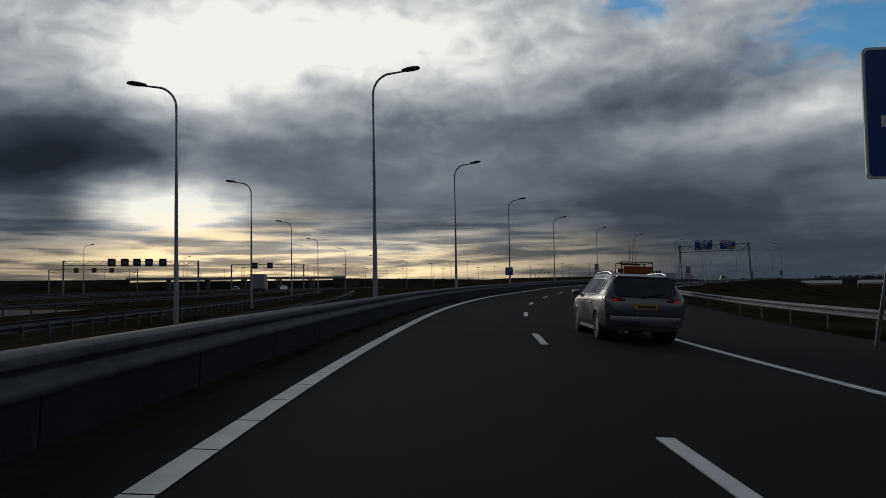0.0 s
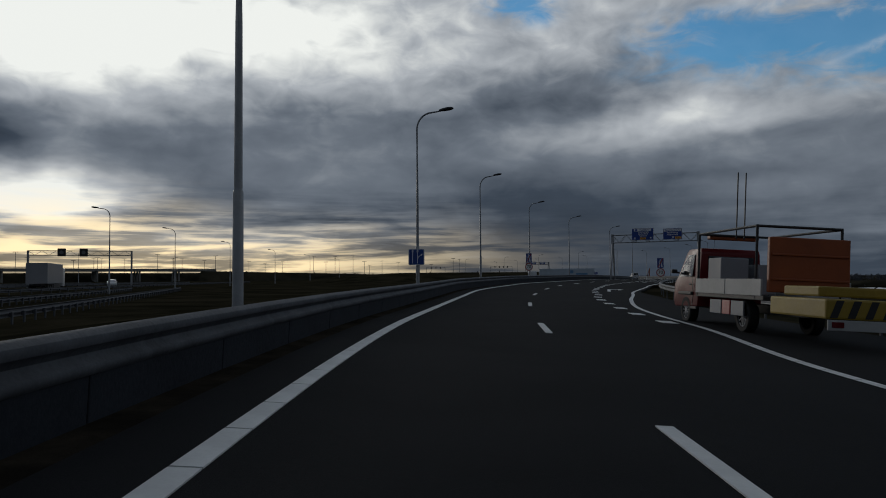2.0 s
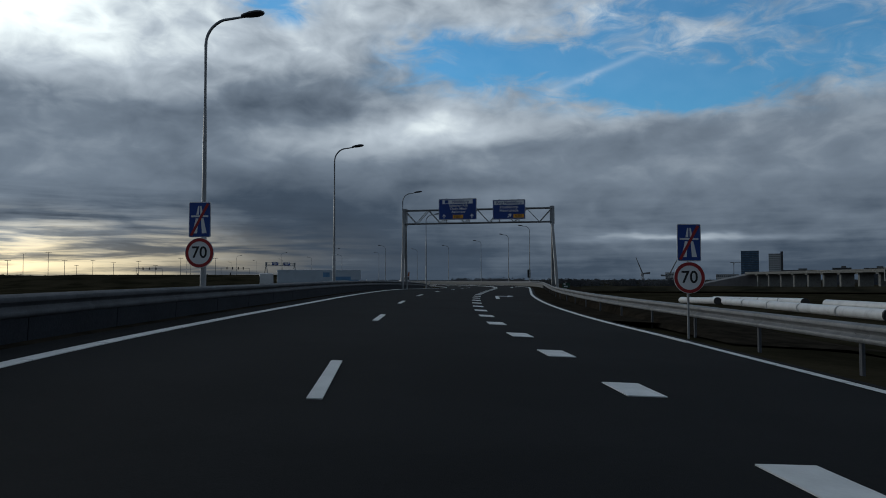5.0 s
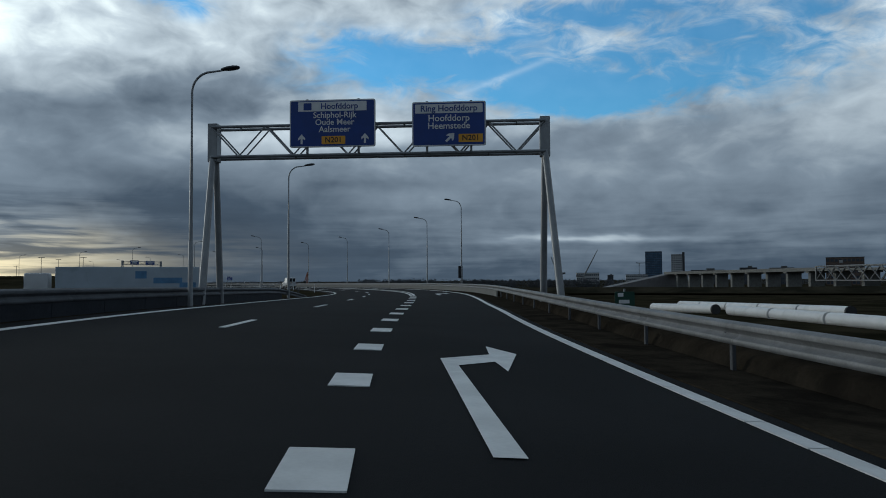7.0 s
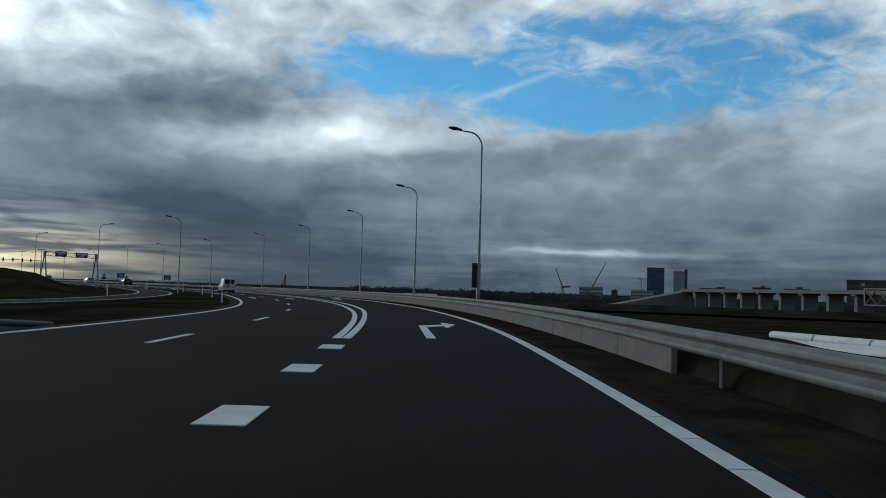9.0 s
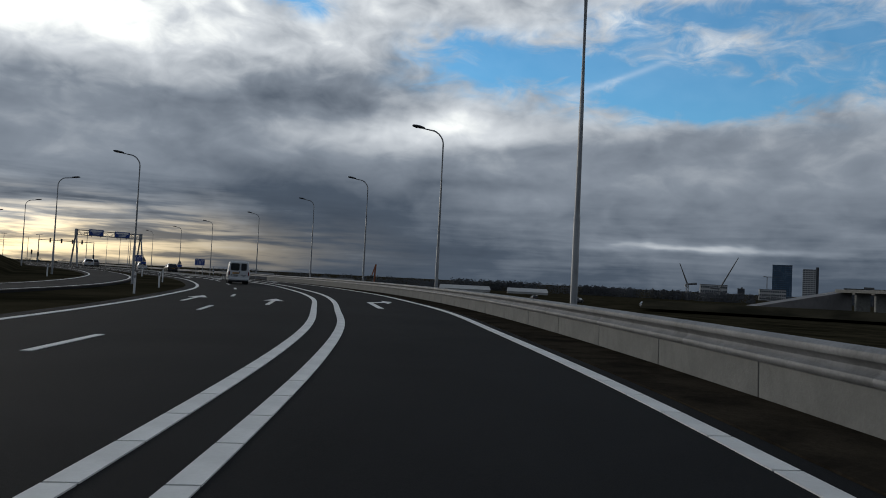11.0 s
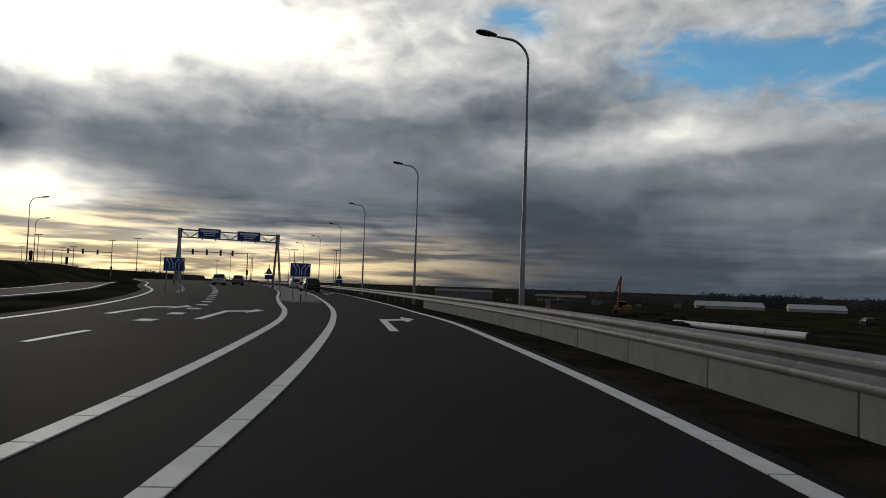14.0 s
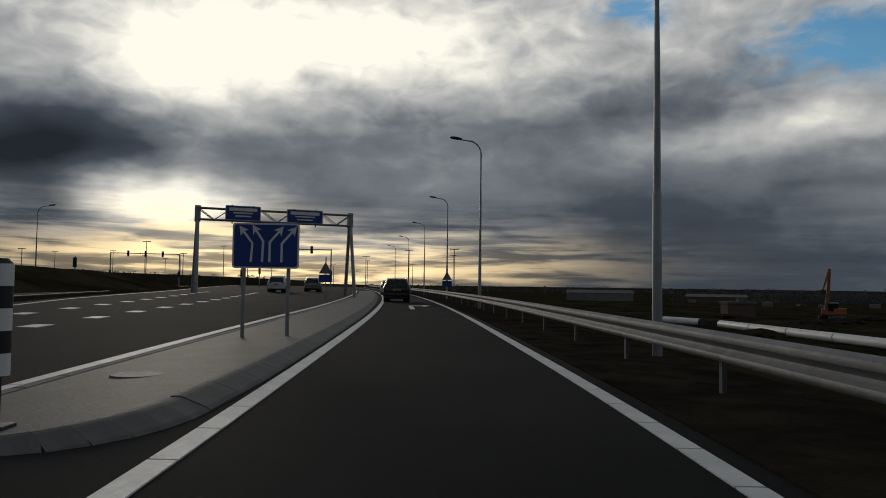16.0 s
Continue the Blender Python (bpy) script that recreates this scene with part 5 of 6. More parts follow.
def estate_car(name, label, paint, lit=True, hatch=False):
    """A long estate car; the rear faces -y, the foot of the wheels is z = 0."""
    t = thing(name, label, "car")
    tail = 0.0 if not hatch else 0.35
    st = [(-2.40 + tail, 0.42, 0.86, 0.90, 0.70, 0.74, 0.66), (-2.34 + tail, 0.32, 0.97, 1.05, 0.78, 0.84, 0.70), (-2.2 + tail, 0.27, 1.02, 1.30, 0.82, 0.88, 0.68), (-1.95 + tail, 0.24, 1.02, 1.455, 0.84, 0.905, 0.66), (-1.5, 0.22, 1.01, 1.515, 0.86, 0.92, 0.67), (-0.6, 0.20, 1.00, 1.53, 0.86, 0.925, 0.68), (0.2, 0.20, 0.985, 1.50, 0.86, 0.92, 0.67), (0.75, 0.20, 0.975, 1.35, 0.86, 0.92, 0.66), (1.15, 0.21, 0.965, 1.10, 0.86, 0.915, 0.66), (1.5, 0.22, 0.93, 0.985, 0.86, 0.90, 0.70), (2.0, 0.24, 0.84, 0.90, 0.82, 0.86, 0.68), (2.3, 0.28, 0.72, 0.78, 0.74, 0.78, 0.62), (2.4, 0.36, 0.62, 0.66, 0.64, 0.68, 0.55)]
    body = Shell(t, st, paint, ((-1.42, 0.335), (1.42, 0.335)), 0.375)
    ease = lambda v: min(1.0, max(0.0, v)) ** 2
    back = -1.82 + tail
    low = lambda y: 1.025 + 0.05 * ease((-0.6 - y) / 1.2) + 0.13 * ease((back + 0.22 - y) / 0.22)
    high = lambda y: min(body.roof(y) - 0.115, 1.40) - 0.09 * ease((back + 0.25 - y) / 0.25)
    body.patch("window_surround", PLASTIC, back, 1.0, low, high, 0.004, "black window surround", cols=30)
    for y0, y1 in ((back + 0.03, -1.10), (-1.06, -0.10), (-0.03, 0.95)):
        body.patch("side_window", GLASS, y0, y1, lambda y: low(y) + 0.02, lambda y: high(y) - 0.018, 0.010, "dark tinted side glass")
    line = list(np.linspace(back, 1.0, 26))
    body.trim("chrome_strip", CHROME, line, low, 0.015, 0.006, "bright window strip")
    body.trim("chrome_strip", CHROME, line, lambda y: max(low(y), high(y)), 0.015, 0.006, "bright window strip")
    # a black strip stands in for the shade in the door crease
    body.trim("swage_line", PLASTIC, list(np.linspace(-1.9 + tail, 1.35, 20)), lambda y: 0.885 - 0.03 * max(0, y), 0.009, -0.004, "dark strip for the shade in the door crease")
    for y in (-1.05, -0.06, 1.02):
        for sgn in (1, -1):
            bm = tube(bmesh.new(), [(sgn * (body.x(y, z) - 0.002), y, z) for z in (0.32, 0.5, 0.7, 0.86, 0.98)], [0.006] * 5, 5)
            part("door_gap", bm, BLACK, t)
    body.patch("tail_lamp", TAIL, -2.31 + tail, -2.02 + tail, lambda y: 0.90 + 0.085 * ease((y + 2.31 - tail) / 0.29), lambda y: 1.0, 0.010, "dark red tail lamp")
    for x in (-0.80, 0.80):
        for y in (-1.42, 1.42):
            wheel(t, (math.copysign(0.775, x), y, 0.335), 0.335, 0.215, math.copysign(1, x), 15)
        mirror(t, math.copysign(1.02, x), 0.80, 1.05, paint)
        sg = math.copysign(1, x)
        tl = tube(bmesh.new(), [(sg * 0.79, -2.25 + tail, 0.965), (sg * 0.70, -2.345 + tail, 0.955), (sg * 0.52, -2.375 + tail, 0.935), (sg * 0.44, -2.375 + tail, 0.925)], [0.045, 0.055, 0.040, 0.018], 10)
        lamp_ = part("tail_lamp", tl, TAIL, t, "dark red tail lamp", smooth_shade=True)
        if lit:
            part("lit_strip", tube(bmesh.new(), [(sg * 0.775, -2.30 + tail, 0.945), (sg * 0.69, -2.395 + tail, 0.935), (sg * 0.60, -2.415 + tail, 0.925)], [0.022, 0.028, 0.014], 8), TAIL_LIT, lamp_, "glowing red strip", True)
        rail = [(-1.72 + tail, -0.004), (-1.62 + tail * 0.6, 0.022), (-1.2, 0.034), (-0.6, 0.036), (0.0, 0.030), (0.28, 0.012), (0.36, -0.006)]
        bm = tube(bmesh.new(), [(sg * 0.615, y, body.roof(y) + h) for y, h in rail], [0.014, 0.018, 0.019, 0.019, 0.018, 0.016, 0.012], 8)
        part("roof_rail", bm, CHROME, t, smooth_shade=True)
        for y in (-0.85, 0.15):
            part("door_handle", box_bm((0.05, 0.19, 0.035), (math.copysign(body.x(y, 0.83) + 0.012, x), y, 0.83), 0.012), paint, t)
        part("sill", box_bm((0.04, 2.0, 0.08), (math.copysign(0.85, x), 0, 0.235), 0.015), PLASTIC, t)
    tilted_plate("rear_window", 1.34, 0.50, (0, -2.235 + tail, 1.215), -32, GLASS, t, 0.05, 0.13, "dark tinted rear window")
    part("roof_spoiler", box_bm((1.16, 0.20, 0.035), (0, -2.05 + tail, 1.455), 0.015), paint, t, smooth_shade=True)
    part("chrome_strip", box_bm((0.90, 0.02, 0.025), (0, -2.385 + tail, 0.86), 0.008), CHROME, t, "bright strip over the number plate")
    part("hatch_gap", box_bm((1.36, 0.012, 0.012), (0, -2.412 + tail, 0.615), 0.003), BLACK, t)
    part("rear_wiper", rod(bmesh.new(), (-0.05, -2.42 + tail, 1.02), (0.42, -2.36 + tail, 1.10), 0.010, seg=6), BLACK, t)
    part("bumper", box_bm((1.56, 0.16, 0.26), (0, -2.33 + tail, 0.48), 0.06), paint, t, smooth_shade=True)
    part("bumper_skirt", box_bm((1.46, 0.14, 0.12), (0, -2.31 + tail, 0.31), 0.04), PLASTIC, t)
    number_plate(t, (0, -2.425 + tail, 0.80), -6)
    part("brake_lamp", box_bm((0.30, 0.05, 0.03), (0, -2.06 + tail, 1.44), 0.01), TAIL, t)
    tilted_plate("windscreen", 1.18, 0.72, (0, 0.86, 1.25), 59, GLASS, t, 0.03, 0.1)
    return t


car = estate_car("estate_car", "silver estate car with lit tail lamps and roof rails", SILVER)
car.matrix_world = on_road(18.6, 4.0, 0.0, -2.5) @ Matrix.Rotation(math.atan(float(bank(18.6))), 4, "Y")
car = estate_car("hatchback", "small black hatchback driving in the exit lane", CAR_BLACK, False, True)
car.matrix_world = on_road(352.5, -0.75)
car = estate_car("hatchback", "small white car on the lane beyond the island", VAN_WHITE, False, True)
car.matrix_world = on_road(382.0, -0.9)


def panel_van(name, label):
    """A small high-roofed delivery van; the rear faces -y."""
    t = thing(name, label, "van")
    st = [(-2.12, 0.36, 0.98, 1.70, 0.76, 0.80, 0.66), (-2.06, 0.30, 1.0, 1.80, 0.80, 0.845, 0.70), (-1.7, 0.26, 1.0, 1.84, 0.81, 0.855, 0.73), (-0.9, 0.24, 1.0, 1.85, 0.81, 0.86, 0.74), (-0.1, 0.22, 0.99, 1.82, 0.81, 0.86, 0.73), (0.25, 0.22, 0.98, 1.64, 0.81, 0.855, 0.70), (0.6, 0.22, 0.965, 1.40, 0.81, 0.85, 0.68), (1.0, 0.22, 0.95, 1.10, 0.81, 0.845, 0.68), (1.3, 0.23, 0.91, 0.97, 0.80, 0.83, 0.68), (1.75, 0.25, 0.80, 0.86, 0.76, 0.79, 0.64), (2.02, 0.30, 0.66, 0.72, 0.68, 0.71, 0.56), (2.10, 0.38, 0.58, 0.62, 0.60, 0.62, 0.5)]
    body = Shell(t, st, VAN_WHITE, ((-1.28, 0.30), (1.30, 0.30)), 0.345)
    body.patch("side_window", GLASS, -0.02, 0.86, lambda y: 1.05, lambda y: min(body.roof(y) - 0.13, 1.62), 0.008, "dark tinted side glass")
    for sgn, ob in zip((1, -1), body.patch("side_panel", VAN_WHITE, -1.78, -0.25, lambda y: 1.12, lambda y: 1.62, 0.012, "raised blank side panel")):
        part("lettering_bar", box_bm((0.006, 0.85, 0.09), (sgn * (body.x(-0.9, 1.22) + 0.012), -0.85, 1.22)), BACK, ob)
        part("logo_stripe", box_bm((0.006, 0.16, 0.16), (sgn * (body.x(-1.5, 1.24) + 0.012), -1.52, 1.24)), BACK, ob)
    for y in (-0.18, 0.95):
        for sgn in (1, -1):
            bm = tube(bmesh.new(), [(sgn * (body.x(y, z) - 0.002), y, z) for z in (0.32, 0.5, 0.7, 0.86, 0.98)], [0.006] * 5, 5)
            part("door_gap", bm, BLACK, t)
    for sx in (-1, 1):
        for y in (-1.28, 1.30):
            wheel(t, (sx * 0.735, y, 0.30), 0.30, 0.19, sx, 7)
        mirror(t, sx * 0.98, 0.76, 1.08, PLASTIC)
        part("tail_lamp", box_bm((0.11, 0.12, 0.33), (sx * 0.765, -2.075, 0.87), 0.025), TAIL, t, "tall red tail lamp")
        part("rub_strip", box_bm((0.012, 1.8, 0.05), (sx * 0.858, 0.0, 0.60), 0.004), VAN_WHITE, t)
        part("door_handle", box_bm((0.03, 0.16, 0.04), (sx * 0.865, 0.05, 0.93), 0.01), PLASTIC, t)
    door = plate("rear_door", 0.82, 1.30, (-0.32, -2.10, 1.10), VAN_WHITE, t, 0.05, 0.09)
    plate("rear_window", 0.68, 0.58, (-0.32, -2.135, 1.41), GLASS, door, 0.02, 0.09, "dark tinted rear window")
    part("logo_stripe", box_bm((0.14, 0.006, 0.10), (-0.58, -2.13, 0.73)), BACK, door)
    part("lettering_bar", box_bm((0.40, 0.006, 0.075), (-0.27, -2.13, 0.73)), BLACK, door)
    part("lettering_bar", box_bm((0.42, 0.006, 0.04), (-0.30, -2.13, 0.63)), BACK, door)
    round_plate("badge", 0.055, (-0.02, -2.13, 1.02), CHROME, door, 0.012, 16)
    number_plate(door, (-0.26, -2.135, 0.90))
    part("door_handle", box_bm((0.05, 0.03, 0.16), (0.045, -2.13, 0.98), 0.01), PLASTIC, door)
    door = plate("rear_door", 0.56, 1.30, (0.39, -2.10, 1.10), VAN_WHITE, t, 0.05, 0.09)
    plate("rear_window", 0.42, 0.58, (0.37, -2.135, 1.41), GLASS, door, 0.02, 0.09, "dark tinted rear window")
    part("lettering_bar", box_bm((0.42, 0.006, 0.055), (0.36, -2.13, 0.735)), BACK, door)
    part("lettering_bar", box_bm((0.24, 0.006, 0.04), (0.40, -2.13, 0.63)), BACK, door)
    part("bumper", box_bm((1.58, 0.16, 0.20), (0, -2.12, 0.42), 0.05), VAN_WHITE, t)
    part("underbody", box_bm((1.40, 3.6, 0.16), (0, 0, 0.24), 0.03), PLASTIC, t)
    tilted_plate("windscreen", 1.22, 0.78, (0, 0.50, 1.43), 52, GLASS, t, 0.03, 0.1)
    return t


van = panel_van("delivery_van", "small white delivery van with dark rear windows")
van.matrix_world = on_road(273.2, -5.55, 0.0, 1.0)


SIDE_BOARD = material("dull white board", (0.38, 0.38, 0.37), 0.55, vary=0.08, scale=1.0, fine=20, bump=0.02, stain=0.2, spec=0.3)


def works_truck():
    """A red road works truck with a tipper bed, an orange board and a crash cushion at its rear, which faces -y."""
    t = thing("works_truck", "red road works truck with orange board and yellow crash cushion", "truck")
    side_line = [(4.02, 0.55), (5.95, 0.5), (6.05, 0.75), (6.02, 1.2), (5.86, 1.38), (5.72, 1.44), (5.22, 2.22), (5.05, 2.32), (4.08, 2.34), (4.0, 2.2)]
    bm = bmesh.new()
    flanks = [[bm.verts.new((x * (0.9 if z > 2 else 1.0), y, z)) for y, z in side_line] for x in (-1.0, 1.0)]
    bm.faces.new(flanks[0])
    bm.faces.new(flanks[1])
    for k in range(len(side_line)):
        bm.faces.new((flanks[0][k], flanks[0][(k + 1) % len(side_line)], flanks[1][(k + 1) % len(side_line)], flanks[1][k]))
    bmesh.ops.recalc_face_normals(bm, faces=bm.faces)
    bmesh.ops.bevel(bm, geom=[e for e in bm.edges], offset=0.05, segments=2, profile=0.6, affect="EDGES")
    cab = part("cab", bm, TRUCK_RED, t, smooth_shade=True)
    for sx in (-1, 1):
        pane = [(4.45, 1.46), (5.55, 1.46), (5.12, 2.12), (4.45, 2.16)]
        link("side_window", [(sx * (1.012 - 0.1 * max(0, z - 1.44) / 0.8), y, z) for y, z in pane], [(0, 1, 2, 3)], GLASS, cab, "dark side window")
        part("door_gap", box_bm((0.01, 0.02, 0.85), (sx * 1.003, 4.42, 1.0)), BLACK, cab)
        part("door_handle", box_bm((0.03, 0.16, 0.04), (sx * 1.01, 4.6, 1.22), 0.01), PLASTIC, cab)
        part("mud_guard", box_bm((0.12, 1.1, 0.10), (sx * 1.0, 4.95, 0.94), 0.03), PLASTIC, cab)
        part("step", box_bm((0.12, 0.5, 0.08), (sx * 0.98, 4.25, 0.5), 0.02), PLASTIC, cab)
        mirror(t, sx * 1.2, 5.5, 1.62, PLASTIC)
        for y, r in ((4.95, 0.42), (0.9, 0.42)):
            wheel(t, (sx * 0.86, y, r), r, 0.28, sx, 12, GREY_BOX)
    part("rear_window", box_bm((1.4, 0.03, 0.5), (0, 3.995, 1.85), 0.01), GLASS, cab)
    part("chassis", box_bm((0.9, 7.4, 0.22), (0, 2.2, 0.62), 0.02), PLASTIC, t)
    part("bed_floor", box_bm((2.2, 4.3, 0.12), (0, 1.7, 0.92), 0.02), PLASTIC, t)
    for sx in (-1, 1):
        for k in range(2):
            part("side_board", box_bm((0.05, 2.08, 0.42), (sx * 1.1, 0.68 + 2.12 * k, 1.18), 0.012), SIDE_BOARD, t, "greyish white drop side")
        # white panels toned grey, their shade put into the colour
        part("warning_panel", box_bm((0.04, 0.75, 0.38), (sx * 1.08, 1.0, 0.62), 0.01), GREY_BOX, t)
        part("warning_panel", box_bm((0.04, 0.75, 0.38), (sx * 1.08, 2.4, 0.62), 0.01), GREY_BOX, t)
        part("warning_panel", box_bm((0.04, 0.5, 0.38), (sx * 1.08, 1.7, 0.62), 0.01), RED, t)
        for y in (0.0, 3.75):
            part("rack_post", rod(bmesh.new(), (sx * 1.08, y, 0.9), (sx * 1.08, y, 2.75), 0.035, seg=8), BLACK, t)
        part("rack_rail", rod(bmesh.new(), (sx * 1.08, 0, 2.72), (sx * 1.08, 3.75, 2.72), 0.035, seg=8), BLACK, t)
    for y in (0.0, 3.75):
        part("rack_rail", rod(bmesh.new(), (-1.08, y, 2.72), (1.08, y, 2.72), 0.035, seg=8), BLACK, t)
    part("light_bar", box_bm((1.5, 0.25, 0.14), (0, 3.9, 2.66), 0.04), ORANGE, t)
    part("tool_cabinet", box_bm((0.8, 0.9, 1.0), (-0.55, 2.9, 1.5), 0.03), GREY_BOX, t, "grey steel cabinet")
    part("tool_cabinet", box_bm((0.5, 0.7, 0.85), (0.35, 2.7, 1.42), 0.03), GREY_BOX, t, "grey steel cabinet")
    board = part("arrow_board", box_bm((2.0, 0.14, 1.35), (0, -0.45, 1.75), 0.03), ORANGE, t, "folded orange arrow board")
    for k in range(2):
        part("stiffener", box_bm((1.9, 0.05, 0.05), (0, -0.54, 1.4 + 0.6 * k), 0.01), ORANGE, board)
    part("cushion", box_bm((2.2, 2.4, 0.42), (0, -2.0, 0.78), 0.05), CUSHION, t, "yellow crash cushion")
    part("cushion", box_bm((1.9, 1.5, 0.22), (0, -1.9, 1.14), 0.04), CUSHION, t, "yellow upper cushion")
    for k in range(6):
        x = -0.92 + 0.37 * k
        shape_ob = shape("chevron", [(x - 0.1, 0.60), (x + 0.06, 0.60), (x + 0.2, 0.96), (x + 0.04, 0.96)], -3.202, BLACK, t)
    part("tail_panel", box_bm((2.1, 0.05, 0.22), (0, -3.18, 0.45), 0.01), SIDE_BOARD, t)
    for sx in (-1, 1):
        part("tail_lamp", box_bm((0.25, 0.06, 0.12), (sx * 0.85, -3.2, 0.46), 0.01), TAIL, t)
        part("antenna", rod(bmesh.new(), (sx * 0.12, 3.4, 2.6), (sx * 0.12, 3.4, 4.6), 0.02, seg=6), BLACK, t)
    return t


truck = works_truck()
truck.matrix_world = on_road(54.6, 8.0, 0.0, -7.0) @ Matrix.Rotation(math.atan(float(bank(53.4))), 4, "Y")


PALE_BLUE = material("pale blue print", (0.10, 0.22, 0.38), 0.5, vary=0.2, scale=1.0, fine=20, bump=0.0)


def lorry(name, label, side_mat, logo):
    """A lorry with a long box trailer, y forward."""
    t = thing(name, label, "lorry")
    part("box", box_bm((2.5, 12.5, 2.7), (0, 0, 2.5), 0.05), side_mat, t)
    part("chassis", box_bm((1.0, 12.0, 0.25), (0, 0, 1.0), 0.03), PLASTIC, t)
    part("cab", box_bm((2.4, 2.0, 2.6), (0, 7.8, 2.0), 0.2), VAN_WHITE, t, smooth_shade=True)
    part("windscreen", box_bm((2.1, 0.05, 0.9), (0, 8.8, 2.4), 0.02), GLASS, t)
    for sx in (-1, 1):
        for y in (-4.6, -3.3, -2.0, 7.6, 4.6):
            wheel(t, (sx * 1.0, y, 0.5), 0.5, 0.3, sx, 6)
        part("side_skirt", box_bm((0.05, 5.0, 0.5), (sx * 1.2, 1.2, 0.85), 0.01), PLASTIC, t)
        if logo:
            part("logo_patch", box_bm((0.01, 2.6, 0.55), (sx * 1.257, -3.4, 2.55)), PALE_BLUE, t)
            part("logo_patch", box_bm((0.01, 1.5, 0.9), (sx * 1.257, -5.2, 1.9)), PALE_BLUE, t)
            part("logo_patch", box_bm((0.01, 1.0, 0.7), (sx * 1.257, -1.0, 3.1)), PALE_BLUE, t)
            part("logo_patch", box_bm((0.01, 2.0, 1.3), (sx * 1.257, 2.6, 2.4)), TRAILER_WHITE, t)
    return t


ob = lorry("lorry", "white box lorry with blue patches on the far lane", TRAILER_WHITE, True)
ob.matrix_world = pose(59.0, 196.3, -0.75, 0, 0, 75)
ob = lorry("lorry", "grey box lorry on the far carriageway", GREY_BOX, False)
ob.matrix_world = pose(-33.9, 142.0, -0.35, 0, 0, 10)
for x, y, turn in ((-42, 205, 190), (-58, 215, 10)):
    ob = estate_car("hatchback", "pale car on the far carriageway", VAN_WHITE, False, True)
    ob.matrix_world = pose(x, y, -0.30, 0, 0, turn)
for s, u, h, turn, paint in ((376, -12.0, 0.0, 0, VAN_WHITE), (388, -9.5, 0.0, 0, SILVER)):
    ob = estate_car("hatchback", "pale car near the junction lights", paint, False, True)
    ob.matrix_world = on_road(s, u, h, turn)


# ---------------------------------------------------------------- beyond the left verge


def matrix_gantry(a, b, z_top, heads, label):
    """A slim lattice portal with dark lane signal boxes."""
    a, b = Vector(a), Vector(b)
    w = (b - a).length
    t = thing("matrix_gantry", label, "sign gantry", "gantries")
    for x in (0, w):
        part("leg", box_bm((0.32, 0.4, z_top + 1.5), (x, 0, z_top / 2 - 0.75), 0.03), POLE, t)
    for z in (z_top - 0.05, z_top - 0.85):
        for y in (-0.3, 0.3):
            part("chord", rod(bmesh.new(), (0, y, z), (w, y, z), 0.06, seg=6), POLE, t)
    bm = bmesh.new()
    n = int(w / 1.1)
    for i in range(n):
        z = (z_top - 0.05, z_top - 0.85)
        rod(bm, (w * i / n, -0.3, z[i % 2]), (w * (i + 1) / n, -0.3, z[1 - i % 2]), 0.035, seg=6)
    part("lattice", bm, POLE, t)
    for x in heads:
        h = part("lane_signal", box_bm((1.35, 0.35, 1.45), (x * w, -0.55, z_top - 0.35), 0.06), BLACK, t, "dark lane signal box")
        round_plate("signal_face", 0.34, (x * w, -0.735, z_top - 0.35), BACK, h, 0.02, 16)
    d = b - a
    t.matrix_world = pose(a.x, a.y, 0, 0, 0, math.degrees(math.atan2(d.y, d.x)))
    return t


matrix_gantry((-48.8, 176.7), (-31.9, 179.7), 6.6, (0.32, 0.53), "lattice gantry with two dark lane signals")
matrix_gantry((-66.9, 132.5), (-45.8, 142.5), 6.4, (0.34, 0.435, 0.525, 0.615, 0.72), "lattice gantry with five dark lane signals")
matrix_gantry((-118, 225.0), (-95, 235), 7.4, (0.3, 0.5, 0.7), "lattice gantry with three dark lane signals")
MOTOR = [((-30, -60), (-33, 30), (-36, 120), (-34, 200), (-26, 290)), ((-58, -60), (-62, 30), (-64, 120), (-62, 200), (-55, 290))]


def free_road(points, width, label, z=-0.30):
    """A strip of road through a few places."""
    pts = [Vector((*p, 0)) for p in points]
    t = np.linspace(0, len(pts) - 1, 60)
    xs, ys = smooth(range(len(pts)), [p.x for p in pts], t), smooth(range(len(pts)), [p.y for p in pts], t)
    verts, faces = [], []
    for i in range(60):
        j, k = max(i - 1, 0), min(i + 1, 59)
        d = Vector((xs[k] - xs[j], ys[k] - ys[j], 0)).normalized()
        n = Vector((d.y, -d.x, 0))
        c = Vector((xs[i], ys[i], z))
        verts += [c - n * width / 2 - Vector((0, 0, 0.4)), c - n * width / 2, c + n * width / 2, c + n * width / 2 - Vector((0, 0, 0.4))]
    for i in range(59):
        for j in range(3):
            a = i * 4 + j
            faces.append((a, a + 1, a + 5, a + 4))
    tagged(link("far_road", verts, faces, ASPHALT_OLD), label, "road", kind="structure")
    return [(Vector((x, y, z))) for x, y in zip(xs, ys)]


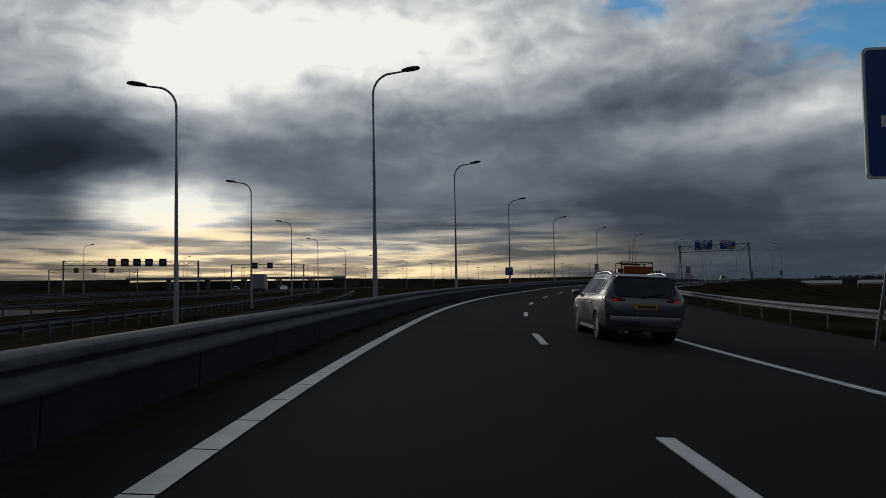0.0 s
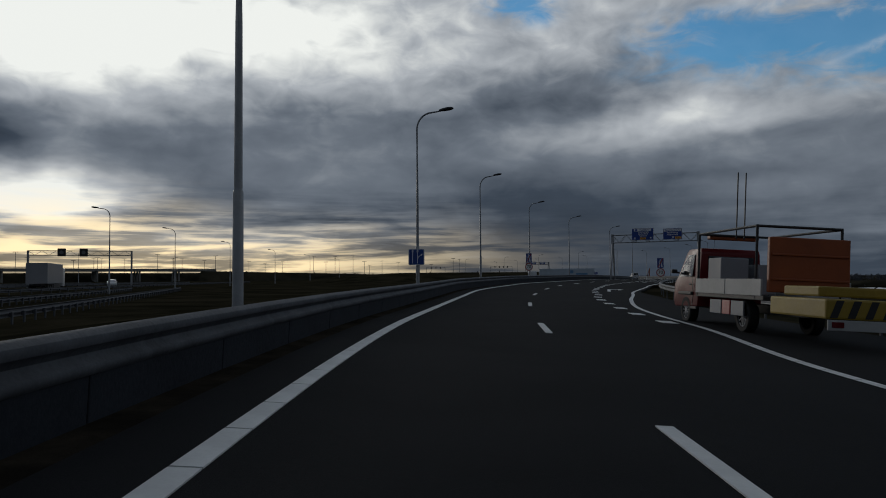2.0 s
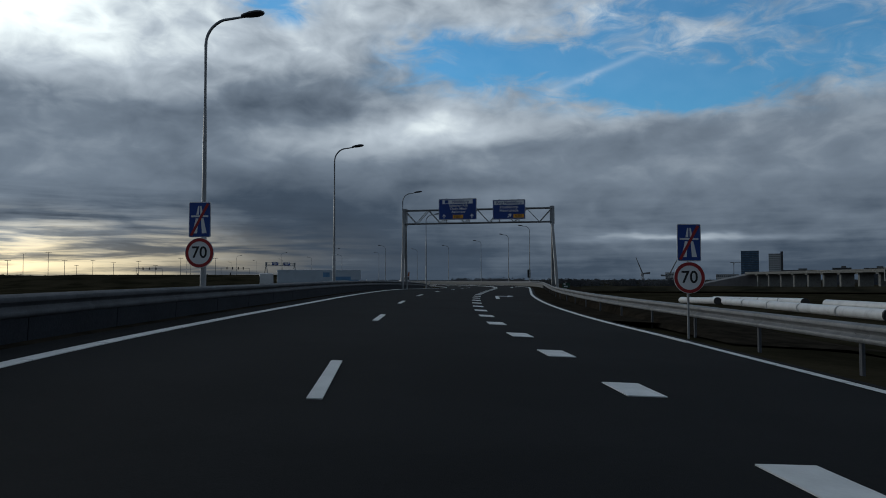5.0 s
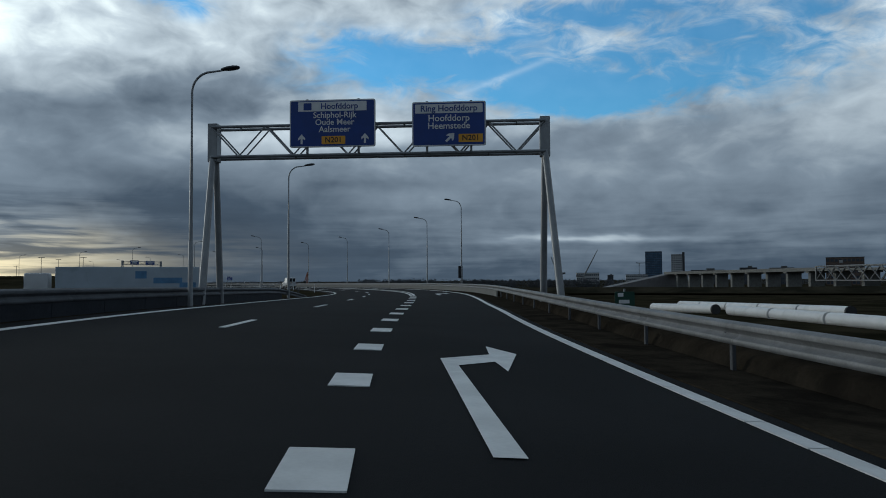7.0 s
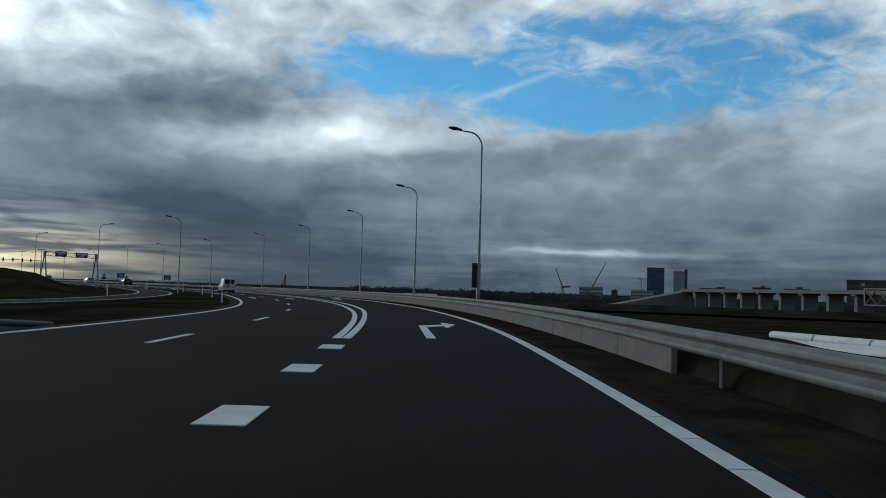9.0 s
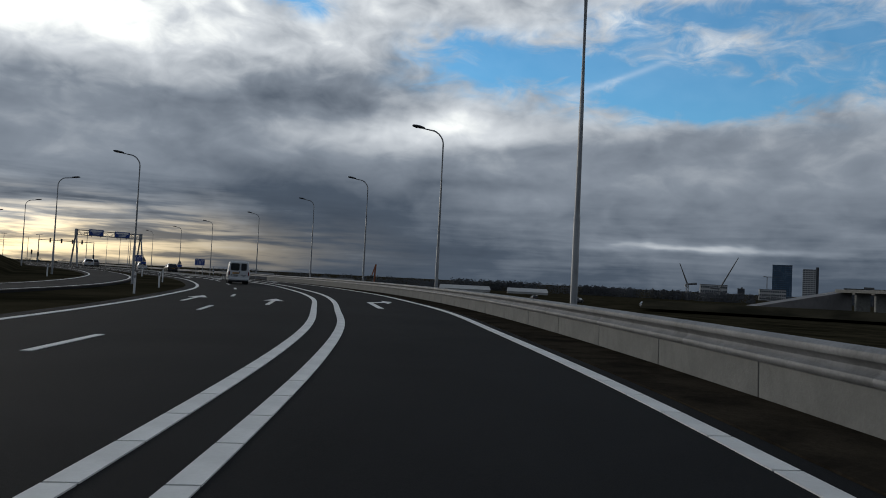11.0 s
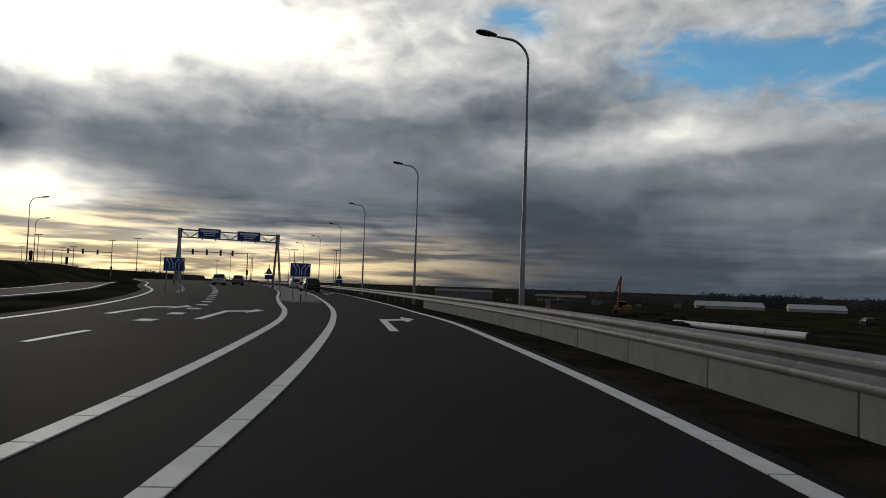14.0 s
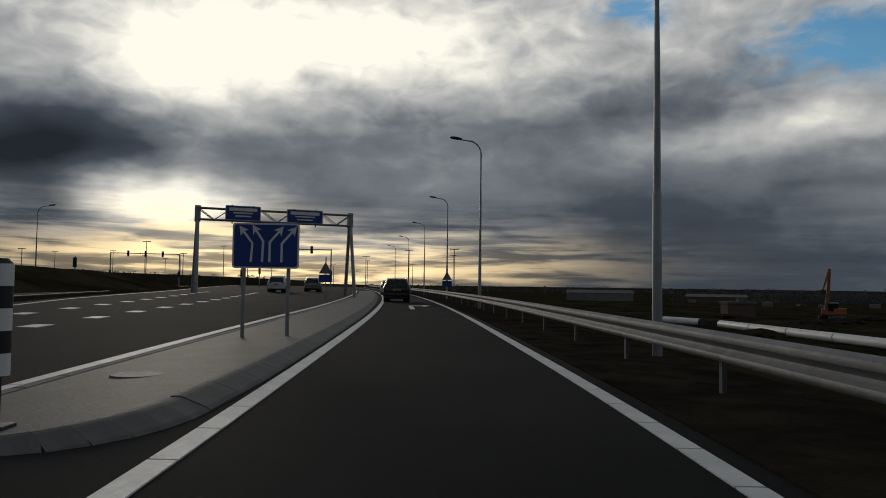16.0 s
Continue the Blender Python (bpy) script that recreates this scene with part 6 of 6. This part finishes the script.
def free_rail(line, off, label, count=56):
    holder = thing("guard_rail", label, "guard rail", "guard rails", m=Matrix.Translation(line[0]))
    beam, post = beam_mesh(1, 4.0), post_mesh(1)
    # far rails also take the darker steel with shade in its colour
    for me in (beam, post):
        me.materials[0] = GALV_DARK_SHADED
    pts = []
    for i, p in enumerate(line):
        j, k = max(i - 1, 0), min(i + 1, len(line) - 1)
        d = (line[k] - line[j]).normalized()
        pts.append(p + Vector((d.y, -d.x, 0)) * off + Vector((0, 0, 0.40)))
    for a, b in list(zip(pts, pts[1:]))[:count]:
        m = (b - a).length
        lay("beam", beam, a, b, holder, 4.0)
        for q in (a, (a + b) / 2):
            ob = new("post", post)
            ob.parent = holder
            ob.matrix_world = Matrix.Translation(q - Vector((0, 0, 0.40)))


for pts in MOTOR:
    line = free_road(pts, 17.0, "wide grey far carriageway beside the ramp")
    free_rail(line, -9.2, "galvanised guard rail along the far carriageway")
    free_rail(line, 9.2, "galvanised guard rail along the far carriageway")
line = free_road(((-8.6, -40), (-9.1, 15.8), (-10.4, 56.5), (-13.8, 96.5), (-17.7, 138)), 5.0, "narrow grey service lane behind the rail", -0.42)
free_rail(line, 2.8, "galvanised guard rail along the service lane")
free_rail(line, -2.8, "galvanised guard rail along the service lane")

# grassy dam on the skyline with a bridge in it
EARTH = material("dark grass bank", (0.032, 0.031, 0.022), 0.95, vary=0.4, scale=0.08, fine=3, bump=0.6, tint=(0.04, 0.035, 0.024), spec=0.0)


def ridge(points, top, foot, name, label, fall=0.0):
    verts, faces = [], []
    pts = [Vector((*p, 0)) for p in points]
    t = np.linspace(0, len(pts) - 1, 40)
    xs, ys = smooth(range(len(pts)), [p.x for p in pts], t), smooth(range(len(pts)), [p.y for p in pts], t)
    for i in range(40):
        j, k = max(i - 1, 0), min(i + 1, 39)
        d = Vector((xs[k] - xs[j], ys[k] - ys[j], 0)).normalized()
        n = Vector((d.y, -d.x, 0))
        c = Vector((xs[i], ys[i], 0))
        h = top * (1 - fall * i / 39) + 0.35 * noise.noise((xs[i] * 0.02, ys[i] * 0.02, 0))
        for off, z in ((foot, -3), (5.0, h), (-5.0, h), (-foot, -3)):
            verts.append(c + n * off + Vector((0, 0, z)))
    for i in range(39):
        for j in range(3):
            a = i * 4 + j
            faces.append((a, a + 1, a + 5, a + 4))
    faces += [(0, 1, 2, 3), (156, 157, 158, 159)]
    tagged(link(name, verts, faces, EARTH), label, "embankment", kind="structure")


ridge(((-68, 500), (-20, 500), (30, 508), (66, 524)), 6.0, 17, "embankment", "dark grassy embankment on the skyline", 0.6)
ridge(((-190, 455), (-270, 400), (-380, 300), (-480, 150), (-520, 0)), 6.6, 17, "embankment", "dark grassy embankment on the skyline")


def bridge(a, b, z, label):
    a, b = Vector((*a, 0)), Vector((*b, 0))
    d = b - a
    w = d.length
    t = thing("bridge", label, "bridge")
    part("deck", box_bm((w, 11, 1.2), (w / 2, 0, z - 0.6), 0.05), CONCRETE, t)
    for y in (-5.4, 5.4):
        part("parapet", box_bm((w, 0.15, 0.5), (w / 2, y, z + 0.2), 0.02), CONCRETE, t)
        part("hand_rail", rod(bmesh.new(), (0, y, z + 0.95), (w, y, z + 0.95), 0.05, seg=6), GALV, t)
    n = max(2, int(w / 24))
    for i in range(n + 1):
        for y in (-4, 0, 4):
            part("pier", box_bm((1.0, 1.0, z + 3), (w * i / n, y, z / 2 - 1.9), 0.1), CONCRETE, t)
    t.matrix_world = pose(a.x, a.y, 0, 0, 0, math.degrees(math.atan2(d.y, d.x)))
    return t


ridge(((-215, 470), (-150, 500), (-70, 560)), 5.2, 17, "embankment", "dark grassy bank behind the long bridge")
bridge((-190, 455), (-67, 537), 7.2, "long low concrete bridge on the skyline")

# ---------------------------------------------------------------- beyond the right verge
PIPE = material("white plastic pipe", (0.72, 0.72, 0.71), 0.4, vary=0.05, scale=0.7, fine=20, bump=0.02, stain=0.3)


def pipe(a, b, r, pieces):
    """A welded run of white pipe lying on the ground, a piece at a time."""
    a, b = Vector(a), Vector(b)
    t = thing("pipeline", "run of thick white pipes lying on bare soil", "pipe", "white pipelines", m=Matrix.Translation(a))
    for k in range(pieces):
        p, q = (b - a) * (k / pieces), (b - a) * ((k + 1) / pieces - 0.012)
        part("pipe_length", rod(bmesh.new(), p, q, r, seg=18), PIPE, t, smooth_shade=True)
        part("joint", rod(bmesh.new(), q, q + (b - a).normalized() * 0.25, r * 1.05, seg=18), PLASTIC if k == pieces - 1 else PIPE, t, smooth_shade=True)


def lying_pipe(x0, y0, x1, y1, r, pieces):
    z = ground_height(np.array([x0, x1]), np.array([y0, y1]))
    pipe((x0, y0, float(z[0]) + r), (x1, y1, float(z[1]) + r), r, pieces)


for x0, y0, x1, y1, r, pieces in ((117.6, 169.7, 90.3, 128.5, 0.58, 5), (151.8, 200.7, 120.6, 157.6, 0.58, 5), (116.5, 151.8, 109, 138, 0.58, 2), (128.4, 188.6, 120, 173.1, 0.58, 2), (147.2, 375, 148.8, 340, 0.5, 4), (164.8, 352.9, 166.4, 321.8, 0.5, 4), (143, 386, 146, 379, 0.5, 1)):
    lying_pipe(x0, y0, x1, y1, r, pieces)

EXC = material("orange digger paint", (0.30, 0.075, 0.015), 0.5, vary=0.15, scale=1.5, fine=20, bump=0.05, stain=0.4)


def excavator(m):
    t = thing("excavator", "orange tracked excavator with raised boom", "excavator")
    for sx in (-1, 1):
        part("track", box_bm((0.6, 3.8, 0.9), (sx * 1.1, 0, 0.45), 0.3), PLASTIC, t)
    part("house", box_bm((2.6, 3.2, 1.2), (0, -0.5, 1.6), 0.15), EXC, t)
    part("cab", box_bm((0.95, 1.5, 1.5), (-0.8, 0.6, 2.4), 0.12), GLASS, t)
    for name, a, b, w in (("boom", (0.3, 0.8, 1.8), (0.3, 0.1, 9.0), 0.6), ("stick", (0.3, 0.1, 9.0), (0.3, 1.7, 5.4), 0.4)):
        a, b = Vector(a), Vector(b)
        q = (b - a).to_track_quat("Z", "X")
        bm = bmesh.new()
        bmesh.ops.create_cone(bm, cap_ends=True, segments=4, radius1=w * 0.75, radius2=w * 0.5, depth=(b - a).length, matrix=Matrix.Translation((a + b) / 2) @ q.to_matrix().to_4x4())
        part(name, bm, EXC, t)
    part("bucket", box_bm((0.9, 0.8, 0.8), (0.3, 1.8, 5.0), 0.15), PLASTIC, t)
    part("ram", rod(bmesh.new(), (0.3, 1.3, 1.9), (0.3, 0.75, 5.2), 0.09, seg=8), GALV, t)
    t.matrix_world = m
    return t


excavator(pose(178.0, 402.0, float(ground_height(np.array([178.0]), np.array([402.0]))[0]), 0, 0, 110))

HALL_WHITE = material("white shed cladding", (0.42, 0.42, 0.415), 0.6, vary=0.08, scale=0.3, fine=6, bump=0.05, stain=0.3)
SHED_GREY = material("faded grey cladding", (0.17, 0.16, 0.157), 0.7, vary=0.15, scale=0.2, fine=5, bump=0.05, stain=0.4)
BRICK_FAR = material("brown cladding", (0.10, 0.07, 0.055), 0.8, vary=0.15, scale=0.2, fine=4, bump=0.1)
# TOWER_BLUE is lightened: distance haze put into the blue of the facade
TOWER_BLUE = material("hazy blue glass facade", (0.05, 0.10, 0.17), 0.25, vary=0.15, scale=0.1, fine=2, bump=0.0, spec=0.6)
ROOF = material("grey roofing", (0.11, 0.11, 0.11), 0.85, vary=0.15, scale=0.3, fine=5, bump=0.1)


# lighter than GLASS, with distance haze put into the colour
FAR_GLASS = material("hazy far window glass", (0.05, 0.06, 0.075), 0.2, vary=0.1, scale=1, fine=10, bump=0.0, spec=0.5)


def block_house(name, x, y, z, turn, w, d, h, mat, label, storeys=2, bays=8, pitched=0.0, category="building", plant=True):
    """A plain building: walls, roof and window bands of single panes on the side that faces the road."""
    t = thing(name, label, category)
    part("wall", box_bm((w, d, h), (0, 0, h / 2), 0.03), mat, t)
    if pitched:
        bm = bmesh.new()
        v = [bm.verts.new(p) for p in ((-w / 2 - 0.3, -d / 2 - 0.3, h), (w / 2 + 0.3, -d / 2 - 0.3, h), (w / 2 + 0.3, d / 2 + 0.3, h), (-w / 2 - 0.3, d / 2 + 0.3, h), (-w / 2, 0, h + pitched), (w / 2, 0, h + pitched))]
        for f in ((0, 1, 5, 4), (2, 3, 4, 5), (0, 4, 3), (1, 2, 5), (0, 3, 2, 1)):
            bm.faces.new([v[i] for i in f])
        part("roof", bm, HALL_WHITE if mat is HALL_WHITE else ROOF, t)
    else:
        part("roof", box_bm((w + 0.4, d + 0.4, 0.4), (0, 0, h + 0.2), 0.03), ROOF, t)
        if plant:
            part("roof_plant", box_bm((w * 0.25, d * 0.4, h * 0.08 + 0.8), (w * 0.1, 0, h + 0.4 + h * 0.04), 0.03), ROOF, t)
    for k in range(storeys):
        z0 = h * (k + 0.5) / storeys
        for i in range(bays):
            x0 = -w / 2 + w * (i + 0.5) / bays
            part("window", box_bm((w / bays * 0.72, 0.08, h / storeys * 0.45), (x0, -d / 2 - 0.02, z0), 0.01), FAR_GLASS, t)
    t.matrix_world = pose(x, y, z, 0, 0, turn)
    return t


def facing(x, y):
    """The turn that sets a front towards the road."""
    return math.degrees(math.atan2(60 - x, -(200 - y))) 


def bearing(az, dist):
    """A far place, by its bearing from the middle of the drive."""
    return 62 + dist * math.sin(radians(az)), 155 + dist * math.cos(radians(az))


DARK_FAR = material("dark grey facade", (0.045, 0.048, 0.055), 0.7, vary=0.2, scale=0.1, fine=3, bump=0.05)
x, y = bearing(53.1, 1700)
block_house("office_tower", x, y, -4, -52, 37, 30, 68, TOWER_BLUE, "dark blue glass office tower far off", 17, 9, category="tower", plant=False)
x, y = bearing(54.8, 1700)
ob = block_house("office_tower", x, y, -4, -54, 24, 20, 61, HALL_WHITE, "pale office tower with a dark right edge", 15, 5, category="tower", plant=False)
part("stair_shaft", box_bm((5, 20, 66), (14.6, 0, 33), 0.1), DARK_FAR, ob, "dark strip down the right edge")
for az, dist, w, h in ((48.4, 900, 28, 14), (52.2, 900, 26, 11.5)):
    x, y = bearing(az, dist)
    block_house("office_block", x, y, -4.4, -az + 3, w, 14, h, HALL_WHITE, "low white office block with window bands", 3, 12, plant=False)
x, y = bearing(50.2, 880)
block_house("office_block", x, y, -4.4, -50, 7, 12, 11, DARK_FAR, "narrow dark block between white offices", 3, 3)
block_house("shed", 270, 503, -4.4, -28, 25, 12, 1.7, HALL_WHITE, "long low white shed on bare ground", 0, 0, 1.8)
block_house("shed", 300, 491, -4.4, -33, 20, 12, 1.6, HALL_WHITE, "long low white shed on bare ground", 0, 0, 1.8)
for az, dist, w, h in ((57.6, 800, 33, 15.5), (60.6, 760, 16, 17), (62.9, 760, 22, 16.5), (72.3, 640, 34, 21), (77, 620, 50, 18), (84, 600, 60, 16)):
    x, y = bearing(az, dist)
    block_house("office_block", x, y, -4.8, -az, w, 18, h, DARK_FAR, "dark office block on the skyline", 4, 10)
x, y = bearing(67.2, 690)
ob = block_house("office_block", x, y, -4.8, -66, 29, 20, 24, BRICK_FAR, "red brown office block with a pale round mark", 5, 9, plant=False)
part("round_mark", box_bm((2.6, 0.1, 2.6), (-3.0, -10.1, 20.5), 0.04), HALL_WHITE, ob, "pale round mark on the facade")


def tower_crane(x, y, h, jib, lift, turn):
    t = thing("tower_crane", "thin tower crane with raised jib far off", "crane", "cranes")
    bm = bmesh.new()
    for dx, dy in ((-0.7, -0.7), (0.7, -0.7), (0.7, 0.7), (-0.7, 0.7)):
        rod(bm, (dx, dy, 0), (dx, dy, h), 0.16, seg=5)
    for k in range(int(h / 2)):
        rod(bm, (-0.7, -0.7, 2 * k), (0.7, -0.7, 2 * k + 2), 0.1, seg=4)
        rod(bm, (-0.7, 0.7, 2 * k + 2), (0.7, 0.7, 2 * k), 0.1, seg=4)
    part("mast", bm, BACK, t)
    a = radians(lift)
    part("jib", rod(bmesh.new(), (0, 0, h), (jib * math.cos(a), 0, h + jib * math.sin(a)), 0.6, 0.25, seg=6), BACK, t)
    part("counter_jib", rod(bmesh.new(), (0, 0, h), (-6, 0, h + 0.6), 0.6, 0.8, seg=6), BACK, t)
    part("cabin", box_bm((1.6, 1.4, 2.0), (0.9, 0, h - 0.8), 0.1), HALL_WHITE, t)
    t.matrix_world = pose(x, y, -4.8, 0, 0, turn)


tower_crane(463, 537, 11, 15, 68, 150)
tower_crane(479, 524, 9, 24, 62, -40)
x, y = bearing(52.1, 1450)
tower_crane(x, y, 38, 20, 2, -50)


def viaduct():
    """A raised railway with square piers and a lattice span."""
    t = thing("viaduct", "raised concrete railway with a steel lattice span", "viaduct")
    a, b = Vector((433, 408, 0)), Vector((300, 187, 0))
    d = (b - a).normalized()
    w = (b - a).length
    start = 160.0
    part("deck", box_bm((w, 9, 0.9), (w / 2, 0, 5.0), 0.05), CONCRETE, t)
    for y in (-4.4, 4.4):
        part("edge_beam", box_bm((start, 0.3, 0.7), (start / 2, y, 5.75), 0.03), CONCRETE, t)
    for i in range(int(w / 17) + 1):
        part("pier", box_bm((1.8, 6.5, 9.4), (17.0 * i, 0, 0.0), 0.1), CONCRETE, t)
        part("pier_head", box_bm((2.6, 8.4, 0.8), (17.0 * i, 0, 4.2), 0.1), CONCRETE, t)
    for y in (-4.7, 4.7):
        for z in (0.7, 6.5):
            part("chord", rod(bmesh.new(), (start, y, z), (w, y, z), 0.26, seg=6), GALV, t)
        n = int((w - start) / 6.4)
        for i in range(n):
            xa, xb = start + (w - start) * i / n, start + (w - start) * (i + 1) / n
            for za, zb in ((0.7, 6.5), (6.5, 0.7)):
                part("lattice_bar", rod(bmesh.new(), (xa, y, za), (xb, y, zb), 0.24, seg=5), GALV, t)
        part("end_post", box_bm((0.6, 0.5, 6.2), (start, y, 3.6), 0.05), GALV, t)
    t.matrix_world = pose(a.x, a.y, 0, 0, 0, math.degrees(math.atan2(d.y, d.x)))
    # the pale ramp that climbs to it
    ramp = thing("viaduct_ramp", "pale concrete ramp rising to the raised railway", "ramp", m=Matrix.Translation((433, 408, 0)))
    foot = Vector((378, 425, 0)) - Vector((433, 408, 0))
    q = foot.normalized()
    n = Vector((-q.y, q.x, 0)) * 4.5
    low, high = Vector((0, 0, -5.0)), Vector((0, 0, 5.4))
    verts = [n + high, -n + high, n + low, -n + low, foot + n + low, foot - n + low]
    link("bank", [tuple(v) for v in verts], [(0, 1, 5, 4), (0, 4, 2), (1, 3, 5), (0, 2, 3, 1), (2, 4, 5, 3)], SHED_GREY, ramp)


viaduct()
ridge(((222, 327), (251, 294), (266, 268), (293, 225), (338, 155), (412, 30)), -1.2, 14, "embankment", "low dark bank under the raised railway")

# parked cars and site cabins on the low ground to the right
rng = random.Random(5)
for k in range(9):
    x, y = 206 + 24 * rng.random() + 9 * k, 366 - 10 * k + 12 * rng.random()
    ob = estate_car("hatchback", "small parked car on the low ground", rng.choice((SILVER, SILVER, CAR_BLACK)), False, True)
    z = float(ground_height(np.array([x]), np.array([y]))[0])
    ob.matrix_world = pose(x, y, z - 0.02, 0, 0, rng.uniform(0, 360))
for x, y, turn in ((167, 415, 10),):
    z = float(ground_height(np.array([x]), np.array([y]))[0])
    block_house("site_cabin", x, y, z - 0.05, turn, 6.0, 2.4, 2.5, BRICK_FAR, "flat brown site cabin on bare soil", 0, 0)
block_house("shed", 177, 569, -4.2, -12, 26, 10, 3.4, SHED_GREY, "long faded grey shed behind the building site", 0, 0, 1.2)
block_house("shed", 219, 555, -4.2, -20, 22, 10, 2.6, BRICK_FAR, "low brown shed behind the building site", 0, 0, 1.0)
# vans and stacked goods strewn over the site, small from the road
for k in range(14):
    x, y = rng.uniform(185, 325), rng.uniform(475, 545)
    t = thing("crate", "faded crate standing on the building site", "crate", "crates")
    w, h = rng.uniform(1.2, 3), rng.uniform(0.6, 1.3)
    part("body", box_bm((w, 2.0, h), (0, 0, h / 2), 0.05), rng.choice((SHED_GREY, SHED_GREY, BRICK_FAR)), t)
    part("pallet", box_bm((w * 0.95, 1.9, 0.15), (0, 0, -0.07), 0.02), BRICK_FAR, t)
    z = float(ground_height(np.array([x]), np.array([y]))[0])
    t.matrix_world = pose(x, y, z + 0.13, 0, 0, rng.uniform(0, 180))
# low mounds of soil
for k in range(14):
    x, y = 140 + rng.uniform(0, 55), 340 + rng.uniform(0, 65)
    bm = bmesh.new()
    bmesh.ops.create_icosphere(bm, subdivisions=3, radius=1.0)
    for v in bm.verts:
        v.co += v.co * 0.35 * noise.noise(v.co * 2.0 + Vector((k, 0, 0)))
        v.co = Vector((v.co.x * 3.2, v.co.y * 2.2, max(v.co.z, -0.2) * 0.8))
    z = float(ground_height(np.array([x]), np.array([y]))[0])
    ob = tagged(part("earth_mound", bm, SOIL, smooth_shade=True), "low mound of dark soil on the building site", "mound", "earth mounds")
    ob.matrix_world = pose(x, y, z, 0, 0, rng.uniform(0, 360))

# ---------------------------------------------------------------- far woods and bare trees
TWIG = material("bare twigs", (0.028, 0.024, 0.020), 0.95, vary=0.3, scale=0.2, fine=2, bump=0.0, spec=0.1)


def far_woods(name, places, label, seed, mat):
    """Rows of leafless trees: each a stem, and a crown of many small twig clumps."""
    r = random.Random(seed)
    verts, faces = [], []

    def clump(x, y, z, size):
        a, k = r.uniform(0, math.pi), len(verts)
        dx, dy, up = math.cos(a) * size, math.sin(a) * size, size * r.uniform(0.3, 0.75)
        verts.extend([(x - dx, y - dy, z - up * r.uniform(0.2, 0.8)), (x + dx * r.uniform(0.4, 1), y + dy, z - up * r.uniform(0.2, 0.8)), (x + dx * r.uniform(-0.3, 0.8), y + dy * 0.3, z + up), (x - dx * 0.8, y - dy * 0.8, z + up * r.uniform(0, 0.7))])
        faces.append((k, k + 1, k + 2, k + 3))

    for x, y, z, h, wide, dense in places:
        k = len(verts)
        verts.extend([(x - 0.22, y, z - 1), (x + 0.22, y, z - 1), (x + 0.08, y, z + h * 0.8), (x - 0.08, y, z + h * 0.8)])
        faces.append((k, k + 1, k + 2, k + 3))
        for _ in range(dense):
            a, q = r.uniform(0, 2 * math.pi), math.sqrt(r.random())
            v = r.random()
            width = wide * (0.55 + 0.45 * math.sin(math.pi * min(1, v * 1.15)))
            clump(x + q * width * math.cos(a), y + q * width * math.sin(a), z + h * (0.08 + 0.86 * v * (1 - 0.18 * q)), r.uniform(0.25, 0.75) * (h / 8) ** 0.5)
    return tagged(link(name, verts, faces, mat), label, "trees", kind="stuff")


# paler, bluer copy of TWIG: distance haze is put into the colour
TWIG_FAR = material("hazy far twigs", (0.105, 0.110, 0.120), 0.95, vary=0.3, scale=0.05, fine=2, bump=0.0, spec=0.05)
r = random.Random(9)
belt = []
for k in range(900):
    az = radians(r.uniform(-45, 80))
    dist = r.uniform(720, 950)
    belt.append((60 + dist * math.sin(az), 160 + dist * math.cos(az), -4, r.uniform(4, 7.5) + 2.0 * noise.noise((az * 9, 0, 0)), r.uniform(3, 7), 36))
far_woods("far_woods", belt, "thin hazy line of leafless trees on the horizon", 3, TWIG_FAR)
rows = []
for lo, hi, h in ((0.0, 0.30, 8.5), (0.36, 0.62, 8.0), (0.66, 1.0, 7.5)):
    for k in range(60):
        u = r.uniform(lo, hi)
        rows.append((326 + 150 * u + r.uniform(-5, 5), 613 - 115 * u + r.uniform(-5, 5), -5, h + r.uniform(-0.6, 0.6), r.uniform(2.5, 4), 70))
for k in range(90):
    u = r.random()
    rows.append((209 + 110 * u, 568 + 25 * u + r.uniform(-5, 5), -5, r.uniform(4.5, 6.5), r.uniform(3, 4.5), 50))
far_woods("tree_row", rows, "dense clipped row of tall leafless trees behind the fields", 4, TWIG_FAR)
shrubs = []
for k in range(60):
    x = -60 + 120 * r.random()
    shrubs.append((x, 499 + (x + 67) * 0.12 + r.uniform(-4, 4), 5.3 - 3.4 * (x + 67) / 142, r.uniform(0.6, 1.6), r.uniform(0.8, 1.8), 26))
far_woods("shrubs", shrubs, "bare shrubs on the embankment", 6, TWIG)
# slim far masts along the horizon towards the sun
for k in range(34):
    az = radians(-34 + 44 * (k + 0.3 * r.random()) / 34)
    dist = r.uniform(420, 620)
    x, y = 50 + dist * math.sin(az), 120 + dist * math.cos(az)
    t = thing("far_mast", "slim far lamp mast against the bright horizon", "street lamp", "far masts")
    h = r.uniform(12, 19)
    part("mast", rod(bmesh.new(), (0, 0, -3), (0, 0, h), 0.2, 0.12, seg=6), BACK, t)
    part("arm", rod(bmesh.new(), (-1.6, 0, h), (1.6, 0, h + 0.1), 0.14, seg=6), BACK, t)
    t.matrix_world = pose(x, y, 0, 0, 0, r.uniform(-20, 20))
